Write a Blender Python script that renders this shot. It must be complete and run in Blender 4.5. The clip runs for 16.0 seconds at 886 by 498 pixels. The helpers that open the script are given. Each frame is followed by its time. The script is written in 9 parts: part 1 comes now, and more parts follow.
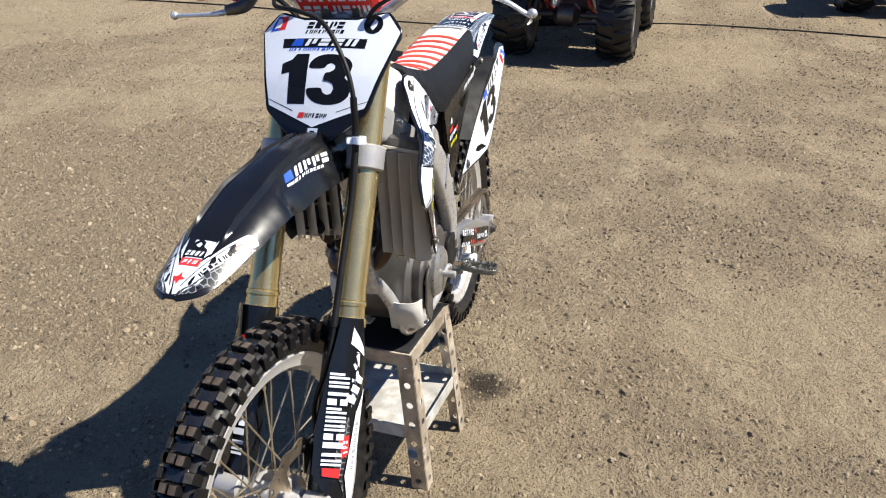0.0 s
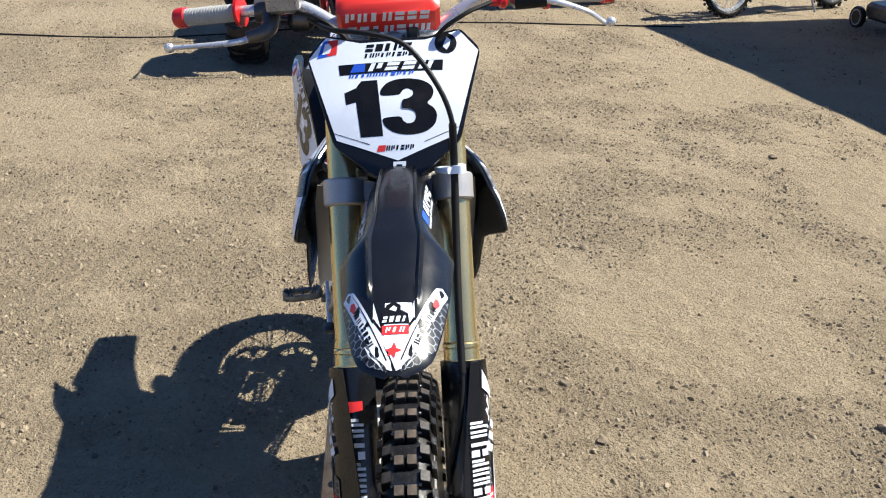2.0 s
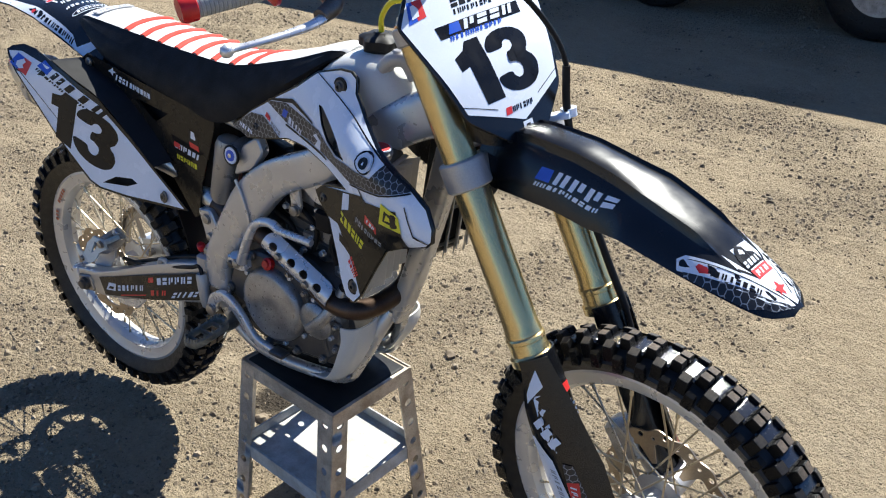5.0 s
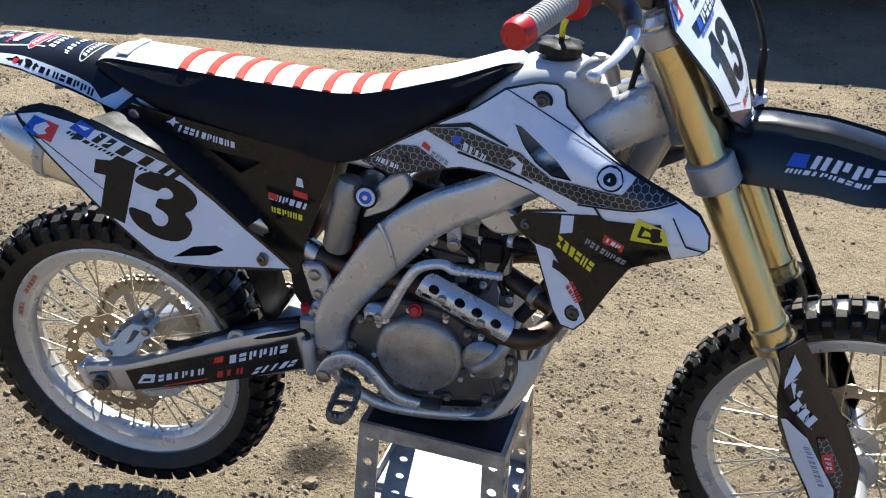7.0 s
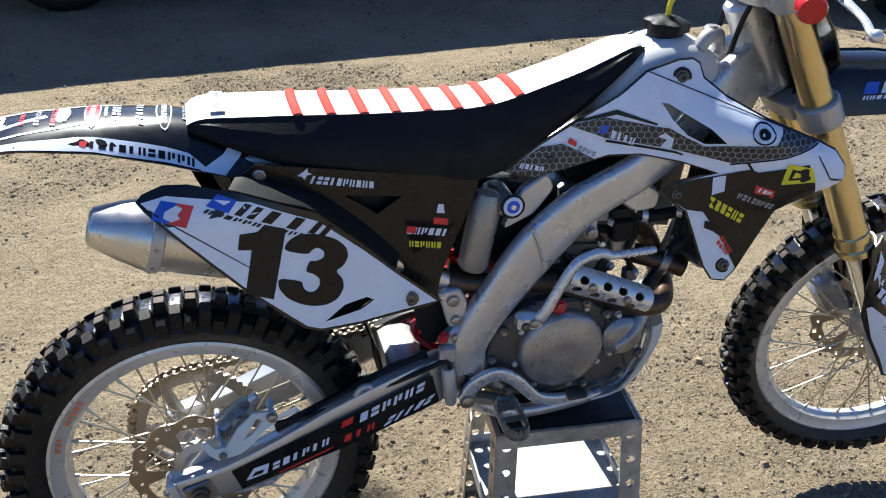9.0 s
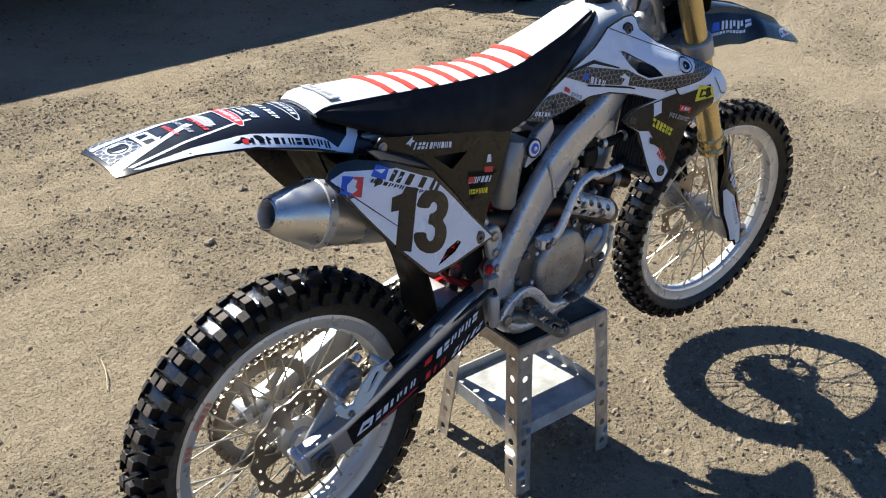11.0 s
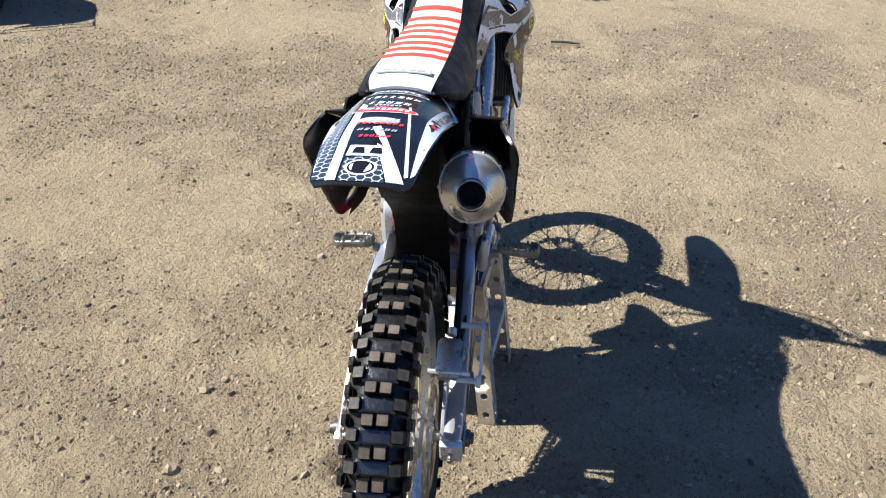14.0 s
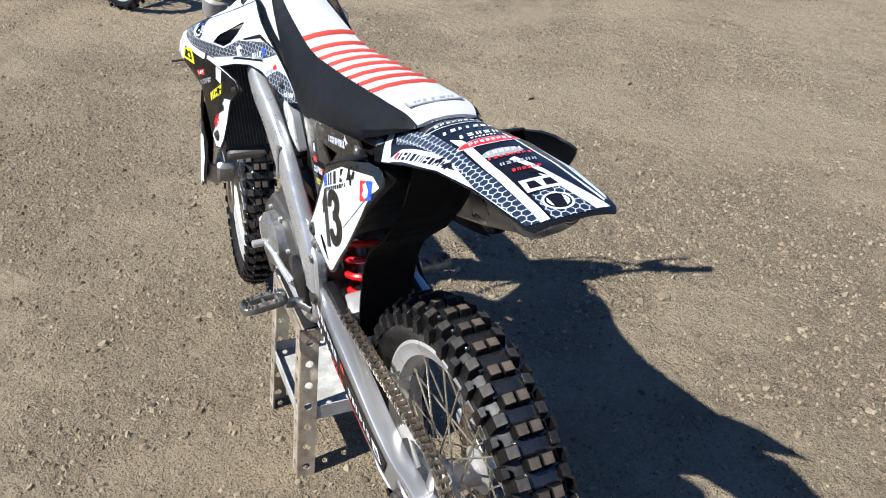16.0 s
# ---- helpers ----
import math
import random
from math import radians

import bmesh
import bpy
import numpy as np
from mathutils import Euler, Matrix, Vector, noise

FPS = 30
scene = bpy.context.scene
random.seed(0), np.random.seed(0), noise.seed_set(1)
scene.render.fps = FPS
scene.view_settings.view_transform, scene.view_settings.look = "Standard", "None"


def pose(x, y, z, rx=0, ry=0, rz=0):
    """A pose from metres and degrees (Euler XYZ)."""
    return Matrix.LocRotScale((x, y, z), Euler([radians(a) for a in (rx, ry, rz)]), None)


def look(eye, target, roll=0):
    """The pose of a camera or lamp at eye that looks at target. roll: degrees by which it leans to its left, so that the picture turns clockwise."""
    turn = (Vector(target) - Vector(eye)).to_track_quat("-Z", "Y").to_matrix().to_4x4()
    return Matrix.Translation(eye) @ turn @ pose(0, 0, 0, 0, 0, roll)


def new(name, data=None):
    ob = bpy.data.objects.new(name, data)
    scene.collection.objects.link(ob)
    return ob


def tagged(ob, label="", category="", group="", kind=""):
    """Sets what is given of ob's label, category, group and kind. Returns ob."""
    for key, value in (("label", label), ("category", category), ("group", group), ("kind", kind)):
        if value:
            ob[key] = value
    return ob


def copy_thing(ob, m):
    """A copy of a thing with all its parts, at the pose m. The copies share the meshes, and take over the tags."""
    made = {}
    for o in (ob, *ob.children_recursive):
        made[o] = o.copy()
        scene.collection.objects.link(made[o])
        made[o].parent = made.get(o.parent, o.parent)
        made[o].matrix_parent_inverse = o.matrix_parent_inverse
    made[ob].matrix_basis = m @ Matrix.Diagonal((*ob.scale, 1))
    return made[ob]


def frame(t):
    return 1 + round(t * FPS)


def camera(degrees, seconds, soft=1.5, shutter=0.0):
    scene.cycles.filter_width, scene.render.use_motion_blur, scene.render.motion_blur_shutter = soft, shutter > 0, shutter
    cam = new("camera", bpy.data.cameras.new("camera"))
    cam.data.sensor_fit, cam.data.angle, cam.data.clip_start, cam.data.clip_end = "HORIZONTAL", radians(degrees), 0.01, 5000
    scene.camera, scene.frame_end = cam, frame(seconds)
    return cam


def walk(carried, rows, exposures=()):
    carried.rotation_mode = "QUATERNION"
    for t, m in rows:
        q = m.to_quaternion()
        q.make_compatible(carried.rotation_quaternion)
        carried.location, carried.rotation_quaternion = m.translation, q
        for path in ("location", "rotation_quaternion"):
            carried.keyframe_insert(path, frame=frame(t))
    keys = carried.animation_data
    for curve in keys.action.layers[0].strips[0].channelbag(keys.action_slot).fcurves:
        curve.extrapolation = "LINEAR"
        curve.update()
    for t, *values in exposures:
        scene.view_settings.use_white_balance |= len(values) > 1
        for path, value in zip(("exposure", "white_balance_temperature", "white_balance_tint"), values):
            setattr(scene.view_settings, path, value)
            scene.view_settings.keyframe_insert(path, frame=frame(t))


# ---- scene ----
# World: x runs forward along the motorcycle, y to its left, z up; the origin is on the ground under the footpegs.
cam = camera(51.9, 16.0, soft=1.1)
METRES, EYE = 7.12, 1.594
BASE = pose(0, 0, 0, 0, 0, 104.0) @ pose(0.0913, -2.288, EYE)
ROWS = [
    (0.0, 0.0, 0.0, 0.0, -0.03, -24.57, 0.06),
    (0.5, -0.032, 0.0032, 0.0013, -5.53, -23.97, 0.04),
    (1.0, -0.052, 0.0105, 0.0013, -9.67, -24.3, 0.29),
    (1.5, -0.0739, 0.0293, -0.0007, -14.98, -24.7, 0.02),
    (2.0, -0.108, 0.0385, -0.0002, -22.68, -24.34, -0.85),
    (2.5, -0.1423, 0.0458, 0.002, -29.77, -24.4, -1.59),
    (3.0, -0.1563, 0.0731, -0.002, -34.96, -25.39, -1.11),
    (3.5, -0.1663, 0.0993, 0.0002, -41.81, -26.28, -0.71),
    (6.0, -0.2379, 0.2517, -0.004, -81.72, -29.34, -1.8),
    (6.5, -0.2331, 0.2841, -0.007, -85.97, -29.14, -1.54),
    (7.0, -0.2226, 0.3103, -0.0039, -91.0, -29.3, -1.67),
    (7.5, -0.2246, 0.3488, -0.0051, -97.35, -29.17, -1.77),
    (8.0, -0.2212, 0.3808, -0.0045, -104.3, -28.83, -1.09),
    (8.5, -0.1998, 0.4025, -0.0051, -111.0, -28.83, -0.06),
    (9.0, -0.1864, 0.429, -0.0047, -118.69, -29.17, -0.41),
    (11.5, -0.1178, 0.559, -0.0034, -150.7, -28.0, -1.02),
    (12.0, -0.0926, 0.5643, -0.0083, -154.22, -28.6, -0.57),
    (12.5, -0.0681, 0.5678, -0.0061, -161.55, -28.31, -0.12),
    (13.0, -0.0352, 0.5871, -0.0064, -171.15, -27.33, 0.29),
    (13.5, -0.0088, 0.5965, -0.0077, -179.19, -27.5, -0.56),
    (14.0, 0.0209, 0.5877, -0.009, -187.63, -28.27, -0.23),
    (14.5, 0.0485, 0.5815, -0.0068, -195.83, -28.32, -0.46),
    (15.0, 0.0857, 0.5784, -0.006, -204.31, -27.76, -1.01),
    (15.5, 0.1079, 0.5606, -0.0093, -212.08, -27.97, -0.51),
    (16.0, 0.1234, 0.5284, -0.0079, -220.2, -28.22, 0.22),
]
walk(cam, [(t, BASE @ pose(METRES * x, METRES * y, METRES * z, 90 + pitch, roll, yaw)) for t, x, y, z, yaw, pitch, roll in ROWS],
     exposures=[(0.0, 0.90, 6500, 9), (1.0, 1.04, 6450, 8), (2.0, 1.14, 6350, 7), (2.5, 1.28, 6400, 8), (3.0, 1.34, 6400, 8), (3.5, 1.10, 6300, 7), (6.0, 1.26, 6150, 6), (9.0, 1.26, 6100, 6),
                (11.5, 1.10, 6200, 6), (13.0, 1.22, 6300, 7), (14.5, 1.26, 6100, 7), (15.2, 1.02, 5900, 8), (16.0, 0.80, 5900, 8)])

# ---- light ----
SUN_WAY = Vector((-0.065, 0.81, 1.0))
sun_data = bpy.data.lights.new("sun", "SUN")
sun_data.energy, sun_data.angle, sun_data.color = 5.0, radians(0.55), (1.0, 0.94, 0.84)
sun = new("sun", sun_data)
sun.matrix_world = look((0, 0, 20), Vector((0, 0, 20)) - SUN_WAY)
world = bpy.data.worlds.new("sky")
scene.world = world
world.use_nodes = True
_wn = world.node_tree.nodes
_sky = _wn.new("ShaderNodeTexSky")
_sky.sky_type, _sky.sun_disc = "NISHITA", False
_sky.sun_elevation = math.atan2(SUN_WAY.z, math.hypot(SUN_WAY.x, SUN_WAY.y))
_sky.air_density, _sky.dust_density, _sky.ozone_density = 1.0, 0.3, 3.0
_sky.sun_rotation = math.atan2(SUN_WAY.x, SUN_WAY.y)
_tint = _wn.new("ShaderNodeMix")
_tint.data_type, _tint.blend_type = "RGBA", "MULTIPLY"
_tint.inputs["Factor"].default_value = 1.0
_tint.inputs["B"].default_value = (0.74, 0.96, 1.36, 1)
world.node_tree.links.new(_sky.outputs[0], _tint.inputs["A"])
world.node_tree.links.new(_tint.outputs["Result"], _wn["Background"].inputs[0])
_wn["Background"].inputs[1].default_value = 0.0445


# ---- materials ----
def material(name, color, rough=0.5, metal=0.0, var=0.12, scale=60.0, fine=400.0, bump=0.0, bump_scale=None, coat=0.0, dust=0.0,
             dust_color=(0.36, 0.29, 0.21), rough_var=0.12, random_tone=0.0, shine=0.5):
    """A surface with tone, gloss and relief that vary at two scales, and a film of dust."""
    m = bpy.data.materials.new(name)
    m.use_nodes = True
    nt = m.node_tree
    n, l = nt.nodes, nt.links
    bsdf = n["Principled BSDF"]
    tc = n.new("ShaderNodeTexCoord")

    def noise_tex(s, detail=4.0):
        t = n.new("ShaderNodeTexNoise")
        t.inputs["Scale"].default_value, t.inputs["Detail"].default_value = s, detail
        l.new(tc.outputs["Object"], t.inputs["Vector"])
        return t.outputs["Fac"]

    def ramp(fac, a, b, lo=0.3, hi=0.7):
        r = n.new("ShaderNodeMapRange")
        r.inputs["From Min"].default_value, r.inputs["From Max"].default_value = lo, hi
        r.inputs["To Min"].default_value, r.inputs["To Max"].default_value = a, b
        l.new(fac, r.inputs["Value"])
        return r.outputs[0]

    big, small = noise_tex(scale * 0.12), noise_tex(fine)
    tone = n.new("ShaderNodeMath")
    tone.operation = "MULTIPLY"
    l.new(ramp(big, 1 - var, 1 + var), tone.inputs[0])
    l.new(ramp(small, 1 - var * 0.6, 1 + var * 0.6), tone.inputs[1])
    last = tone.outputs[0]
    if random_tone:
        info = n.new("ShaderNodeObjectInfo")
        t2 = n.new("ShaderNodeMath")
        t2.operation = "MULTIPLY"
        l.new(last, t2.inputs[0])
        l.new(ramp(info.outputs["Random"], 1 - random_tone, 1 + random_tone, 0, 1), t2.inputs[1])
        last = t2.outputs[0]
    mul = n.new("ShaderNodeVectorMath")
    mul.operation = "SCALE"
    mul.inputs[0].default_value = color
    l.new(last, mul.inputs["Scale"])
    out = mul.outputs[0]
    if dust:
        mix = n.new("ShaderNodeMix")
        mix.data_type = "RGBA"
        l.new(ramp(noise_tex(scale * 0.3, 6.0), 0.0, dust, 0.42, 0.75), mix.inputs["Factor"])
        l.new(out, mix.inputs["A"])
        mix.inputs["B"].default_value = (*dust_color, 1)
        out = mix.outputs["Result"]
    l.new(out, bsdf.inputs["Base Color"])
    bsdf.inputs["Metallic"].default_value = metal
    l.new(ramp(noise_tex(scale * 0.5), max(0.02, rough - rough_var), min(1.0, rough + rough_var)), bsdf.inputs["Roughness"])
    bsdf.inputs["Coat Weight"].default_value = coat
    bsdf.inputs["Specular IOR Level"].default_value = shine
    bsdf.inputs["Coat Roughness"].default_value = 0.08
    if bump:
        b = n.new("ShaderNodeBump")
        b.inputs["Strength"].default_value, b.inputs["Distance"].default_value = 1.0, bump
        l.new(noise_tex(bump_scale or fine, 6.0), b.inputs["Height"])
        l.new(b.outputs[0], bsdf.inputs["Normal"])
    return m


def hex_material(name, base, line, size=0.012, rough=0.3, width=0.1):
    """Printed film with a honeycomb of thin lines, laid in the side plane (x, z)."""
    m = bpy.data.materials.new(name)
    m.use_nodes = True
    n, l = m.node_tree.nodes, m.node_tree.links
    bsdf = n["Principled BSDF"]
    tc, sep = n.new("ShaderNodeTexCoord"), n.new("ShaderNodeSeparateXYZ")
    l.new(tc.outputs["UV"], sep.inputs[0])

    def op(kind, a, b=None):
        k = n.new("ShaderNodeMath")
        k.operation = kind
        for i, v in enumerate((a, b)):
            if v is None:
                continue
            if isinstance(v, (int, float)):
                k.inputs[i].default_value = v
            else:
                l.new(v, k.inputs[i])
        return k.outputs[0]

    px, py = op("DIVIDE", sep.outputs[0], size), op("DIVIDE", sep.outputs[1], size)

    def cell(ox, oy):
        a = op("SUBTRACT", op("FLOORED_MODULO", op("ADD", px, ox), 1.0), 0.5)
        b = op("SUBTRACT", op("FLOORED_MODULO", op("ADD", py, oy), 1.7320508), 0.8660254)
        return op("ABSOLUTE", a), op("ABSOLUTE", b)

    dists = []
    for ox, oy in ((0.0, 0.0), (0.5, 0.8660254)):
        a, b = cell(ox, oy)
        dists.append(op("MAXIMUM", a, op("ADD", op("MULTIPLY", a, 0.5), op("MULTIPLY", b, 0.8660254))))
    d = op("MINIMUM", dists[0], dists[1])
    edge = op("GREATER_THAN", d, 0.5 - width * 0.5)
    mix = n.new("ShaderNodeMix")
    mix.data_type = "RGBA"
    l.new(edge, mix.inputs["Factor"])
    mix.inputs["A"].default_value, mix.inputs["B"].default_value = (*base, 1), (*line, 1)
    l.new(mix.outputs["Result"], bsdf.inputs["Base Color"])
    bsdf.inputs["Roughness"].default_value = rough
    return m


WHITE = material("white_plastic", (0.77, 0.82, 0.915), 0.24, var=0.03, dust=0.05, rough_var=0.08)
BLACK = material("black_plastic", (0.0065, 0.007, 0.0085), 0.24, var=0.15, dust=0.0, rough_var=0.04)
MATT_BLACK = material("matt_black_plastic", (0.007, 0.007, 0.008), 0.55, var=0.3, dust=0.015, shine=0.25)
RUBBER = material("tyre_rubber", (0.0055, 0.0055, 0.006), 0.34, var=0.35, scale=120, dust=0.012, shine=0.22, bump=0.0006, bump_scale=900)
WET_RUBBER = material("polished_rubber", (0.013, 0.013, 0.015), 0.20, var=0.4, scale=300, shine=0.9, bump=0.0005, bump_scale=420, rough_var=0.10)
WORN = material("worn_rubber", (0.055, 0.041, 0.031), 0.75, var=0.5, scale=500, dust=0.35, dust_color=(0.16, 0.115, 0.08), bump=0.0006, bump_scale=900, random_tone=0.35)
SCUFFED = material("scuffed_rubber", (0.020, 0.017, 0.015), 0.6, var=0.5, scale=400, dust=0.3, dust_color=(0.16, 0.12, 0.085), bump=0.0005, bump_scale=900, random_tone=0.4)
CARCASS = material("tyre_carcass", (0.007, 0.007, 0.0075), 0.42, var=0.4, scale=160, dust=0.05, shine=0.4, bump=0.0004, bump_scale=700)
GRIPPER = material("gripper_vinyl", (0.0045, 0.005, 0.0065), 0.6, var=0.3, shine=0.25, bump=0.0008, bump_scale=420)
SEAT_WHITE = material("white_vinyl", (0.58, 0.575, 0.575), 0.5, var=0.05, dust=0.06, bump=0.0003, bump_scale=900)
RED_RIB = material("red_piping", (0.52, 0.066, 0.048), 0.8, var=0.18, shine=0.2, bump=0.0003, bump_scale=900)
GOLD = material("gold_anodised", (0.66, 0.52, 0.25), 0.25, 0.85, var=0.03, rough_var=0.02)
CHROME = material("chrome", (0.72, 0.72, 0.72), 0.12, 1.0, var=0.05, rough_var=0.05)
ALLOY = material("cast_alloy", (0.44, 0.43, 0.42), 0.42, 0.45, var=0.12, dust=0.08, bump=0.0002, bump_scale=700)
FRAME_ALLOY = material("frame_alloy", (0.55, 0.55, 0.55), 0.32, 0.6, var=0.06, dust=0.05, bump=0.00015, bump_scale=600)
BRIGHT = material("polished_alloy", (0.66, 0.66, 0.67), 0.28, 0.6, var=0.06)
ARM_ALLOY = material("brushed_arm_alloy", (0.50, 0.505, 0.52), 0.36, 0.8, var=0.04, scale=60, dust=0.02, rough_var=0.04)
SPOKE = material("spoke_steel", (0.50, 0.43, 0.31), 0.35, 0.8, var=0.15, dust=0.2)
RIM_MAT = material("rim_alloy", (0.62, 0.61, 0.59), 0.34, 0.5, var=0.06, dust=0.12)
STEEL = material("plain_steel", (0.34, 0.32, 0.30), 0.38, 0.9, var=0.2, dust=0.15)
DISC_STEEL = material("disc_steel", (0.34, 0.28, 0.21), 0.38, 0.9, var=0.25, dust=0.1)
PEG_STEEL = material("worn_peg_steel", (0.20, 0.21, 0.20), 0.42, 0.7, var=0.35, scale=300, dust=0.25)
DARK_STEEL = material("dark_steel", (0.10, 0.095, 0.09), 0.45, 0.8, var=0.3, dust=0.2)
ENGINE = material("engine_casting", (0.095, 0.091, 0.087), 0.42, 0.5, var=0.25, dust=0.12, bump=0.0003, bump_scale=600)
COVER = material("cover_casting", (0.31, 0.305, 0.30), 0.36, 0.65, var=0.3, scale=220, dust=0.12)
HEADER = material("heated_header", (0.075, 0.048, 0.034), 0.4, 0.8, var=0.3, dust=0.15)
MUFFLER = material("brushed_muffler", (0.62, 0.60, 0.56), 0.34, 0.9, var=0.08)
LOUVRE = material("radiator_louvre", (0.44, 0.41, 0.345), 0.45, var=0.10, dust=0.15)
SKID = material("pale_skid_plastic", (0.58, 0.57, 0.53), 0.4, var=0.06, dust=0.12)
RESERVOIR = material("grey_anodised", (0.30, 0.285, 0.26), 0.35, 0.5, var=0.06)
CORE = material("radiator_core", (0.03, 0.03, 0.03), 0.6, 0.3, var=0.3, bump=0.001, bump_scale=500)
RED = material("red_paint", (0.50, 0.010, 0.012), 0.32, var=0.08)
RED_FOAM = material("red_pad", (0.78, 0.035, 0.025), 0.45, var=0.06)
GRIP_GREY = material("grey_grip", (0.33, 0.33, 0.32), 0.7, var=0.12, bump=0.0004, bump_scale=700)
BLUE = material("blue_print", (0.02, 0.09, 0.55), 0.35, var=0.08)
ORANGE = material("orange_print", (0.62, 0.20, 0.09), 0.5, var=0.2)
YELLOW = material("yellow_print", (0.75, 0.68, 0.03), 0.4, var=0.06)
PRINT_WHITE = material("white_print", (0.72, 0.765, 0.86), 0.35, var=0.04)
PRINT_BLACK = material("black_print", (0.007, 0.007, 0.008), 0.3, var=0.2, shine=0.3)
PRINT_RED = material("red_print", (0.65, 0.03, 0.03), 0.35, var=0.08)
PRINT_GREY = material("grey_print", (0.30, 0.31, 0.33), 0.4, var=0.08)
HEXFILM = hex_material("honeycomb_film", (0.017, 0.018, 0.021), (0.28, 0.30, 0.33), 0.0115)
HEXFILM_BLUE = hex_material("honeycomb_film_light", (0.018, 0.026, 0.045), (0.50, 0.54, 0.60), 0.0120, width=0.12)
BLACK_RUBBER = material("black_rubber", (0.004, 0.004, 0.0045), 0.6, var=0.3, dust=0.006, shine=0.12)
STAND_STEEL = material("galvanised_steel", (0.52, 0.455, 0.365), 0.40, 0.4, var=0.35, scale=110, dust=0.6, dust_color=(0.20, 0.125, 0.07))
TRAY_PAINT = material("white_tray_paint", (0.44, 0.435, 0.41), 0.5, var=0.30, scale=120, dust=0.6, dust_color=(0.24, 0.19, 0.13))


# ---- mesh tools ----
def finish(name, bm, mat, parent=None, label="", smooth=38.0):
    """Link a bmesh as one mesh object."""
    bmesh.ops.recalc_face_normals(bm, faces=bm.faces)
    me = bpy.data.meshes.new(name)
    bm.to_mesh(me)
    bm.free()
    for m in mat if isinstance(mat, (list, tuple)) else (mat,):
        me.materials.append(m)
    if smooth:
        me.shade_smooth()
        me.set_sharp_from_angle(angle=radians(smooth))
    ob = new(name, me)
    if parent:
        ob.parent = parent
    if label:
        tagged(ob, label)
    return ob


def part(name, bm, mat, parent, label="", smooth=38.0):
    return finish(name, bm, mat, parent, label, smooth)


def thing(name, label, category, group="", at=(0, 0, 0)):
    ob = new(name)
    ob.location = at
    ob.empty_display_size = 0.05
    return tagged(ob, label, category, group)


def smooth_line(pts, steps=6, closed=False):
    """Catmull-Rom through the points."""
    p = [Vector(q) for q in pts]
    if len(p) < 3 or steps < 2:
        return p
    n, out = len(p), []
    for i in range(n if closed else n - 1):
        a = p[(i - 1) % n] if closed or i else p[0] * 2 - p[1]
        b, c = p[i], p[(i + 1) % n]
        d = p[(i + 2) % n] if closed or i + 2 < n else p[-1] * 2 - p[-2]
        for k in range(steps):
            t = k / steps
            out.append(0.5 * (2 * b + (c - a) * t + (2 * a - 5 * b + 4 * c - d) * t * t + (3 * b - a - 3 * c + d) * t ** 3))
    if not closed:
        out.append(p[-1])
    return out


def add_grid(bm, rings, close_ring=True, close_path=False, caps=True, mi=0):
    vs = [[bm.verts.new(v) for v in r] for r in rings]
    n, m = len(vs), len(vs[0])
    for i in range(n if close_path else n - 1):
        a, b = vs[i], vs[(i + 1) % n]
        for j in range(m if close_ring else m - 1):
            k = (j + 1) % m
            bm.faces.new((a[j], a[k], b[k], b[j])).material_index = mi
    if caps and close_ring and not close_path:
        bm.faces.new(vs[0][::-1]).material_index = mi
        bm.faces.new(vs[-1]).material_index = mi
    return vs


def add_tube(bm, pts, r, seg=10, steps=5, flat=1.0, closed=False, mat=Matrix(), up=None, mi=0):
    """A tube along the points; r is one radius or one for each point; flat squeezes it along its second axis."""
    line = smooth_line(pts, steps, closed)
    rr = r if isinstance(r, (list, tuple)) else [r] * len(pts)
    radii = [v.x for v in smooth_line([(a, 0, 0) for a in rr], steps, closed)] if len(line) != len(rr) else list(rr)
    rings, prev = [], None
    for i, c in enumerate(line):
        a = line[i - 1] if i or closed else line[0]
        b = line[(i + 1) % len(line)] if i + 1 < len(line) or closed else line[-1]
        d = (b - a).normalized()
        if prev is None:
            ref = Vector(up) if up else (Vector((0, 0, 1)) if abs(d.z) < 0.9 else Vector((1, 0, 0)))
            prev = d.cross(ref).normalized()
        s = (prev - d * prev.dot(d)).normalized()
        u = s.cross(d)
        prev = s
        rings.append([mat @ (c + radii[i] * (s * math.cos(2 * math.pi * k / seg) + u * flat * math.sin(2 * math.pi * k / seg))) for k in range(seg)])
    add_grid(bm, rings, close_path=closed, mi=mi)
    return bm


def tube(pts, r, **kw):
    return add_tube(bmesh.new(), pts, r, **kw)


def frame_of(origin, direction):
    """A pose whose z axis runs along direction."""
    return Matrix.Translation(origin) @ Vector(direction).to_track_quat("Z", "Y").to_matrix().to_4x4()


def add_lathe(bm, profile, origin, axis, seg=32, mat=Matrix(), closed=False, mi=0):
    """Turn (distance along the axis, radius) pairs round the axis."""
    f = mat @ frame_of(origin, axis)
    rings = [[f @ Vector((r * math.cos(2 * math.pi * k / seg), r * math.sin(2 * math.pi * k / seg), z)) for k in range(seg)] for z, r in profile]
    add_grid(bm, rings, close_path=closed, caps=not closed, mi=mi)
    return bm


def lathe(profile, origin, axis, **kw):
    return add_lathe(bmesh.new(), profile, origin, axis, **kw)


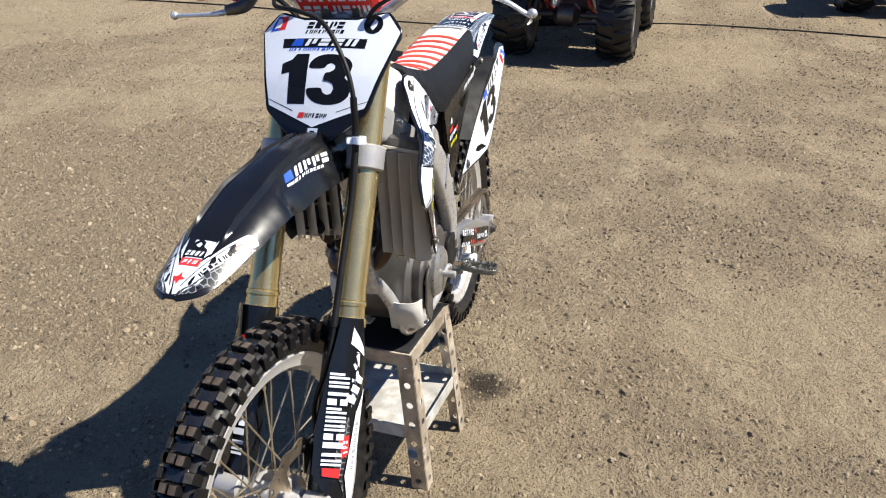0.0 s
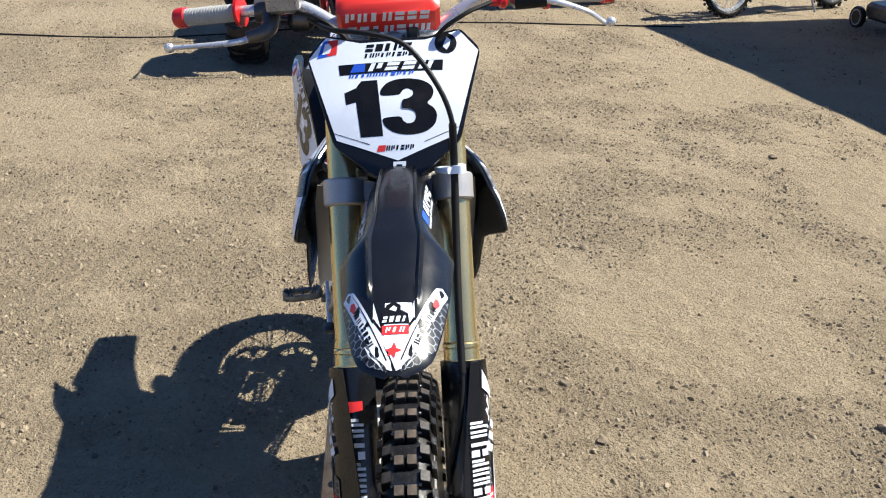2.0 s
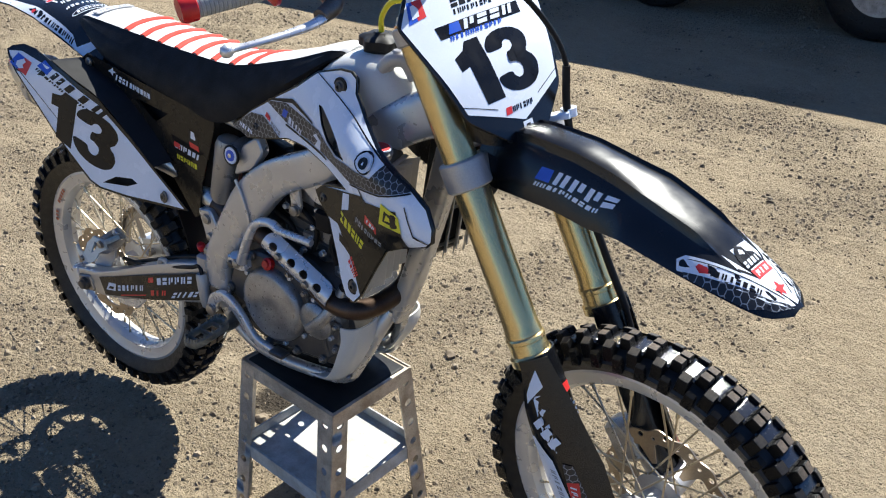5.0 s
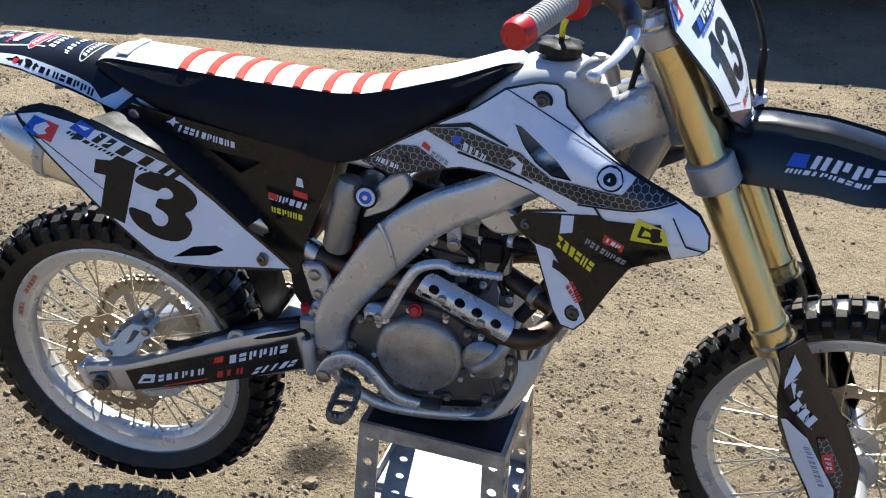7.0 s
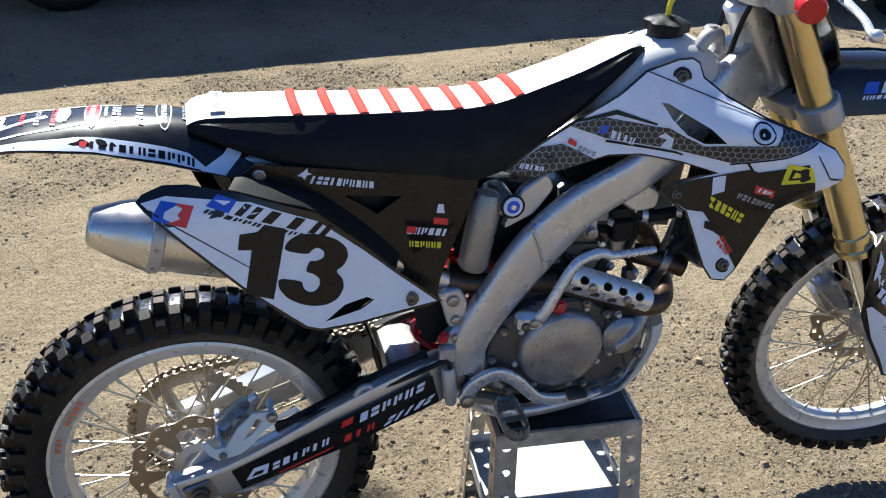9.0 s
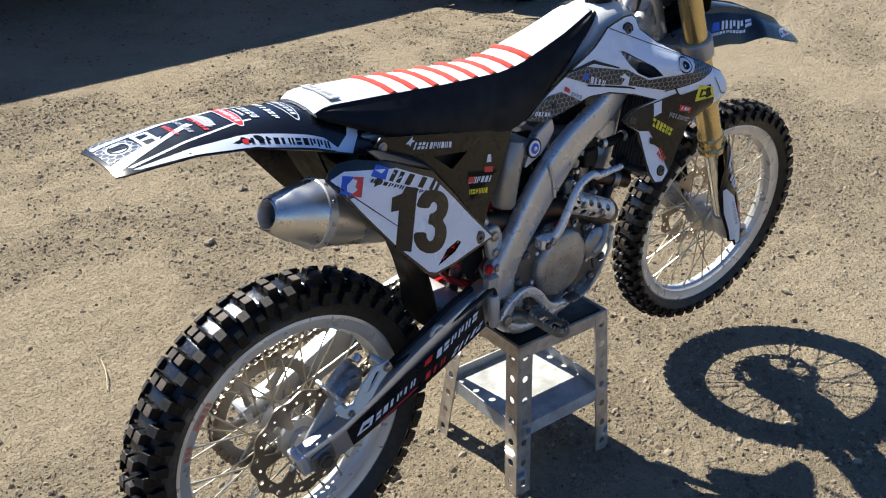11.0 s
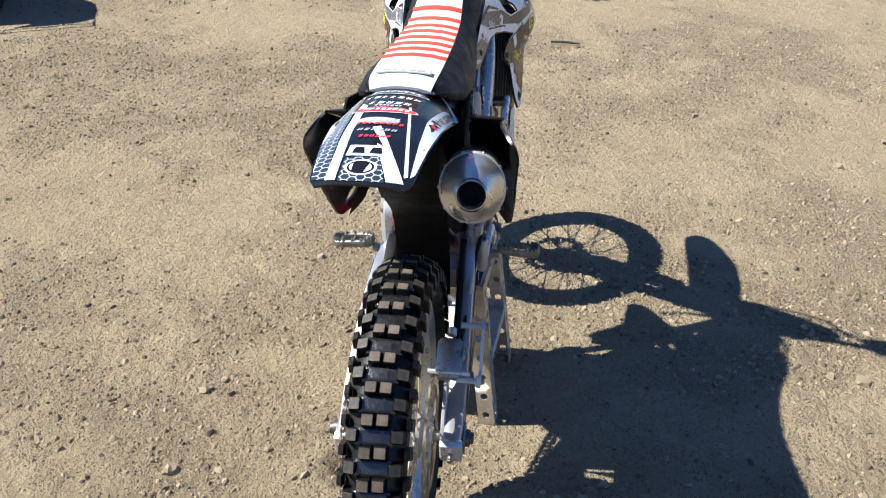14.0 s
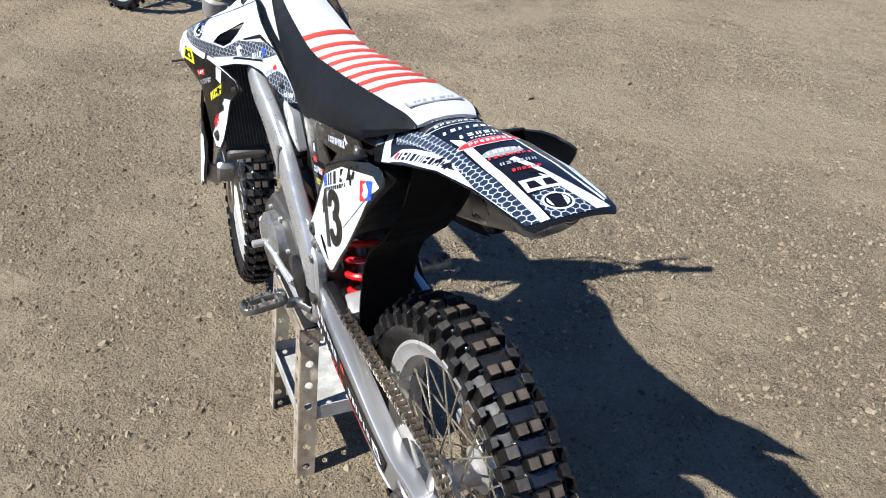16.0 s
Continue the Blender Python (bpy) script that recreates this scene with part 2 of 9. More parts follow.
def add_box(bm, centre, size, mat=Matrix(), bevel=0.0, mi=0):
    hx, hy, hz = (s / 2 for s in size)
    c = Vector(centre)
    b = min(bevel, hx * 0.9, hy * 0.9, hz * 0.9)
    if not b:
        vs = [bm.verts.new(mat @ (c + Vector((x, y, z)))) for x in (-hx, hx) for y in (-hy, hy) for z in (-hz, hz)]
        for q in ((0, 1, 3, 2), (4, 6, 7, 5), (0, 4, 5, 1), (2, 3, 7, 6), (0, 2, 6, 4), (1, 5, 7, 3)):
            bm.faces.new([vs[i] for i in q]).material_index = mi
        return bm
    rings = []
    for z, k in ((-hz, b), (-hz + b, 0), (hz - b, 0), (hz, b)):
        x, y = hx - k, hy - k
        o = b * 0.7
        rings.append([mat @ (c + Vector(p)) for p in ((x, y - o, z), (x - o, y, z), (-x + o, y, z), (-x, y - o, z), (-x, -y + o, z), (-x + o, -y, z), (x - o, -y, z), (x, -y + o, z))])
    add_grid(bm, rings, mi=mi)
    return bm


def box(centre, size, **kw):
    return add_box(bmesh.new(), centre, size, **kw)


def add_prism(bm, pts, depth, mat=Matrix(), bevel=0.0, mi=0):
    """A flat outline (x, y of mat) made thick along mat's z, from -depth/2 to depth/2, with its edges broken."""
    p = [Vector((q[0], q[1])) for q in pts]
    area = sum(a.x * b.y - b.x * a.y for a, b in zip(p, p[1:] + p[:1]))
    if area < 0:
        p.reverse()

    def inset(d):
        out = []
        for i, v in enumerate(p):
            e1, e2 = (v - p[i - 1]).normalized(), (p[(i + 1) % len(p)] - v).normalized()
            n1, n2 = Vector((-e1.y, e1.x)), Vector((-e2.y, e2.x))
            k = (n1 + n2)
            k = k / max(0.5, k.length_squared / 2)
            out.append(v + k * d)
        return out

    h = depth / 2
    levels = [(-h, bevel), (-h + bevel, 0), (h - bevel, 0), (h, bevel)] if bevel else [(-h, 0), (h, 0)]
    add_grid(bm, [[mat @ Vector((v.x, v.y, z)) for v in (inset(k) if k else p)] for z, k in levels], mi=mi)
    return bm


def prism(pts, depth, **kw):
    return add_prism(bmesh.new(), pts, depth, **kw)


def rounded(pts, r, n=4):
    """Round the corners of an outline."""
    p, out = [Vector(q) for q in pts], []
    for i, v in enumerate(p):
        a, b = p[i - 1] - v, p[(i + 1) % len(p)] - v
        k = min(r, a.length * 0.45, b.length * 0.45)
        s, e = v + a.normalized() * k, v + b.normalized() * k
        for j in range(n + 1):
            t = j / n
            out.append(s * (1 - t) ** 2 + v * 2 * t * (1 - t) + e * t * t)
    return out


def side(y, lean=Matrix()):
    """The pose for outlines drawn in the side plane: outline x to world x, outline y to world z."""
    return lean @ Matrix(((1, 0, 0, 0), (0, 0, -1, y), (0, 1, 0, 0), (0, 0, 0, 1)))


def surface(rows, nu=5, nv=5):
    """A smooth grid of points through a coarse one."""
    rows = [smooth_line(r, nv) for r in rows]
    cols = [smooth_line(list(c), nu) for c in zip(*rows)]
    return [list(r) for r in zip(*cols)]


def add_shell(bm, grid, thick, mat=Matrix(), mi=0):
    """A sheet of that thickness under a grid of points (towards the side that the first corner's turn gives)."""
    n, m = len(grid), len(grid[0])
    low = []
    for i in range(n):
        row = []
        for j in range(m):
            du = grid[min(i + 1, n - 1)][j] - grid[max(i - 1, 0)][j]
            dv = grid[i][min(j + 1, m - 1)] - grid[i][max(j - 1, 0)]
            row.append(grid[i][j] - du.cross(dv).normalized() * thick)
        low.append(row)
    a = [[bm.verts.new(mat @ v) for v in r] for r in grid]
    b = [[bm.verts.new(mat @ v) for v in r] for r in low]
    for i in range(n - 1):
        for j in range(m - 1):
            bm.faces.new((a[i][j], a[i + 1][j], a[i + 1][j + 1], a[i][j + 1])).material_index = mi
            bm.faces.new((b[i][j], b[i][j + 1], b[i + 1][j + 1], b[i + 1][j])).material_index = mi
    rim = [(i, 0) for i in range(n)] + [(n - 1, j) for j in range(1, m)] + [(i, m - 1) for i in range(n - 2, -1, -1)] + [(0, j) for j in range(m - 2, 0, -1)]
    for (i, j), (k, q) in zip(rim, rim[1:] + rim[:1]):
        bm.faces.new((a[i][j], b[i][j], b[k][q], a[k][q])).material_index = mi
    return bm


def shell(rows, thick, nu=5, nv=5, **kw):
    return add_shell(bmesh.new(), surface(rows, nu, nv), thick, **kw)


# ---- ground ----
def ground_height(x, y):
    near = max(0.0, 1 - (math.hypot(x, y) / 14) ** 2)
    v = Vector((x, y, 0))
    return near * (0.009 * noise.noise(v * 1.7) + 0.0030 * noise.noise(v * 5.3 + Vector((9, 2, 0))) + 0.0022 * noise.noise(v * 15.0)) - 0.002


def gravelly(x, y):
    """How stony the dirt is: loose clusters between swept, dusty patches."""
    v = Vector((x, y, 3.0))
    return 0.9 * noise.noise(v * 0.9) + 0.8 * noise.noise(v * 2.6) + 0.55 * noise.noise(v * 7.0) + 0.3 * noise.noise(v * 17.0)


def build_ground():
    steps, s, d = [0.0], 0.0, 0.045
    while s < 900:
        if s > 4.5:
            d *= 1.16
        s += d
        steps.append(s)
    line = [-v for v in steps[:0:-1]] + steps
    verts = [(x, y, ground_height(x, y)) for x in line for y in line]
    k = len(line)
    faces = [(i * k + j, i * k + j + 1, (i + 1) * k + j + 1, (i + 1) * k + j) for i in range(k - 1) for j in range(k - 1)]
    me = bpy.data.meshes.new("ground")
    me.from_pydata(verts, [], faces)
    me.shade_smooth()
    stony = me.attributes.new("stony", "FLOAT", "POINT")
    for i, (x, y, z) in enumerate(verts):
        stony.data[i].value = min(1.0, max(0.0, 0.45 + 0.8 * gravelly(x, y)))
    m = bpy.data.materials.new("dry_dirt")
    m.use_nodes = True
    n, l = m.node_tree.nodes, m.node_tree.links
    bsdf = n["Principled BSDF"]
    tc = n.new("ShaderNodeTexCoord")

    def tex(scale, detail=6.0, rough=0.6, squash=(1, 1, 1)):
        mp = n.new("ShaderNodeMapping")
        mp.inputs["Scale"].default_value = squash
        l.new(tc.outputs["Object"], mp.inputs["Vector"])
        t = n.new("ShaderNodeTexNoise")
        t.inputs["Scale"].default_value, t.inputs["Detail"].default_value, t.inputs["Roughness"].default_value = scale, detail, rough
        l.new(mp.outputs[0], t.inputs["Vector"])
        return t.outputs["Fac"]

    def rng(v, a, b, c, d2):
        r = n.new("ShaderNodeMapRange")
        for key, val in zip(("From Min", "From Max", "To Min", "To Max"), (a, b, c, d2)):
            r.inputs[key].default_value = val
        l.new(v, r.inputs["Value"])
        return r.outputs[0]

    def mixc(f, a, b, kind="MIX"):
        x = n.new("ShaderNodeMix")
        x.data_type, x.blend_type = "RGBA", kind
        for key, val in (("Factor", f), ("A", a), ("B", b)):
            if isinstance(val, tuple):
                x.inputs[key].default_value = (*val, 1)
            elif isinstance(val, float):
                x.inputs[key].default_value = val
            else:
                l.new(val, x.inputs[key])
        return x.outputs["Result"]

    att = n.new("ShaderNodeAttribute")
    att.attribute_name = "stony"
    stone = att.outputs["Fac"]
    col = mixc(rng(tex(0.9), 0.35, 0.68, 0, 1), (0.330, 0.262, 0.172), (0.368, 0.296, 0.197))
    col = mixc(rng(stone, 0.35, 0.85, 0, 0.40), col, (0.262, 0.206, 0.138))
    col = mixc(rng(tex(6.0, 12.0, 0.82), 0.46, 0.68, 0, 0.50), col, (0.236, 0.182, 0.116))
    col = mixc(rng(tex(1.7, 8.0, 0.7), 0.56, 0.72, 0, 0.35), col, (0.335, 0.279, 0.203))
    col = mixc(rng(tex(30.0, 6.0, 0.75), 0.50, 0.72, 0, 0.6), col, (0.440, 0.358, 0.243))
    col = mixc(rng(tex(9.0, 12.0, 0.78), 0.52, 0.61, 0, 0.45), col, (0.415, 0.337, 0.227))
    speck = n.new("ShaderNodeMath")
    speck.operation = "MULTIPLY"
    l.new(rng(tex(70.0, 6.0, 0.75), 0.54, 0.66, 0, 0.75), speck.inputs[0])
    l.new(rng(stone, 0.15, 0.75, 0.75, 1.0), speck.inputs[1])
    col = mixc(speck.outputs[0], col, (0.180, 0.136, 0.090))
    col = mixc(rng(tex(20.0, 9.0, 0.8), 0.56, 0.68, 0, 0.55), col, (0.195, 0.150, 0.097))
    vor = n.new("ShaderNodeTexVoronoi")
    vor.inputs["Scale"].default_value = 95.0
    l.new(tc.outputs["Object"], vor.inputs["Vector"])
    grit = n.new("ShaderNodeMath")
    grit.operation = "MULTIPLY"
    l.new(rng(vor.outputs["Distance"], 0.0, 0.36, 1, 0), grit.inputs[0])
    l.new(rng(stone, 0.25, 0.75, 0.6, 1), grit.inputs[1])
    col = mixc(grit.outputs[0], col, mixc(vor.outputs["Color"], (0.20, 0.153, 0.097), (0.43, 0.347, 0.230)))
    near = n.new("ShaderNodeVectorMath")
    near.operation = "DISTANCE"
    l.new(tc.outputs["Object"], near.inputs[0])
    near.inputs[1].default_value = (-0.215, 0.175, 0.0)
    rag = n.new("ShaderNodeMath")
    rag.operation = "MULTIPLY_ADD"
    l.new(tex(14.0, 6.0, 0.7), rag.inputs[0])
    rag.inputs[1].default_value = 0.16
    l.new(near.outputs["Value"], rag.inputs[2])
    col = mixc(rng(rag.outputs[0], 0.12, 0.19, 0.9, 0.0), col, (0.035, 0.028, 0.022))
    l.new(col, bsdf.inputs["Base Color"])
    bsdf.inputs["Roughness"].default_value = 0.95
    bsdf.inputs["Specular IOR Level"].default_value = 0.15
    b1, b2 = n.new("ShaderNodeBump"), n.new("ShaderNodeBump")
    b1.inputs["Distance"].default_value, b2.inputs["Distance"].default_value = 0.070, 0.024
    rough_dirt = n.new("ShaderNodeMath")
    rough_dirt.operation = "MULTIPLY"
    lumps = n.new("ShaderNodeMath")
    lumps.operation = "MULTIPLY_ADD"
    l.new(tex(64.0, 6.0, 0.65), lumps.inputs[0])
    lumps.inputs[1].default_value = 0.28
    l.new(tex(13.0, 10.0, 0.70), lumps.inputs[2])
    l.new(lumps.outputs[0], rough_dirt.inputs[0])
    l.new(rng(stone, 0.2, 0.8, 0.7, 1.15), rough_dirt.inputs[1])
    l.new(rough_dirt.outputs[0], b1.inputs["Height"])
    l.new(grit.outputs[0], b2.inputs["Height"])
    l.new(b1.outputs[0], b2.inputs["Normal"])
    l.new(b2.outputs[0], bsdf.inputs["Normal"])
    me.materials.append(m)
    tagged(new("ground", me), "dry tan dirt lot strewn with fine gravel", "ground", kind="structure")


build_ground()

# ---- the motorcycle ----
bike = thing("motorcycle", "black and white motocross bike on a steel work stand, number 13", "motorcycle")
REAR = Vector((-0.548, 0, 0.395))
FRONT = Vector((0.918, 0, 0.43))
RAKE = math.radians(27.0)
HEAD = Vector((0.560, 0, 1.015))
STEER_AXIS = Vector((-math.sin(RAKE), 0, math.cos(RAKE)))
STEER = Matrix.Translation(HEAD) @ Matrix.Rotation(radians(-9.0), 4, STEER_AXIS) @ Matrix.Translation(-HEAD)


def fork_at(z, y=0.0, ahead=0.0):
    """A point on a fork leg's line at height z, moved square to the leg by ahead."""
    x = 0.583 + (1.015 - z) * math.tan(RAKE)
    return Vector((x + ahead * math.cos(RAKE), y, z + ahead * math.sin(RAKE)))


def tyre_mesh(centre, r_rim, r_out, width, rows, knob_h, mat, blocks=True):
    """Tyre carcass; blocks adds two rows of moulded tread blocks for a tyre seen from afar."""
    bm = bmesh.new()
    r_car = r_out - knob_h
    prof, n = [], 14
    side_h = r_car - r_rim
    for i in range(n + 1):
        a = math.pi * (i / n)
        w = -math.cos(a) * width * 0.5
        h = math.sin(a) ** 0.75
        prof.append((w * (0.50 + 0.50 * min(1.0, h / 0.50)), r_rim + 0.004 + (side_h - 0.004) * h))
    prof = [(-width * 0.20, r_rim - 0.006)] + prof + [(width * 0.20, r_rim - 0.006)]
    add_lathe(bm, prof, centre, (0, 1, 0), seg=96, closed=True, mat=mat)
    if blocks:
        for i in range(rows):
            a = 2 * math.pi * i / rows
            for y in ((-0.13, 0.13) if i % 2 else (-0.40, 0.40)):
                c = Vector((r_out - knob_h * 0.6 - 0.05 * (y * width) ** 2 / width, y * width, 0))
                add_box(bm, c, (knob_h * 1.3, width * 0.22, 0.020), mat=mat @ Matrix.Translation(centre) @ Matrix.Rotation(-a, 4, "Y"))
    return bm


def block_mesh(w0, w1, r0, r1, length, lean, top_mat):
    """One tread block at the tyre's foremost point: r runs along x, w across; lean tips its outer side inwards."""
    bm = bmesh.new()
    h, ww, wh = length / 2, (w0 + w1) / 2, (w1 - w0) / 2
    rings = []
    for r, k in ((r0, 1.14), (r1 - 0.0016, 0.93), (r1, 0.82)):
        ring = []
        for sw, sl in ((-1, -0.88), (-0.88, -1), (0.88, -1), (1, -0.88), (1, 0.88), (0.88, 1), (-0.88, 1), (-1, 0.88)):
            w = ww + sw * wh * k
            ring.append(Vector((r - lean * (abs(w) - abs(ww)), w, sl * h * k)))
        rings.append(ring)
    add_grid(bm, rings)
    bm.faces.ensure_lookup_table()
    bm.faces[-1].material_index = top_mat
    bmesh.ops.recalc_face_normals(bm, faces=bm.faces)
    me = bpy.data.meshes.new("tread_block")
    bm.to_mesh(me)
    bm.free()
    for m in (RUBBER, WORN, SCUFFED):
        me.materials.append(m)
    return me


def tread(hub, centre, r_out, width, count, knob_h, mat):
    """Pairs of centre blocks, blocks between them half a pitch on, side blocks and the glossy lands of the carcass."""
    c, r_car = width * 0.5, r_out - knob_h
    pitch = 2 * math.pi / count
    arc = pitch * r_out
    rnd = random.Random(count)
    low = r_car - 0.010
    kinds = []
    for s in (-1, 1):
        def span(a, b):
            return min(s * a * c, s * b * c), max(s * a * c, s * b * c)
        kinds.append((block_mesh(*span(0.025, 0.40), low, r_out, arc * 0.40, 0.05, 1), 0.0, "tread_block"))
        kinds.append((block_mesh(*span(0.46, 0.82), low - 0.012, r_out - 0.008, arc * 0.42, 0.45, 2), 0.5, "tread_block"))
        kinds.append((block_mesh(*span(0.84, 1.02), low - 0.018, r_out - 0.021, arc * 0.36, 0.70, 0), 0.03, "side_block"))
    land = bmesh.new()
    rows = []
    for k in range(5):
        a = (k / 4 - 0.5) * arc * 0.56
        rows.append([Vector((r_car + 0.0055 - 0.10 * (w * c) ** 2 / c - 0.5 * a * a / r_out, w * c, a)) for w in (-0.52, -0.40, -0.2, 0, 0.2, 0.40, 0.52)])
    add_shell(land, rows, -0.006)
    bmesh.ops.recalc_face_normals(land, faces=land.faces)
    land_me = bpy.data.meshes.new("tread_land")
    land.to_mesh(land_me)
    land.free()
    land_me.materials.append(WET_RUBBER)
    land_me.shade_smooth()
    kinds.append((land_me, 0.5, "tread_land"))
    for i in range(count):
        for me, shift, name in kinds:
            ob = new(name, me)
            ob.parent = hub
            ob.matrix_local = mat @ Matrix.Translation(centre) @ Matrix.Rotation(-(i + shift + rnd.uniform(-0.02, 0.02)) * pitch, 4, "Y")


def spoke_lines(centre, hub_r, hub_w, rim_r, count):
    out = []
    for i in range(count):
        s = 1 if i % 2 else -1
        lead = 1 if (i // 2) % 2 else -1
        a = 2 * math.pi * (i + 0.25) / count
        h = a + lead * 0.95
        out.append((centre + Vector((math.cos(h) * hub_r, s * hub_w, math.sin(h) * hub_r)),
                    centre + Vector((math.cos(a) * rim_r, s * 0.006, math.sin(a) * rim_r))))
    return out


def disc_mesh(centre, y, r, r_in, waves, thick, mat):
    """Wavy brake disc with holes drilled through it and six carrier tabs."""
    def circle(f, n):
        return [(f(2 * math.pi * k / n) * math.cos(2 * math.pi * k / n), f(2 * math.pi * k / n) * math.sin(2 * math.pi * k / n)) for k in range(n)]

    outline = circle(lambda a: r + 0.0040 * math.cos(waves * a), waves * 8)
    hub = circle(lambda a: r_in * (0.56 if math.cos(6 * a) > 0.55 else 1.0 - 0.08 * max(0.0, math.cos(6 * a))), 72)
    holes = [hub]
    for k in range(waves * 2):
        a = 2 * math.pi * (k + 0.5) / (waves * 2)
        rr = r_in + (r - r_in) * (0.66 if k % 2 else 0.36)
        q = 0.0058 if k % 2 else 0.0042
        holes.append([(rr * math.cos(a) + q * math.cos(t * 0.7854), rr * math.sin(a) + q * math.sin(t * 0.7854)) for t in range(8)])
    return skin(outline, lambda u, v: mat @ (centre + Vector((u, y, v))), holes, thick=thick, step=0)


def build_wheel(name, centre, r_rim, r_out, width, rows, knob_h, mat, front):
    hub_w = 0.032
    bm = lathe([(-0.060, 0.017), (-0.056, 0.024), (-0.042, 0.027), (-0.038, 0.044), (-0.030, 0.046), (-0.024, 0.028), (0.0, 0.024), (0.024, 0.028),
                (0.030, 0.048), (0.038, 0.046), (0.042, 0.027), (0.056, 0.024), (0.060, 0.017)], centre, (0, 1, 0), seg=36, mat=mat)
    hub = part(name, bm, ALLOY, bike, "spoked wheel with cast alloy hub")
    w = 0.021 if front else 0.030
    part("rim", lathe([(-w - 0.004, r_rim + 0.010), (-w - 0.006, r_rim + 0.004), (-w, r_rim - 0.008), (-w * 0.9, r_rim - 0.020), (-w * 0.45, r_rim - 0.024), (-w * 0.25, r_rim - 0.030),
                       (w * 0.25, r_rim - 0.030), (w * 0.45, r_rim - 0.024), (w * 0.9, r_rim - 0.020), (w, r_rim - 0.008), (w + 0.006, r_rim + 0.004), (w + 0.004, r_rim + 0.010), (0, r_rim - 0.012)],
                      centre, (0, 1, 0), seg=96, closed=True, mat=mat), RIM_MAT, hub, "bare aluminium rim")
    part("tyre", tyre_mesh(centre, r_rim, r_out, width, rows, knob_h, mat, blocks=False), CARCASS, hub, "black tyre carcass under scuffed brown tread blocks")
    tread(hub, centre, r_out, width, rows, knob_h, mat)
    for a, b in spoke_lines(centre, 0.043, hub_w, r_rim - 0.024, 36):
        bm = tube([a, b], 0.0019, seg=6, steps=1, mat=mat)
        d = (a - b).normalized()
        add_tube(bm, [b, b + d * 0.016], 0.0034, seg=6, steps=1, mat=mat)
        part("spoke", bm, SPOKE, hub)
    return hub


front_wheel = build_wheel("front_wheel", FRONT, 0.276, 0.350, 0.090, 46, 0.016, STEER, True)
rear_wheel = build_wheel("rear_wheel", REAR, 0.252, 0.343, 0.114, 42, 0.017, Matrix(), False)


# worn maker sticker on the rear rim
for a0, n_ in ((2.50, 5), (2.86, 3)):
    sticker_bm = bmesh.new()
    for k in range(n_):
        x = -0.03 + k * 0.012
        add_prism(sticker_bm, [(x, -0.005), (x + 0.007, -0.005), (x + 0.008, 0.005), (x + 0.001, 0.005)], 0.0008, mat=Matrix.Translation(REAR) @ Matrix.Rotation(-a0, 4, "Y") @ Matrix(((0, 1, 0, 0.2440), (0, 0, -1, -0.0336), (1, 0, 0, 0), (0, 0, 0, 1))))
    part("rim_sticker", sticker_bm, ORANGE, rear_wheel, "worn orange rim lettering bars")


# sprocket and chain
def sprocket(centre, y, r, teeth):
    bm = bmesh.new()
    seg = teeth * 2
    rings = [[], [], [], []]
    for k in range(seg):
        a = math.pi * k / teeth
        ro = r + (0.0035 if k % 2 else -0.003)
        for ring, rr, dy in zip(rings, (ro, r * 0.80, r * 0.80, ro), (0.003, 0.003, -0.003, -0.003)):
            ring.append(centre + Vector((math.cos(a) * rr, y + dy, math.sin(a) * rr)))
    add_grid(bm, rings, close_path=True)
    for i in range(6):
        a = 2 * math.pi * i / 6
        add_tube(bm, [centre + Vector((math.cos(a) * r * 0.83, y, math.sin(a) * r * 0.83)), centre + Vector((math.cos(a + 0.3) * 0.045, y, math.sin(a + 0.3) * 0.045))],
                 [0.010, 0.014], seg=8, steps=1, flat=0.25, up=(0, 1, 0))
    return bm


CHAIN_Y = 0.082
FRONT_SPROCKET = Vector((-0.005, 0, 0.545))
part("sprocket", sprocket(REAR, CHAIN_Y, 0.1195, 49), STEEL, rear_wheel, "steel rear sprocket")


def chain_path():
    r1, r2 = 0.1235, 0.034
    a, b = REAR, FRONT_SPROCKET
    d = Vector((b.x - a.x, 0, b.z - a.z))
    base = math.atan2(d.z, d.x)
    off = math.acos((r1 - r2) / d.length)
    pts = []
    for i in range(25):
        t = base + off + (2 * math.pi - 2 * off) * i / 24
        pts.append(a + Vector((math.cos(t) * r1, 0, math.sin(t) * r1)))
    for i in range(9):
        t = base - off + 2 * off * i / 8
        pts.append(b + Vector((math.cos(t) * r2, 0, math.sin(t) * r2)))
    return pts


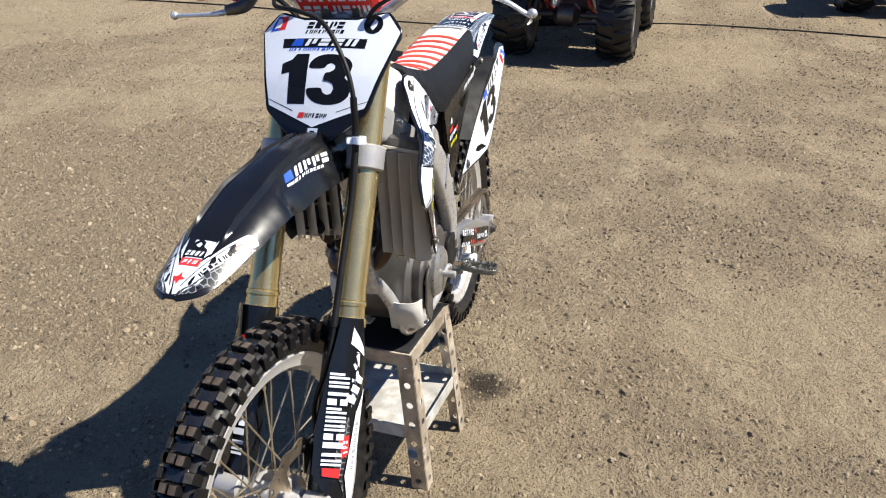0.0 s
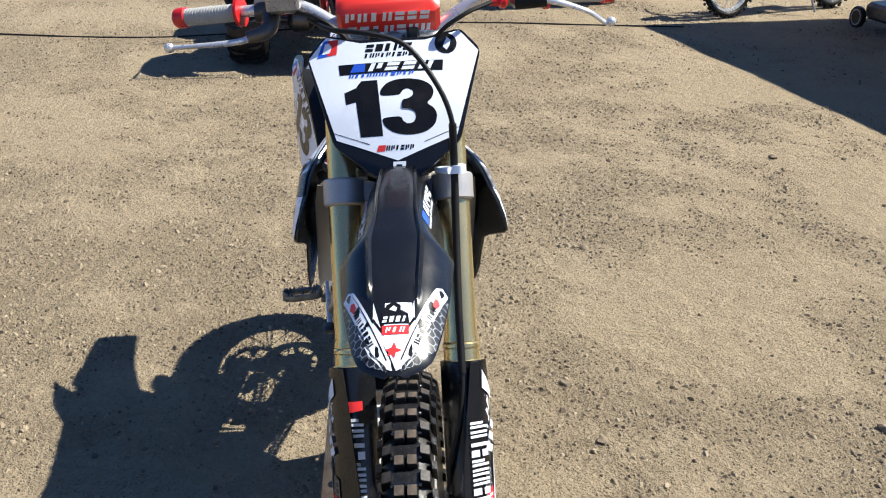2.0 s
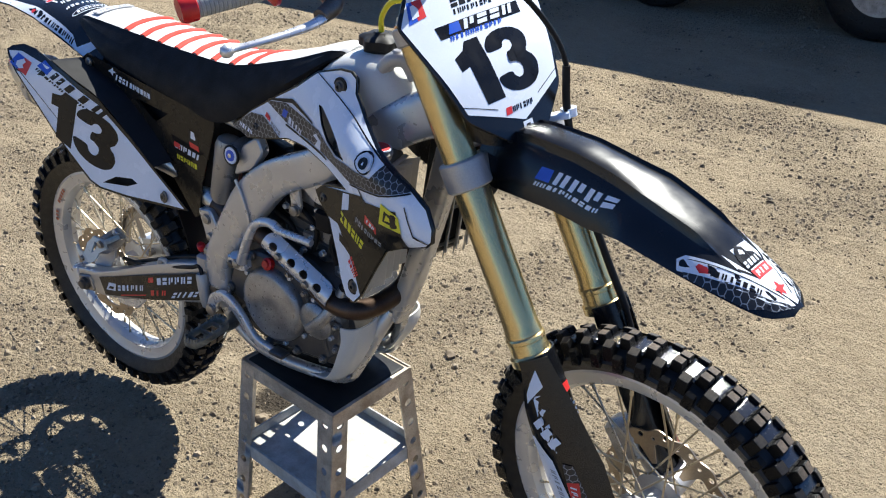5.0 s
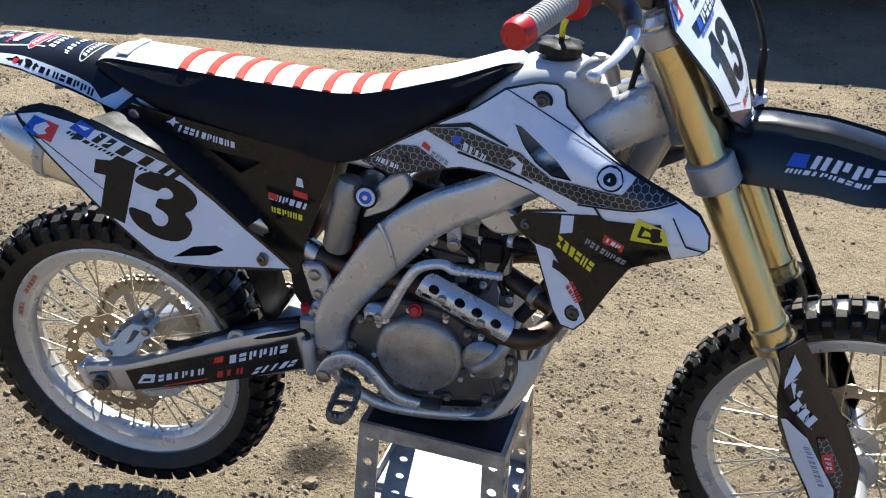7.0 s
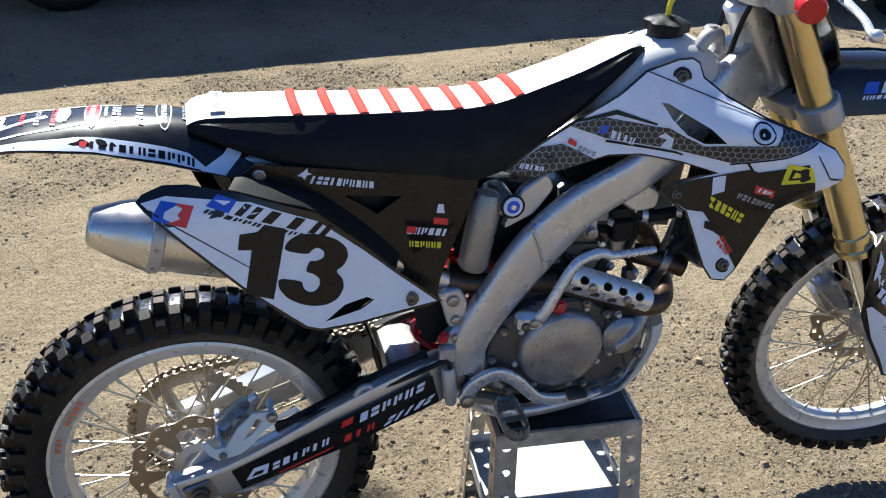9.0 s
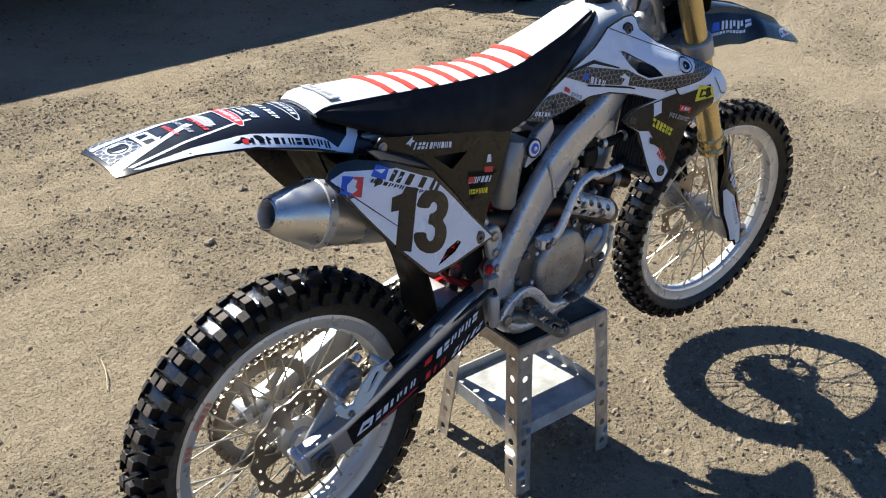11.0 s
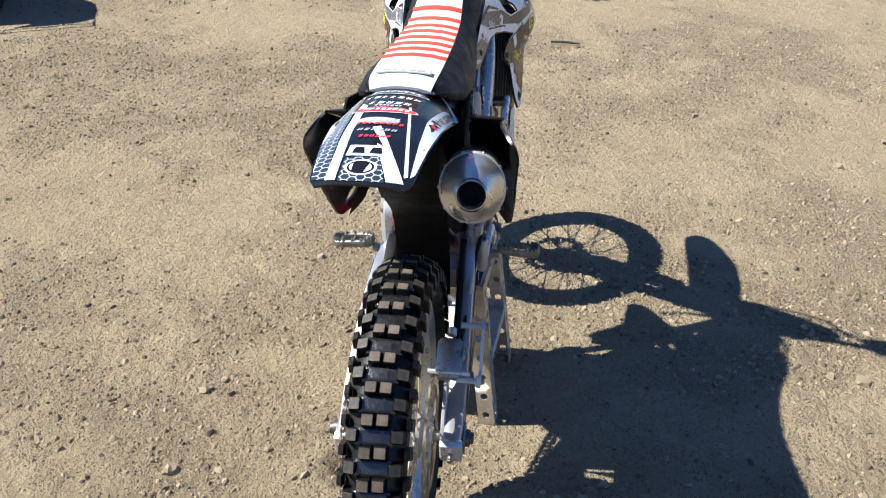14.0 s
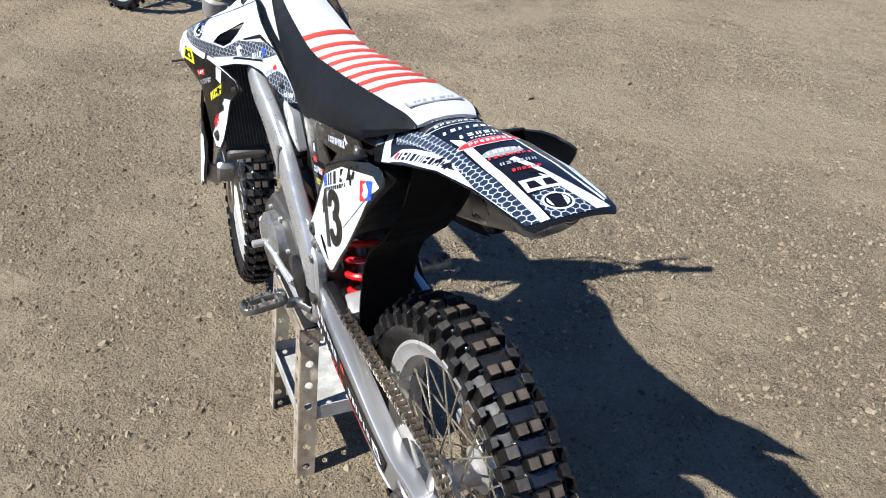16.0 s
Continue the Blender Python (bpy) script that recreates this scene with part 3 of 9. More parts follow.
def build_chain():
    pts = chain_path()
    pts.append(pts[0])
    seglen = [(q - p).length for p, q in zip(pts, pts[1:])]
    total = sum(seglen)
    n = int(total / 0.0159) // 2 * 2
    bm = bmesh.new()

    def at(s):
        s %= total
        for p, q, k in zip(pts, pts[1:], seglen):
            if s <= k:
                return p.lerp(q, s / k)
            s -= k
        return pts[0]

    for i in range(n):
        p, q = at(i * total / n), at((i + 1) * total / n)
        for dy in ((-0.0070, 0.0070) if i % 2 else (-0.0105, 0.0105)):
            c = (p + q) / 2 + Vector((0, CHAIN_Y + dy, 0))
            d = (q - p).normalized()
            up = Vector((-d.z, 0, d.x))
            m = Matrix(((d.x, up.x, 0, c.x), (0, 0, 1, c.y), (d.z, up.z, 0, c.z), (0, 0, 0, 1)))
            h = 0.0082
            add_prism(bm, [(-0.0135, -h * 0.5), (-0.009, -h), (-0.003, -h * 0.65), (0.003, -h * 0.65), (0.009, -h), (0.0135, -h * 0.5), (0.0135, h * 0.5), (0.009, h), (0.003, h * 0.65), (-0.003, h * 0.65), (-0.009, h), (-0.0135, h * 0.5)], 0.002, mat=m)
        add_lathe(bm, [(-0.0130, 0.0045), (0.0130, 0.0045)], p + Vector((0, CHAIN_Y, 0)), (0, 1, 0), seg=6)
    part("chain", bm, DISC_STEEL, bike, "oiled steel drive chain")


build_chain()


# ---- fork, clamps, bars ----
def leg_y(s):
    """How far out a fork leg stands from the steering head."""
    return 0.092 if s > 0 else -0.104


for s, side_name in ((-1, "right"), (1, "left")):
    y = leg_y(s)
    prof_top = fork_at(1.232, y)
    axis = -STEER_AXIS
    length = (fork_at(0.72, y) - prof_top).length
    leg = part("fork_tube", lathe([(0.0, 0.026), (0.012, 0.0285), (0.06, 0.0285), (0.065, 0.0275), (0.245, 0.0275), (0.26, 0.0295), (length - 0.065, 0.0295), (length - 0.055, 0.031), (length - 0.05, 0.0315),
                                   (length - 0.050, 0.030), (length - 0.046, 0.0335), (length - 0.040, 0.0335), (length - 0.038, 0.0315), (length - 0.018, 0.0325), (length - 0.014, 0.0365), (length, 0.0365), (length + 0.003, 0.027)], prof_top, axis, seg=32, mat=STEER),
               GOLD, bike, "gold anodised outer fork tube")
    part("fork_cap", lathe([(-0.012, 0.010), (-0.012, 0.018), (-0.002, 0.024), (0.0, 0.0255)], prof_top, axis, seg=8, mat=STEER), BRIGHT, leg)
    part("slider", lathe([(0, 0.0235), (0.31, 0.0235)], fork_at(0.725, y), axis, seg=24, mat=STEER), CHROME, leg, "chromed inner fork tube")
    lug = FRONT + Vector((0, y, 0))
    bm = lathe([(-0.028, 0.020), (-0.024, 0.026), (0.024, 0.026), (0.028, 0.020)], lug, (0, 1, 0), seg=24, mat=STEER)
    add_tube(bm, [fork_at(0.50, y), fork_at(0.445, y), lug + Vector((0, 0, -0.006))], [0.028, 0.028, 0.025], seg=16, steps=4, mat=STEER)
    part("axle_lug", bm, ALLOY, leg)
    part("axle_nut", lathe([(0, 0.014), (0.010, 0.014), (0.012, 0.011)], lug + Vector((0, s * 0.027, 0)), (0, s, 0), seg=6, mat=STEER), STEEL, leg)


def clamp_mesh(z, half_h, r, thick_mid):
    """One triple clamp: two split rings joined by a waisted bridge."""
    bm = bmesh.new()
    for s in (-1, 1):
        c = fork_at(z, leg_y(s))
        add_lathe(bm, [(-half_h, r - 0.003), (-half_h + 0.003, r), (half_h - 0.003, r), (half_h, r - 0.003)], c, STEER_AXIS, seg=28, mat=STEER)
        for k in (-0.5, 0.5):
            add_lathe(bm, [(-0.012, 0.007), (0.016, 0.007)], c + STEER_AXIS * half_h * k + Vector((-0.026, -s * 0.012, -0.012)), (0, s, 0), seg=10, mat=STEER)
    m = STEER @ frame_of(fork_at(z, 0, -0.016), STEER_AXIS)
    out = rounded([(0.028, -0.085), (0.012, -0.03), (0.012, 0.03), (0.028, 0.085), (-0.020, 0.085), (-0.040, 0.025), (-0.040, -0.025), (-0.020, -0.085)], 0.02)
    q = STEER_AXIS.to_track_quat("Z", "Y").to_matrix().to_4x4()
    local = q.inverted()
    ex = local @ Vector((math.cos(RAKE), 0, math.sin(RAKE)))
    ey = local @ Vector((0, 1, 0))
    pts = [(ex.x * p.x + ey.x * p.y, ex.y * p.x + ey.y * p.y) for p in out]
    add_prism(bm, pts, thick_mid, mat=m, bevel=0.003)
    return bm


part("lower_triple_clamp", clamp_mesh(1.012, 0.024, 0.0375, 0.034), ALLOY, bike, "dull cast lower triple clamp")
part("upper_triple_clamp", clamp_mesh(1.215, 0.015, 0.033, 0.026), ALLOY, bike, "upper triple clamp")
part("steering_stem", lathe([(-0.02, 0.016), (0.0, 0.024), (0.27, 0.024), (0.275, 0.018), (0.30, 0.018)], HEAD + Vector((-0.002, 0, 0)), STEER_AXIS, seg=20, mat=STEER), STEEL, bike)

BAR = Vector((0.433, 0, 1.265))
bar_half = [BAR + Vector(p) for p in ((0.0, 0.0, 0.0), (0.0, 0.055, 0.0), (-0.004, 0.085, 0.004), (-0.018, 0.155, 0.046), (-0.028, 0.20, 0.050), (-0.080, 0.405, 0.034))]
bar_pts = [Vector((p.x, -p.y, p.z)) for p in bar_half[:0:-1]] + bar_half
bars = part("handlebar", tube(bar_pts, [0.0112, 0.0112, 0.0125, 0.014, 0.0143, 0.0143, 0.0143, 0.014, 0.0125, 0.0112, 0.0112], seg=16, steps=6, mat=STEER), BRIGHT, bike, "silver tapered handlebar")
for s in (-1, 1):
    bm = box(BAR + Vector((0, s * 0.036, -0.012)), (0.045, 0.022, 0.055), bevel=0.006, mat=STEER)
    part("bar_clamp", bm, DARK_STEEL, bars)
pad_m = STEER @ Matrix.Translation(BAR + Vector((0.010, -0.006, 0.036))) @ Matrix.Rotation(radians(38), 4, "Y")
pad = part("bar_pad", box((0, 0, 0), (0.046, 0.186, 0.074), bevel=0.012, mat=pad_m), RED_FOAM, bars, "red foam bar pad with white lettering bars")
for s, name in ((-1, "throttle_grip"), (1, "clutch_grip")):
    a, b = BAR + Vector((-0.080, s * 0.405, 0.034)), BAR + Vector((-0.049, s * 0.285, 0.0435))
    d = (b - a).normalized()
    n_ = (b - a).length
    prof = [(-0.010, 0.006), (-0.008, 0.0185), (0.002, 0.0185)]
    k = 0
    while 0.006 + k * 0.006 < n_ - 0.012:
        z = 0.004 + k * 0.006
        prof += [(z, 0.0165), (z + 0.0035, 0.0165), (z + 0.004, 0.0155), (z + 0.0055, 0.0155)]
        k += 1
    prof += [(n_ - 0.006, 0.017), (n_ - 0.004, 0.027), (n_, 0.027)]
    grip = part(name, lathe(prof, a, d, seg=24, mat=STEER), GRIP_GREY, bars, "grey rubber grip")
    part("grip_end", lathe([(-0.0125, 0.010), (-0.0125, 0.017), (-0.006, 0.0195), (0.010, 0.0193), (0.012, 0.016)], a, d, seg=24, mat=STEER), RED, grip, "red grip end")
    part("grip_flange", lathe([(n_ - 0.010, 0.018), (n_ - 0.004, 0.0275), (n_ + 0.002, 0.0275), (n_ + 0.003, 0.016)], a, d, seg=24, mat=STEER), RED, grip, "red grip flange")

# levers and perches
right_perch = BAR + Vector((-0.030, -0.235, 0.046))
bm = tube([right_perch + Vector((0, 0.018, 0)), right_perch + Vector((0, -0.018, 0))], 0.021, seg=16, steps=1, mat=STEER)
add_tube(bm, [right_perch + Vector((0.012, 0.012, -0.004)), right_perch + Vector((0.045, 0.006, -0.028)), right_perch + Vector((0.058, -0.030, -0.036))], [0.017, 0.015, 0.011], seg=12, mat=STEER)
perch = part("brake_master_cylinder", bm, DARK_STEEL, bars, "black front brake master cylinder")
part("reservoir", box(right_perch + Vector((0.030, 0.040, 0.018)), (0.044, 0.060, 0.034), bevel=0.006, mat=STEER @ Matrix.Translation((0, 0, 0))), COVER, perch, "grey fluid reservoir")
part("reservoir_lid", box(right_perch + Vector((0.030, 0.040, 0.038)), (0.048, 0.066, 0.007), bevel=0.003, mat=STEER), ALLOY, perch)
R_BALL = STEER.inverted() @ Vector((0.389, -0.409, 1.233))
part("brake_lever", tube([right_perch + Vector((0.054, -0.010, -0.034)), right_perch + Vector((0.062, -0.050, -0.042)), R_BALL.lerp(right_perch + Vector((0.062, -0.050, -0.042)), 0.45) + Vector((0.004, 0, 0)), R_BALL + Vector((0, 0.012, 0)), R_BALL],
                         [0.010, 0.0085, 0.0065, 0.0065, 0.0085], seg=12, flat=0.7, mat=STEER), BRIGHT, perch, "polished front brake lever")
part("lever_ball", lathe([(-0.009, 0.003), (-0.006, 0.0075), (0, 0.0095), (0.006, 0.0075), (0.009, 0.003)], R_BALL, (0, 1, 0), seg=14, mat=STEER), BRIGHT, perch)
left_perch = BAR + Vector((-0.033, 0.225, 0.048))
bm = tube([left_perch + Vector((0, -0.016, 0)), left_perch + Vector((0, 0.016, 0))], 0.019, seg=16, steps=1, mat=STEER)
add_tube(bm, [left_perch + Vector((0.010, 0, 0)), left_perch + Vector((0.036, 0.004, -0.006)), left_perch + Vector((0.048, 0.03, -0.006))], [0.014, 0.013, 0.009], seg=12, mat=STEER)
clutch = part("clutch_perch", bm, DARK_STEEL, bars, "black clutch lever perch")
L_BALL = STEER.inverted() @ Vector((0.503, 0.390, 1.291))
part("clutch_lever", tube([left_perch + Vector((0.044, 0.010, -0.006)), left_perch + Vector((0.058, 0.060, -0.004)), L_BALL.lerp(left_perch + Vector((0.058, 0.06, 0)), 0.4) + Vector((0.010, 0, 0.004)), L_BALL + Vector((0, -0.012, 0)), L_BALL],
                          [0.010, 0.009, 0.0065, 0.0065, 0.0085], seg=12, flat=0.7, mat=STEER), BRIGHT, clutch, "polished clutch lever")
part("lever_ball", lathe([(-0.009, 0.003), (-0.006, 0.0075), (0, 0.0095), (0.006, 0.0075), (0.009, 0.003)], L_BALL, (0, 1, 0), seg=14, mat=STEER), BRIGHT, clutch)
part("adjuster", lathe([(0, 0.009), (0.004, 0.0125), (0.012, 0.0125), (0.016, 0.008), (0.03, 0.006)], left_perch + Vector((0.040, -0.016, -0.004)), (0.1, -1, 0), seg=10, mat=STEER), RED, clutch, "red clutch cable adjuster")
part("lever_cover", tube([left_perch + Vector((0.048, 0.0, -0.005)), left_perch + Vector((0.060, 0.055, -0.004))], [0.014, 0.0105], seg=12, steps=2, mat=STEER), MATT_BLACK, clutch, "black rubber lever cover")

# ---- number plate ----
PLATE_C = Vector((0.562, 0, 1.170))
PLATE_LEAN = math.atan2(0.121, 0.160)
plate_m = STEER @ Matrix.Translation(PLATE_C) @ Matrix(((0, -math.sin(PLATE_LEAN), math.cos(PLATE_LEAN), 0), (1, 0, 0, 0), (0, math.cos(PLATE_LEAN), math.sin(PLATE_LEAN), 0), (0, 0, 0, 1)))


def plate_outline(grow=0.0):
    """Outline across (y) and up the plate, seen from ahead."""
    half = [(0.0, -0.132), (0.040, -0.124), (0.106, -0.066), (0.148, 0.086), (0.115, 0.126), (0.058, 0.110), (0.0, 0.110)]
    pts = half + [(-x, y) for x, y in half[-2:0:-1]]
    return [(x * (1 + grow / 0.15), y + (grow if y > 0 else -grow)) for x, y in pts]


def bowed(bm, m, amount, back):
    """Bow a flat plate backwards towards its sides."""
    inv = m.inverted()
    for v in bm.verts:
        p = inv @ v.co
        p.z -= amount * (p.x / 0.15) ** 2 - back + 0.14 * max(0.0, -p.y - 0.01)
        v.co = m @ p
    return bm


def cut(bm, step, m):
    """Cut a mesh into cells along the outline's two axes, so that it can follow a curve."""
    r = m.to_3x3()
    inv = m.inverted()
    pts = [inv @ v.co for v in bm.verts]
    for axis in (0, 1):
        lo, hi = min(p[axis] for p in pts), max(p[axis] for p in pts)
        d = Vector((0, 0, 0))
        d[axis] = 1
        k = math.floor(lo / step) + 1
        while k * step < hi - 1e-5:
            bmesh.ops.bisect_plane(bm, geom=bm.verts[:] + bm.edges[:] + bm.faces[:], plane_co=m @ (d * k * step), plane_no=r @ d)
            k += 1
    return bm


bm = cut(prism(rounded(plate_outline(0.008), 0.012), 0.005, mat=plate_m, bevel=0.001), 0.03, plate_m)
plate = part("number_plate", bowed(bm, plate_m, 0.010, 0.0), BLACK, bike, "front number plate, white with black border and number 13")


def plate_place(u, v):
    """A point on the bowed face of the number plate; u across to the left, v up."""
    return plate_m @ Vector((u, v, 0.0028 - 0.010 * (u / 0.15) ** 2 - 0.14 * max(0.0, -v - 0.01)))


# ---- skins, films and lettering bars on the bodywork ----
def flat_fill(outline, holes=(), step=0.03):
    """A filled outline in (u, v), cut into cells."""
    bm = bmesh.new()
    for loop in (outline, *holes):
        vs = [bm.verts.new((p[0], p[1], 0)) for p in loop]
        for a, b in zip(vs, vs[1:] + vs[:1]):
            bm.edges.new((a, b))
    bmesh.ops.triangle_fill(bm, use_beauty=True, use_dissolve=False, edges=bm.edges[:])
    if step:
        cut(bm, step, Matrix())
    return bm


def skin(outline, place, holes=(), thick=0.0, off=0.0, step=0.03, flip=False, bm=None):
    """Lay a filled outline on the surface place(u, v), raised by off; thick makes it a sheet. Keeps (u, v) as its UV map."""
    flat = flat_fill(outline, holes, step)
    out = bm or bmesh.new()
    uv = out.loops.layers.uv.get("UVMap") or out.loops.layers.uv.new("UVMap")
    e, top, low, coords = 1e-3, {}, {}, {}
    for v in flat.verts:
        a, b = v.co.x, v.co.y
        p = place(a, b)
        n = (place(a + e, b) - p).cross(place(a, b + e) - p)
        n = n.normalized() * (-1 if flip else 1)
        top[v] = out.verts.new(p + n * off)
        coords[top[v]] = (a, b)
        if thick:
            low[v] = out.verts.new(p + n * (off - thick))
            coords[low[v]] = (a, b)
    made = []
    for f in flat.faces:
        vs = list(f.verts)
        made.append(out.faces.new([top[v] for v in vs]))
        if thick:
            made.append(out.faces.new([low[v] for v in reversed(vs)]))
    if thick:
        for ed in flat.edges:
            if len(ed.link_faces) == 1:
                a, b = ed.verts
                made.append(out.faces.new((top[a], top[b], low[b], low[a])))
    for f in made:
        for lp in f.loops:
            lp[uv].uv = coords[lp.vert]
    flat.free()
    return out


def film(name, outline, place, mat, parent, label="", off=0.0007, step=0.03, flip=False, holes=()):
    return part(name, skin(outline, place, holes, 0.0, off * 0.5 if off > 0 else off, step, flip), mat, parent, label)


def quad_map(q):
    """(0..1, 0..1) into the quad: lower left, lower right, upper right, upper left."""
    a, b, c, d = (Vector(p) for p in q)
    return lambda s, t: a * (1 - s) * (1 - t) + b * s * (1 - t) + c * s * t + d * (1 - s) * t


BAR_SETS = (((0.05, 0, 0.95, 1),), ((0, 0, 0.36, 1), (0.60, 0, 0.96, 1)), ((0, 0, 0.95, 0.42), (0, 0.58, 0.95, 1)), ((0, 0, 0.36, 1), (0.56, 0.30, 0.94, 1)), ((0.10, 0, 0.62, 1),))


def word_bars(q, count, place, mat, parent, label="", slant=0.25, off=0.0011, flip=False, gap=0.22, seed=1, name="lettering"):
    """Writing shown as a row of plain slanted bars that fills the quad."""
    rnd = random.Random(seed)
    off = off * 0.5 if off > 0 else off
    m = quad_map(q)
    bm = bmesh.new()
    w = 1.0 / count
    sl = slant * w
    for i in range(count):
        s0, wide = i * w, (1 - gap) * w
        for x0, y0, x1, y1 in (((0, 0, 1, 1),) if count == 1 else rnd.choice(BAR_SETS)):
            lp = [(s0 + wide * x + sl * y, y) for x, y in ((x0, y0), (x1, y0), (x1, y1), (x0, y1))]
            skin([m(min(a, 1.02), b) for a, b in lp], place, off=off, step=0, flip=flip, bm=bm)
    return part(name, bm, mat, parent, label)


DIGIT_1 = [(0.26, 0), (0.80, 0), (0.80, 1.0), (0.44, 1.0), (0.30, 0.88), (0.02, 0.80), (0.02, 0.58), (0.26, 0.62)]
DIGIT_3 = [(0.03, 0.70), (0.06, 0.83), (0.17, 0.94), (0.34, 0.995), (0.52, 1.0), (0.72, 0.97), (0.88, 0.88), (0.94, 0.76), (0.90, 0.62), (0.80, 0.535), (0.93, 0.45), (0.985, 0.32),
           (0.94, 0.16), (0.80, 0.05), (0.60, 0.0), (0.40, 0.0), (0.20, 0.05), (0.06, 0.16), (0.02, 0.31), (0.36, 0.33), (0.39, 0.24), (0.47, 0.19), (0.57, 0.21), (0.62, 0.30), (0.60, 0.40),
           (0.50, 0.45), (0.38, 0.46), (0.40, 0.62), (0.50, 0.63), (0.59, 0.69), (0.59, 0.77), (0.50, 0.82), (0.42, 0.79), (0.37, 0.70)]


def softened(pts):
    """The outline with its corners cut twice."""
    for _ in range(2):
        out = []
        for a, b in zip(pts, pts[1:] + pts[:1]):
            out += [(a[0] * 0.8 + b[0] * 0.2, a[1] * 0.8 + b[1] * 0.2), (a[0] * 0.2 + b[0] * 0.8, a[1] * 0.2 + b[1] * 0.8)]
        pts = out
    return pts


def race_number(q, place, parent, flip=False, off=0.0011):
    m = quad_map(q)
    for digit, s0, s1 in ((DIGIT_1, -0.01, 0.46), (softened(DIGIT_3), 0.355, 1.0)):
        film("race_digit", [m(s0 + (s1 - s0) * x, y) for x, y in digit], place, PRINT_BLACK, parent, "bold black race number digit", off=off, flip=flip)


part("brake_disc", disc_mesh(FRONT, 0.052, 0.125, 0.098, 14, 0.003, STEER), DISC_STEEL, front_wheel, "wavy front brake disc")
part("brake_disc", disc_mesh(REAR, -0.058, 0.120, 0.096, 12, 0.004, Matrix()), DISC_STEEL, rear_wheel, "wavy rear brake disc")

def inset(pts, d):
    """The outline drawn in by d."""
    out = []
    area = sum(a[0] * b[1] - b[0] * a[1] for a, b in zip(pts, pts[1:] + pts[:1]))
    for i, p in enumerate(pts):
        p = Vector(p)
        e0, e1 = (p - Vector(pts[i - 1])).normalized(), (Vector(pts[(i + 1) % len(pts)]) - p).normalized()
        n = Vector((-e0.y - e1.y, e0.x + e1.x)).normalized()
        p += n * (d if area > 0 else -d) / max(0.5, n.dot(Vector((-e0.y, e0.x))))
        out.append((p.x, p.y))
    return out


# ---- side panels ----
def panel_y(x, z):
    return 0.1635 - 0.2374 * (x + 0.35) - 0.1763 * (z - 0.88) * 0.6 + 0.010 * math.exp(-((x + 0.36) / 0.12) ** 2) - 6.0 * max(0.0, z - 0.955 + 0.25 * max(0.0, x + 0.42)) ** 2


def panel_y_left(x, z):
    return 0.138 - 0.10 * (x + 0.35) - 0.03 * (z - 0.88) + 0.010 * math.exp(-((x + 0.36) / 0.12) ** 2) - 6.0 * max(0.0, z - 0.955 + 0.25 * max(0.0, x + 0.42)) ** 2


PANEL = [(-0.566, 1.002), (-0.556, 1.010), (-0.528, 1.016), (-0.494, 1.012), (-0.427, 0.992), (-0.314, 0.940), (-0.246, 0.872), (-0.192, 0.812), (-0.110, 0.732), (-0.141, 0.729),
         (-0.255, 0.733), (-0.321, 0.742), (-0.348, 0.756), (-0.435, 0.845), (-0.506, 0.928), (-0.556, 0.989)]
PANEL_WHITE = [(-0.559, 1.000), (-0.525, 1.003), (-0.411, 0.977), (-0.314, 0.927), (-0.246, 0.862), (-0.192, 0.806), (-0.119, 0.734), (-0.255, 0.738), (-0.321, 0.747), (-0.343, 0.758),
               (-0.434, 0.850), (-0.506, 0.934), (-0.550, 0.990)]
PANEL_SLOT = [(-0.315, 0.757), (-0.281, 0.776), (-0.243, 0.778), (-0.230, 0.769), (-0.254, 0.759), (-0.292, 0.758)]
NUMBER_Q = [(-0.450, 0.846), (-0.290, 0.770), (-0.254, 0.880), (-0.426, 0.954)]


def flip_quad(q):
    """The same quad for writing that is read from the other side."""
    a, b, c, d = q
    return [b, a, d, c]


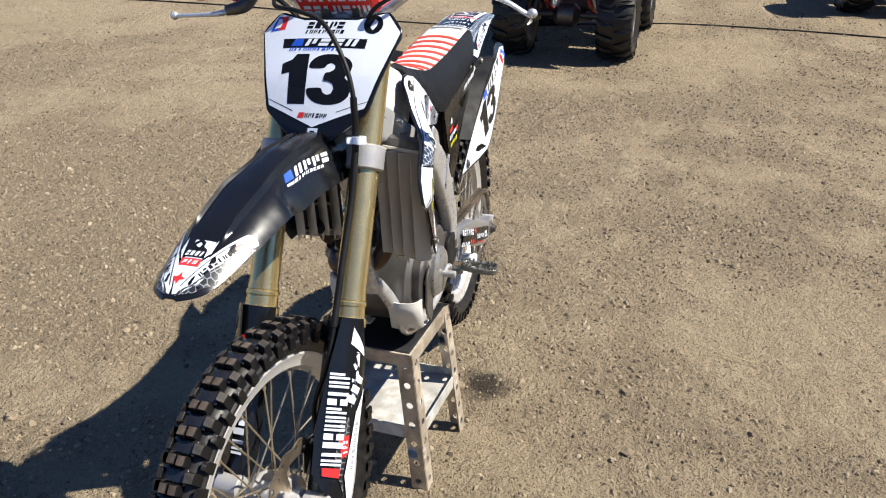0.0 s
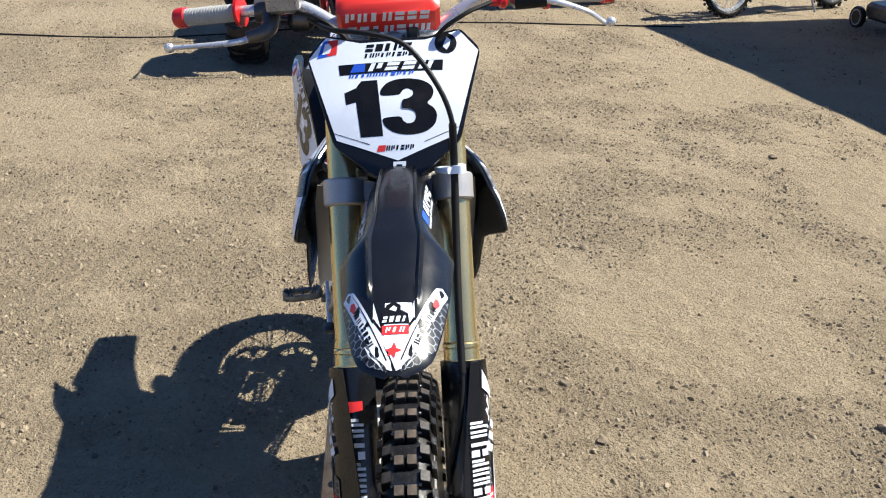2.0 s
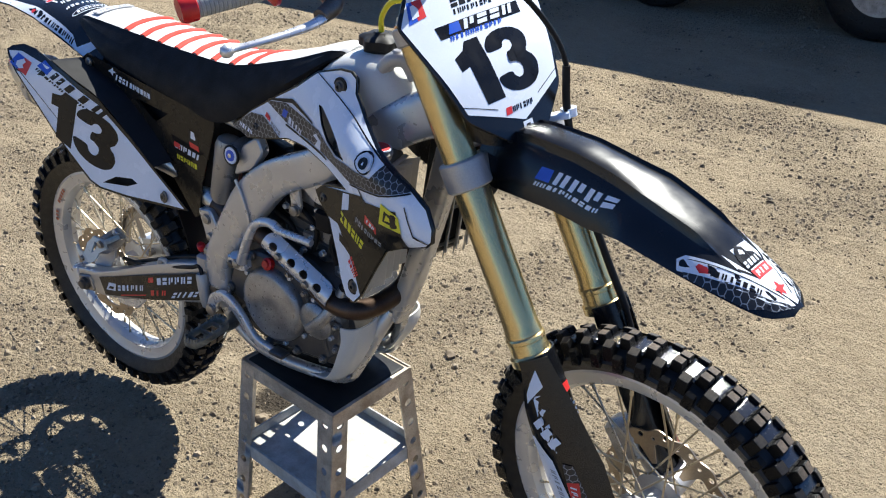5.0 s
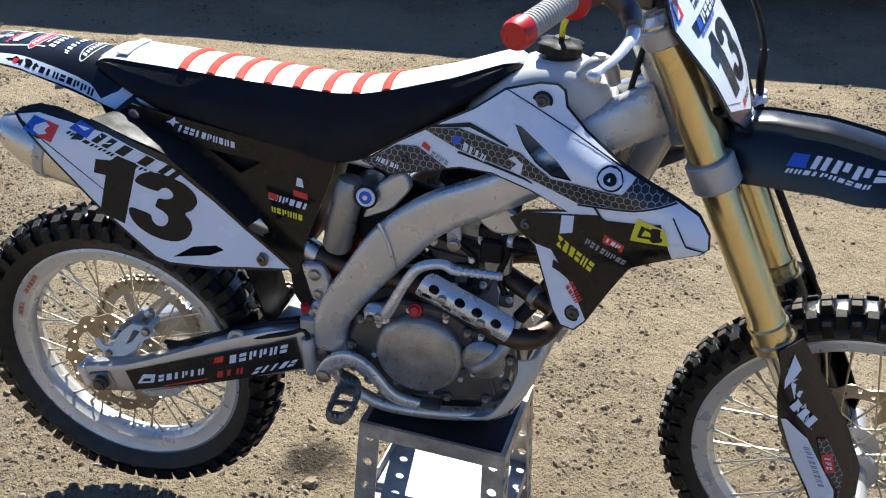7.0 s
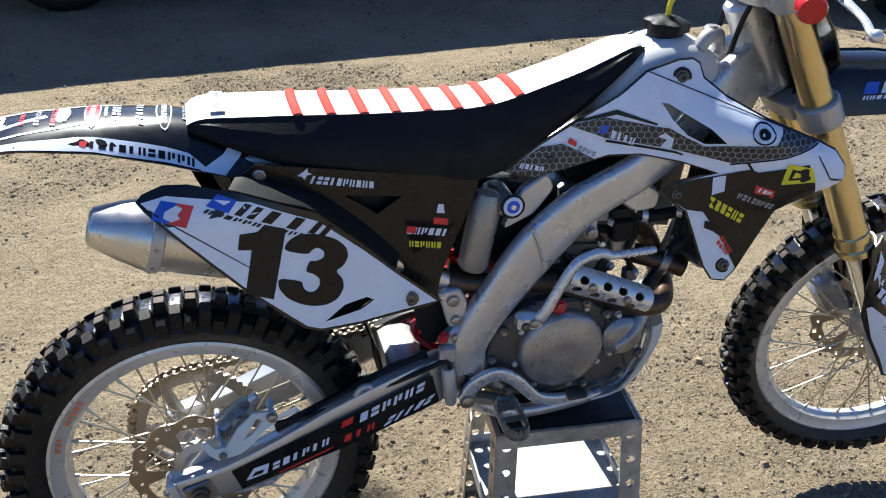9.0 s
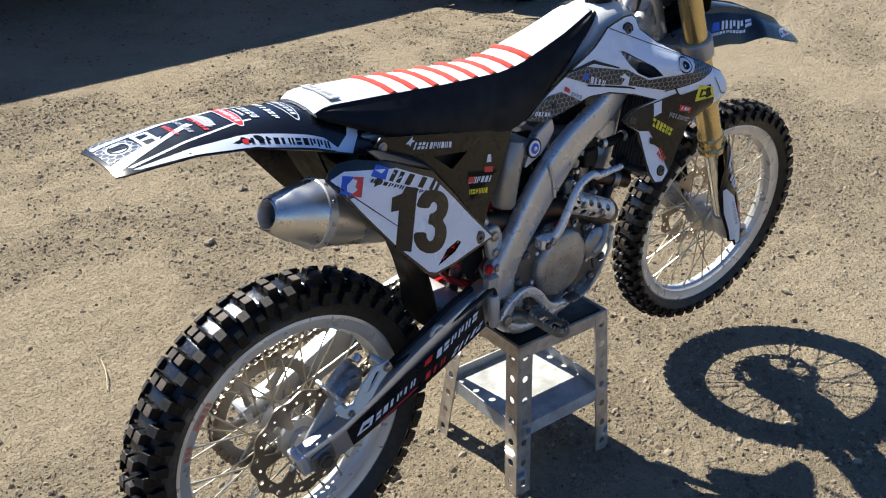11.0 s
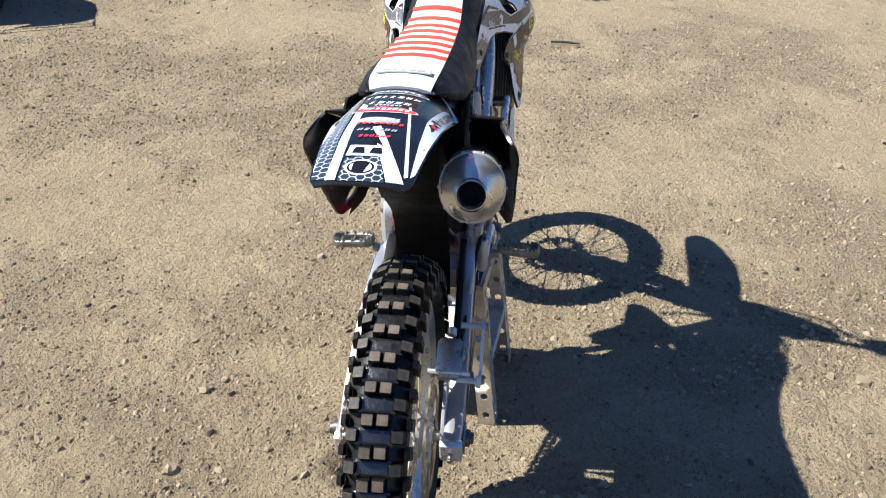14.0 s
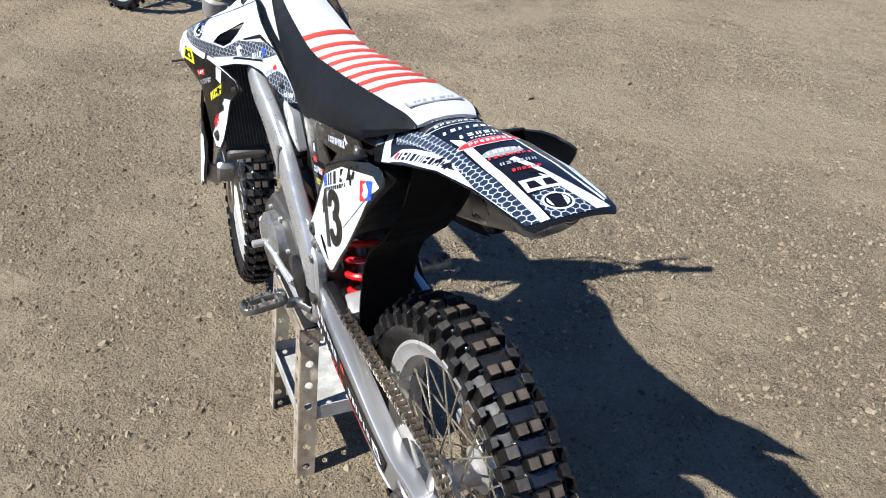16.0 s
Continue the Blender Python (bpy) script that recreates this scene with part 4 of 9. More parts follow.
for s in (-1, 1):
    fy = panel_y if s < 0 else panel_y_left
    place = lambda x, z, s=s, fy=fy: Vector((x, s * fy(x, z), z))
    fl = s > 0
    body = part("side_panel", skin(PANEL, place, [PANEL_SLOT], thick=0.004, flip=fl), BLACK, bike, "white number panel with black edge and number 13")
    film("white_film", PANEL_WHITE, place, WHITE, body, "glossy white backing film", flip=fl, holes=[[(x, z) for x, z in PANEL_SLOT]])
    # black sheet put in for the shaded interior behind the slot
    part("slot_backing", skin(inset(PANEL_SLOT, -0.012), place, off=-0.022, flip=fl), MATT_BLACK, body)
    q = NUMBER_Q if s < 0 else flip_quad([(-0.420, 0.842), (-0.292, 0.778), (-0.262, 0.876), (-0.405, 0.938)])
    race_number(q, place, body, flip=fl, off=0.0014)
    word = [(-0.478, 0.974), (-0.300, 0.888), (-0.288, 0.913), (-0.463, 0.999)]
    word = word if s < 0 else flip_quad(word)
    m = quad_map(word)
    word_bars([m(0, 0.32), m(0.19, 0.32), m(0.19, 1), m(0, 1)], 1, place, BLUE, body, "blue logo bar", flip=fl, gap=0.1, off=0.0014)
    word_bars([m(0.21, 0.32), m(1, 0.32), m(1, 1), m(0.21, 1)], 4, place, PRINT_BLACK, body, "black lettering bars", flip=fl, seed=3, off=0.0014)
    word_bars([m(0, 0), m(0.8, 0), m(0.8, 0.22), m(0, 0.22)], 11, place, PRINT_BLACK, body, "small black lettering bars", flip=fl, seed=4, off=0.0014)
    badge = [(-0.549, 0.978), (-0.503, 0.957), (-0.489, 0.985), (-0.532, 0.999)]
    m = quad_map(badge)
    film("badge_red", [m(0.5, 0), m(1, 0), m(1, 1), m(0.5, 1)], place, PRINT_RED, body, "red half of a badge", flip=fl, off=0.0014)
    film("badge_blue", [m(0, 0), m(0.5, 0), m(0.5, 1), m(0, 1)], place, BLUE, body, "blue half of a badge", flip=fl, off=0.0014)
    film("badge_mark", [m(0.3, 0.2), m(0.55, 0.12), m(0.75, 0.35), m(0.62, 0.5), m(0.7, 0.8), m(0.5, 0.9), m(0.36, 0.7), m(0.25, 0.5)], place, PRINT_WHITE, body, "white mark on a badge", flip=fl, off=0.0019)
    film("pin_line", [(-0.550, 0.9885), (-0.419, 0.8745), (-0.419, 0.8765), (-0.549, 0.9905)], place, PRINT_BLACK, body, "thin black pin line", flip=fl, off=0.0012)
    c = place(-0.166, 0.752)
    part("panel_bolt", lathe([(0, 0.013), (0.002, 0.0135), (0.003, 0.0105), (0.0035, 0.009), (0.006, 0.0085), (0.0065, 0.004), (0.003, 0.0038)], c, (-0.2, s, 0.15), seg=18), DARK_STEEL, body)

    top = [(-0.440, 0.995), (-0.427, 0.991), (-0.370, 0.966), (-0.314, 0.939), (-0.246, 0.871), (-0.192, 0.811)]
    inner = [(-0.425, 0.108, 0.990), (-0.405, 0.106, 0.988), (-0.350, 0.104, 0.966), (-0.295, 0.102, 0.938), (-0.226, 0.098, 0.872), (-0.178, 0.096, 0.816)]
    rows = [[place(x, z) - Vector((0, s * 0.001, 0)) for x, z in top], [(place(x, z) + Vector((p[0], s * p[1], p[2]))) / 2 for (x, z), p in zip(top, inner)], [Vector((p[0], s * p[1], p[2])) for p in inner]]
    part("panel_shoulder", shell(rows, 0.003 if s < 0 else -0.003, nu=3, nv=3), MATT_BLACK, body, "black shoulder behind the panel")

# ---- airbox and subframe cover ----
AIRBOX = [(-0.395, 1.008), (-0.305, 0.990), (-0.182, 0.965), (-0.060, 0.940), (-0.038, 0.940), (-0.045, 0.912), (-0.098, 0.778), (-0.116, 0.706), (-0.130, 0.700), (-0.222, 0.845), (-0.309, 0.921), (-0.420, 0.965), (-0.43, 0.985)]
AIR_HOLE = [(-0.265, 0.938), (-0.169, 0.923), (-0.211, 0.897)]
BROWN_BLACK = material("smoked_plastic", (0.010, 0.0088, 0.0076), 0.24, var=0.2, dust=0.015, shine=0.3)
for s in (-1, 1):
    place = lambda x, z, s=s: Vector((x, s * (0.098 - 0.06 * (x + 0.2) + 0.015 * (z - 0.9)), z))
    fl = s > 0
    cover = part("airbox_cover", skin(AIRBOX, place, [AIR_HOLE], thick=0.004, flip=fl), BROWN_BLACK, bike, "smoked black airbox cover with stickers")
    part("hole_backing", skin([(-0.28, 0.95), (-0.15, 0.935), (-0.205, 0.88)], place, off=-0.02, flip=fl), MATT_BLACK, cover)
    f = (lambda q: q) if s < 0 else flip_quad
    film("star_mark", [(-0.336, 0.981), (-0.328, 0.979), (-0.324, 0.973), (-0.320, 0.980), (-0.311, 0.981), (-0.319, 0.985), (-0.318, 0.992), (-0.325, 0.987)], place, PRINT_WHITE, cover, "white star mark", flip=fl)
    word_bars(f([(-0.318, 0.966), (-0.214, 0.943), (-0.216, 0.955), (-0.314, 0.979)]), 10, place, PRINT_WHITE, cover, "white lettering bars", flip=fl, seed=5)
    film("sticker", f([(-0.119, 0.872), (-0.093, 0.866), (-0.090, 0.899), (-0.117, 0.904)]), place, PRINT_BLACK, cover, "small sticker", flip=fl)
    film("sticker_mark", f([(-0.112, 0.884), (-0.098, 0.881), (-0.100, 0.898), (-0.109, 0.900)]), place, PRINT_WHITE, cover, "white figure mark", flip=fl, off=0.0012)
    film("sticker_red", f([(-0.117, 0.864), (-0.092, 0.858), (-0.092, 0.870), (-0.117, 0.876)]), place, PRINT_RED, cover, "red sticker bar", flip=fl, off=0.0012)
    word_bars(f([(-0.163, 0.853), (-0.092, 0.837), (-0.090, 0.850), (-0.163, 0.866)]), 6, place, PRINT_WHITE, cover, "white and red lettering bars", flip=fl, seed=7)
    film("oval", f([(-0.164, 0.855), (-0.147, 0.851), (-0.146, 0.863), (-0.162, 0.867)]), place, PRINT_RED, cover, "red oval mark", flip=fl, off=0.0014)
    word_bars(f([(-0.159, 0.828), (-0.102, 0.815), (-0.101, 0.827), (-0.159, 0.839)]), 6, place, YELLOW, cover, "yellow lettering bars", flip=fl, seed=8, slant=0)
    c = place(-0.392, 0.990)
    part("cover_bolt", lathe([(0, 0.010), (0.003, 0.010), (0.004, 0.007), (0.006, 0.006)], c, (0, s, 0), seg=14), STEEL, cover)
    part("seam_line", skin([(-0.168, 0.878), (-0.078, 0.858), (-0.078, 0.860), (-0.166, 0.881), (-0.150, 0.812), (-0.152, 0.812)], place, off=0.0005, flip=fl), MATT_BLACK, cover)
# body of the airbox between the covers
part("airbox", prism(rounded([(-0.40, 1.015), (-0.05, 0.93), (-0.10, 0.76), (-0.13, 0.70), (-0.20, 0.74), (-0.33, 0.86), (-0.44, 0.95)], 0.02), 0.150, mat=side(0), bevel=0.012), MATT_BLACK, bike, "black plastic airbox")


# ---- radiator shrouds ----
# the leading edge, by height, from which the skin bellies outwards
EDGE_Z = (0.729, 0.749, 0.808, 0.858, 0.879, 0.908, 0.920, 0.942, 0.969, 0.986, 1.024, 1.054, 1.082, 1.104)
EDGE_X = (0.392, 0.409, 0.438, 0.466, 0.503, 0.565, 0.576, 0.574, 0.555, 0.521, 0.432, 0.376, 0.341, 0.335)


def shroud_y(x, z):
    """How far out the shroud's skin stands."""
    a, b = x - 0.3, z - 0.93
    side_y = 0.1309 + 0.195 * a - 0.1482 * b + 0.0986 * a * a + 0.0236 * a * b - 0.0648 * b * b + 0.016 * math.exp(-((x - 0.41) / 0.09) ** 2 - ((z - 1.0) / 0.05) ** 2)
    d = max(0.0, float(np.interp(z, EDGE_Z, EDGE_X)) - x) * 0.55
    turned = float(np.interp(z, (0.80, 0.86, 0.92, 1.00, 1.05, 1.10), (0.0, 0.0, 0.004, 0.0, -0.014, -0.022)))
    belly = float(np.interp(z, (0.80, 0.86, 0.91, 0.95, 1.00, 1.05, 1.10), (0.0, 0.008, 0.026, 0.030, 0.026, 0.016, 0.010)))
    return side_y + (turned + belly * (1 - math.exp(-d / 0.028))) * math.exp(-(d / 0.10) ** 2)


SHROUD = [(0.004, 0.940), (0.056, 0.927), (0.126, 0.945), (0.179, 0.960), (0.232, 0.961), (0.298, 0.948), (0.355, 0.931), (0.292, 0.915), (0.268, 0.897), (0.282, 0.882), (0.312, 0.861),
          (0.332, 0.809), (0.351, 0.758), (0.368, 0.732), (0.392, 0.729), (0.409, 0.749), (0.438, 0.808), (0.466, 0.858), (0.503, 0.879), (0.565, 0.908), (0.576, 0.920), (0.574, 0.942),
          (0.555, 0.969), (0.521, 0.986), (0.432, 1.024), (0.376, 1.054), (0.341, 1.082), (0.335, 1.104), (0.321, 1.113), (0.295, 1.112), (0.241, 1.096), (0.195, 1.062), (0.140, 1.031), (0.063, 0.984)]
VENT = [(0.263, 1.047), (0.273, 1.046), (0.338, 1.009), (0.363, 0.986), (0.331, 0.983), (0.303, 0.997), (0.281, 1.019)]
HEX_BAND = [(0.111, 1.014), (0.171, 1.026), (0.256, 1.010), (0.275, 1.008), (0.300, 0.994), (0.331, 0.979), (0.366, 0.983), (0.439, 0.985), (0.458, 1.010), (0.519, 0.984), (0.460, 0.965), (0.375, 0.951), (0.287, 0.971), (0.174, 0.991)]
LOW_BLACK = [(0.358, 0.927), (0.408, 0.940), (0.422, 0.935), (0.501, 0.950), (0.526, 0.893), (0.503, 0.881), (0.466, 0.862), (0.438, 0.810), (0.409, 0.753), (0.378, 0.811), (0.341, 0.862), (0.313, 0.866), (0.284, 0.884), (0.272, 0.897), (0.294, 0.913)]
REAR_HEX = [(0.008, 0.941), (0.056, 0.930), (0.126, 0.948), (0.155, 0.957), (0.103, 0.984), (0.066, 0.980)]
for s in (-1, 1):
    place = lambda x, z, s=s: Vector((x, s * shroud_y(x, z), z))
    fl = s > 0
    f = (lambda q: q) if s < 0 else flip_quad
    sh = part("radiator_shroud", skin(SHROUD, place, [VENT], thick=0.0035, flip=fl, step=0.011), BLACK, bike, "white and black radiator shroud with honeycomb graphics")
    place_white = lambda x, z, s=s: Vector((x, s * (shroud_y(x, z) + 0.0012), z))
    place_film = lambda x, z, s=s: Vector((x, s * (shroud_y(x, z) + 0.0024), z))
    film("white_film", inset(SHROUD, 0.0032), place_white, WHITE, sh, "glossy white film", flip=fl, step=0.011, off=0.0005, holes=[VENT])
    film("honeycomb_band", HEX_BAND, place_film, HEXFILM if s < 0 else HEXFILM_BLUE, sh, "black honeycomb printed band", flip=fl, step=0.011)
    film("honeycomb_tail", REAR_HEX, place_film, HEXFILM if s < 0 else HEXFILM_BLUE, sh, "black honeycomb printed film", flip=fl, step=0.011)
    film("black_film", LOW_BLACK, place_film, BROWN_BLACK, sh, "gloss black lower film", flip=fl, step=0.011)
    film("white_wedge", [(0.352, 0.923), (0.372, 0.928), (0.372, 0.900), (0.352, 0.893)], place_film, PRINT_WHITE, sh, flip=fl, off=0.0011)
    film("diamond", f([(0.460, 0.914), (0.517, 0.919), (0.508, 0.943), (0.466, 0.952)]), place_film, YELLOW, sh, "yellow diamond logo", flip=fl, off=0.0012)
    film("diamond_mark", f([(0.470, 0.922), (0.507, 0.924), (0.500, 0.937), (0.474, 0.942)]), place_film, PRINT_BLACK, sh, flip=fl, off=0.0016)
    film("diamond_mark", f([(0.476, 0.926), (0.490, 0.928), (0.488, 0.934), (0.480, 0.937)]), place_film, YELLOW, sh, flip=fl, off=0.0020)
    word_bars(f([(0.349, 0.872), (0.409, 0.838), (0.413, 0.855), (0.348, 0.893)]), 6, place_film, YELLOW, sh, "yellow lettering bars", flip=fl, seed=2)
    film("red_tag", f([(0.420, 0.898), (0.451, 0.888), (0.453, 0.902), (0.421, 0.912)]), place_film, PRINT_RED, sh, "red tag", flip=fl, off=0.0012)
    word_bars(f([(0.424, 0.901), (0.447, 0.893), (0.449, 0.900), (0.425, 0.908)]), 3, place_film, PRINT_WHITE, sh, flip=fl, off=0.0016, seed=6)
    word_bars(f([(0.393, 0.888), (0.458, 0.864), (0.460, 0.874), (0.394, 0.899)]), 8, place_film, PRINT_GREY, sh, "grey lettering bars", flip=fl, seed=12)
    word_bars(f([(0.371, 0.802), (0.391, 0.777), (0.400, 0.788), (0.378, 0.820)]), 4, place_film, PRINT_RED, sh, "red lettering bars", flip=fl, seed=13)
    film("horn_mark", [(0.346, 0.846), (0.366, 0.838), (0.384, 0.818), (0.378, 0.814), (0.360, 0.826), (0.346, 0.832)], place_film, PRINT_BLACK, sh, flip=fl, off=0.0012)
    word_bars(f([(0.180, 0.992), (0.220, 0.978), (0.222, 0.990), (0.180, 1.006)]), 4, place_film, PRINT_WHITE, sh, "white lettering bars", flip=fl, seed=14)
    film("blue_mark", [(0.160, 1.000), (0.172, 0.998), (0.180, 1.012), (0.166, 1.014)], place_film, BLUE, sh, "blue mark", flip=fl, off=0.0012)
    film("white_arrow", [(0.262, 0.976), (0.280, 0.972), (0.283, 0.990), (0.268, 1.000), (0.258, 0.994), (0.272, 0.988)], place_film, PRINT_WHITE, sh, flip=fl, off=0.0012)
    word_bars(f([(0.030, 0.946), (0.072, 0.938), (0.072, 0.946), (0.032, 0.955)]), 5, place_film, PRINT_WHITE, sh, flip=fl, seed=15)
    film("red_oval", f([(0.110, 0.985), (0.124, 0.978), (0.126, 0.986), (0.114, 0.994)]), place_film, PRINT_RED, sh, flip=fl, off=0.0014)
    word_bars(f([(0.126, 0.972), (0.158, 0.960), (0.158, 0.968), (0.128, 0.981)]), 4, place_film, PRINT_GREY, sh, flip=fl, seed=16)
    ring = [(0.419 + 0.020 * math.cos(a * 0.3927), 1.003 + 0.017 * math.sin(a * 0.3927)) for a in range(16)]
    film("ring_outline", ring, place_film, PRINT_BLACK, sh, "black ring printed round a boss", flip=fl, off=0.0009)
    film("ring_inner", [(0.419 + (x - 0.419) * 0.82, 1.003 + (z - 1.003) * 0.82) for x, z in ring], place_film, WHITE, sh, flip=fl, off=0.0012)
    film("ring_dot", [(0.419 + (x - 0.419) * 0.5, 1.003 + (z - 1.003) * 0.5) for x, z in ring], place_film, PRINT_BLACK, sh, flip=fl, off=0.0016)
    for pts in ([(0.241, 1.095), (0.243, 1.096), (0.520, 0.9855), (0.517, 0.9845)], [(0.375, 0.950), (0.460, 0.964), (0.519, 0.983), (0.521, 0.981), (0.460, 0.961), (0.375, 0.947)],
                [(0.112, 1.016), (0.190, 1.030), (0.255, 1.012), (0.256, 1.015), (0.190, 1.038), (0.125, 1.022)], [(0.516, 0.962), (0.541, 0.921), (0.570, 0.915), (0.570, 0.917), (0.542, 0.924), (0.518, 0.963)],
                [(0.400, 0.951), (0.412, 0.935), (0.416, 0.936), (0.404, 0.952)], [(0.174, 0.989), (0.287, 0.969), (0.300, 0.964), (0.300, 0.961), (0.286, 0.965), (0.172, 0.985)]):
        film("pin_line", pts, place_film, PRINT_BLACK, sh, flip=fl, off=0.0010, step=0.011)
    for x, z, r in ((0.301, 1.083, 0.0125), (0.297, 0.892, 0.010), (0.082, 0.957, 0.0095), (0.388, 0.760, 0.011)):
        c = place(x, z)
        b = part("shroud_bolt", lathe([(-0.001, r), (0.002, r), (0.0025, r * 0.72), (0.004, r * 0.66), (0.006, r * 0.6), (0.0065, r * 0.3), (0.003, r * 0.28)], c, (-0.15, s, 0.15), seg=18), DARK_STEEL, sh, "steel bolt in a black washer")
        part("washer", lathe([(-0.001, r * 1.35), (0.0016, r * 1.3), (0.0018, r * 0.9)], c, (-0.15, s, 0.15), seg=20), MATT_BLACK, sh)


# ---- fenders ----
def table(rows):
    """Smooth interpolation of rows (x, a, b, ...) by x."""
    xs = np.array([r[0] for r in rows])
    cols = np.array([r[1:] for r in rows]).T
    fine = np.linspace(xs[0], xs[-1], 121)
    w = np.array([0.04, 0.1, 0.2, 0.32, 0.2, 0.1, 0.04])
    out = []
    for c in cols:
        y = np.interp(fine, xs, c)
        out.append(np.convolve(np.concatenate([2 * y[0] - y[3:0:-1], y, 2 * y[-1] - y[-2:-5:-1]]), w, mode="valid"))
    return lambda x: [float(np.interp(x, fine, c)) for c in out]


front_rows = table([(0.560, 1.056, 0.060, 0.080), (0.65, 1.071, 0.068, 0.088), (0.74, 1.069, 0.072, 0.082), (0.80, 1.059, 0.073, 0.078), (0.830, 1.052, 0.078, 0.064), (0.862, 1.044, 0.089, 0.048), (0.92, 1.025, 0.083, 0.043), (0.97, 1.007, 0.076, 0.038),
                    (1.01, 0.990, 0.068, 0.031), (1.045, 0.974, 0.060, 0.024), (1.074, 0.959, 0.050, 0.016), (1.088, 0.951, 0.034, 0.010), (1.098, 0.945, 0.014, 0.005)])
rear_rows = table([(-0.842, 1.046, 0.060, 0.006), (-0.836, 1.048, 0.066, 0.007), (-0.825, 1.051, 0.069, 0.008), (-0.80, 1.055, 0.072, 0.010), (-0.72, 1.066, 0.078, 0.018), (-0.62, 1.070, 0.086, 0.032), (-0.52, 1.063, 0.091, 0.052), (-0.44, 1.050, 0.092, 0.066), (-0.39, 1.040, 0.090, 0.070)])


def fender_place(rows, ridge, mat, bend=2.6):
    def place(x, y):
        z, hw, drop = rows(x)
        v = max(-1.0, min(1.0, y / hw))
        a = abs(v)
        z -= drop * a ** bend
        fade = max(0.0, min(1.0, (0.990 - abs(x)) / 0.04))
        z += ridge * fade * (0.45 * max(0.0, min(1.0, (0.50 - a) / 0.05)) + 0.75 * max(0.0, 1 - abs(a - 0.455) / 0.055))
        return mat @ Vector((x, y, z))
    return place


HALF = [0.0, 0.13, 0.25, 0.34, 0.395, 0.42, 0.44, 0.455, 0.47, 0.49, 0.51, 0.55, 0.62, 0.70, 0.78, 0.86, 0.93, 0.98, 1.0]
ACROSS = [-v for v in HALF[:0:-1]] + HALF


def fender_shell(rows, x0, x1, place, thick, n=44, m=25, flip=False):
    grid = []
    for i in range(n):
        x = x0 + (x1 - x0) * i / (n - 1)
        hw = rows(x)[1]
        grid.append([place(x, hw * v) for v in ACROSS])
    return add_shell(bmesh.new(), grid, thick)


f_place = fender_place(front_rows, 0.010, STEER, 3.0)
front_fender = part("front_fender", fender_shell(front_rows, 0.560, 1.098, f_place, 0.003, n=60), BLACK, bike, "gloss black front fender with white graphics at its tip", smooth=28)
part("fender_brace", prism(rounded([(0.56, 1.03), (0.80, 1.03), (0.70, 0.985), (0.60, 0.965)], 0.015), 0.07, mat=STEER @ side(0), bevel=0.01), MATT_BLACK, front_fender)


def across(rows, k, x):
    return rows(x)[1] * k


def band(rows, pts):
    """Outline given as (x, share of the half width)."""
    return [(x, across(rows, k, x)) for x, k in pts]


for s in (-1, 1):
    film("white_band", band(front_rows, [(0.950, s * 0.965), (0.944, s * 0.86), (0.952, s * 0.76), (1.080, s * 0.10), (1.092, s * 0.10), (1.086, s * 0.50), (1.066, s * 0.66), (0.990, s * 0.90)]),
         f_place, PRINT_WHITE, front_fender, "white wing graphic", step=0.015)
    film("honeycomb_edge", band(front_rows, [(0.962, s * 0.985), (0.958, s * 0.945), (1.00, s * 0.83), (1.066, s * 0.56), (1.086, s * 0.32), (1.093, s * 0.40), (1.080, s * 0.80), (1.05, s * 0.975), (1.00, s * 0.985)]), f_place, HEXFILM, front_fender, "honeycomb edge", step=0.015, off=0.0011)
    film("white_shard", band(front_rows, [(0.988, s * 0.40), (1.066, s * 0.165), (1.030, s * 0.46)]), f_place, PRINT_WHITE, front_fender, step=0.015)
    film("black_line", band(front_rows, [(1.018, s * 0.45), (1.014, s * 0.42), (1.036, s * 0.24), (1.041, s * 0.26)]), f_place, PRINT_BLACK, front_fender, step=0.015, off=0.0012)
    film("black_line", band(front_rows, [(0.955, s * 0.80), (0.960, s * 0.77), (1.078, s * 0.20), (1.078, s * 0.25)]), f_place, PRINT_BLACK, front_fender, step=0.015, off=0.0012)
    q = [(1.055, across(front_rows, s * 0.60, 1.055)), (0.985, across(front_rows, s * 0.84, 0.985)), (0.985, across(front_rows, s * 0.75, 0.985)), (1.055, across(front_rows, s * 0.46, 1.055))]
    word_bars(q, 8, f_place, PRINT_BLACK, front_fender, "black lettering bars", seed=20, off=0.0016, gap=0.3)
    film("red_oval", band(front_rows, [(0.978, s * 0.86), (0.970, s * 0.82), (0.972, s * 0.76), (0.984, s * 0.74), (0.990, s * 0.80)]), f_place, PRINT_RED, front_fender, step=0.015, off=0.0016)
    side_q = lambda x, k: (x, s * front_rows(x)[1] * k)
    if s < 0:
        word = [side_q(0.685, 0.90), side_q(0.840, 0.82), side_q(0.836, 0.63), side_q(0.685, 0.71)]
    else:
        word = flip_quad([side_q(0.652, 0.86), side_q(0.812, 0.74), side_q(0.806, 0.55), side_q(0.652, 0.68)])
    m = quad_map(word)
    word_bars([m(0, 0.35), m(0.2, 0.35), m(0.2, 1), m(0, 1)], 1, f_place, BLUE, front_fender, "blue logo bar", off=0.0012, gap=0.1)
    word_bars([m(0.22, 0.35), m(1, 0.35), m(1, 1), m(0.22, 1)], 4, f_place, PRINT_WHITE, front_fender, "white lettering bars", seed=21, off=0.0012)
    word_bars([m(0, 0.08), m(0.8, 0.08), m(0.8, 0.26), m(0, 0.26)], 10, f_place, PRINT_WHITE, front_fender, "small white lettering bars", seed=22, off=0.0012)
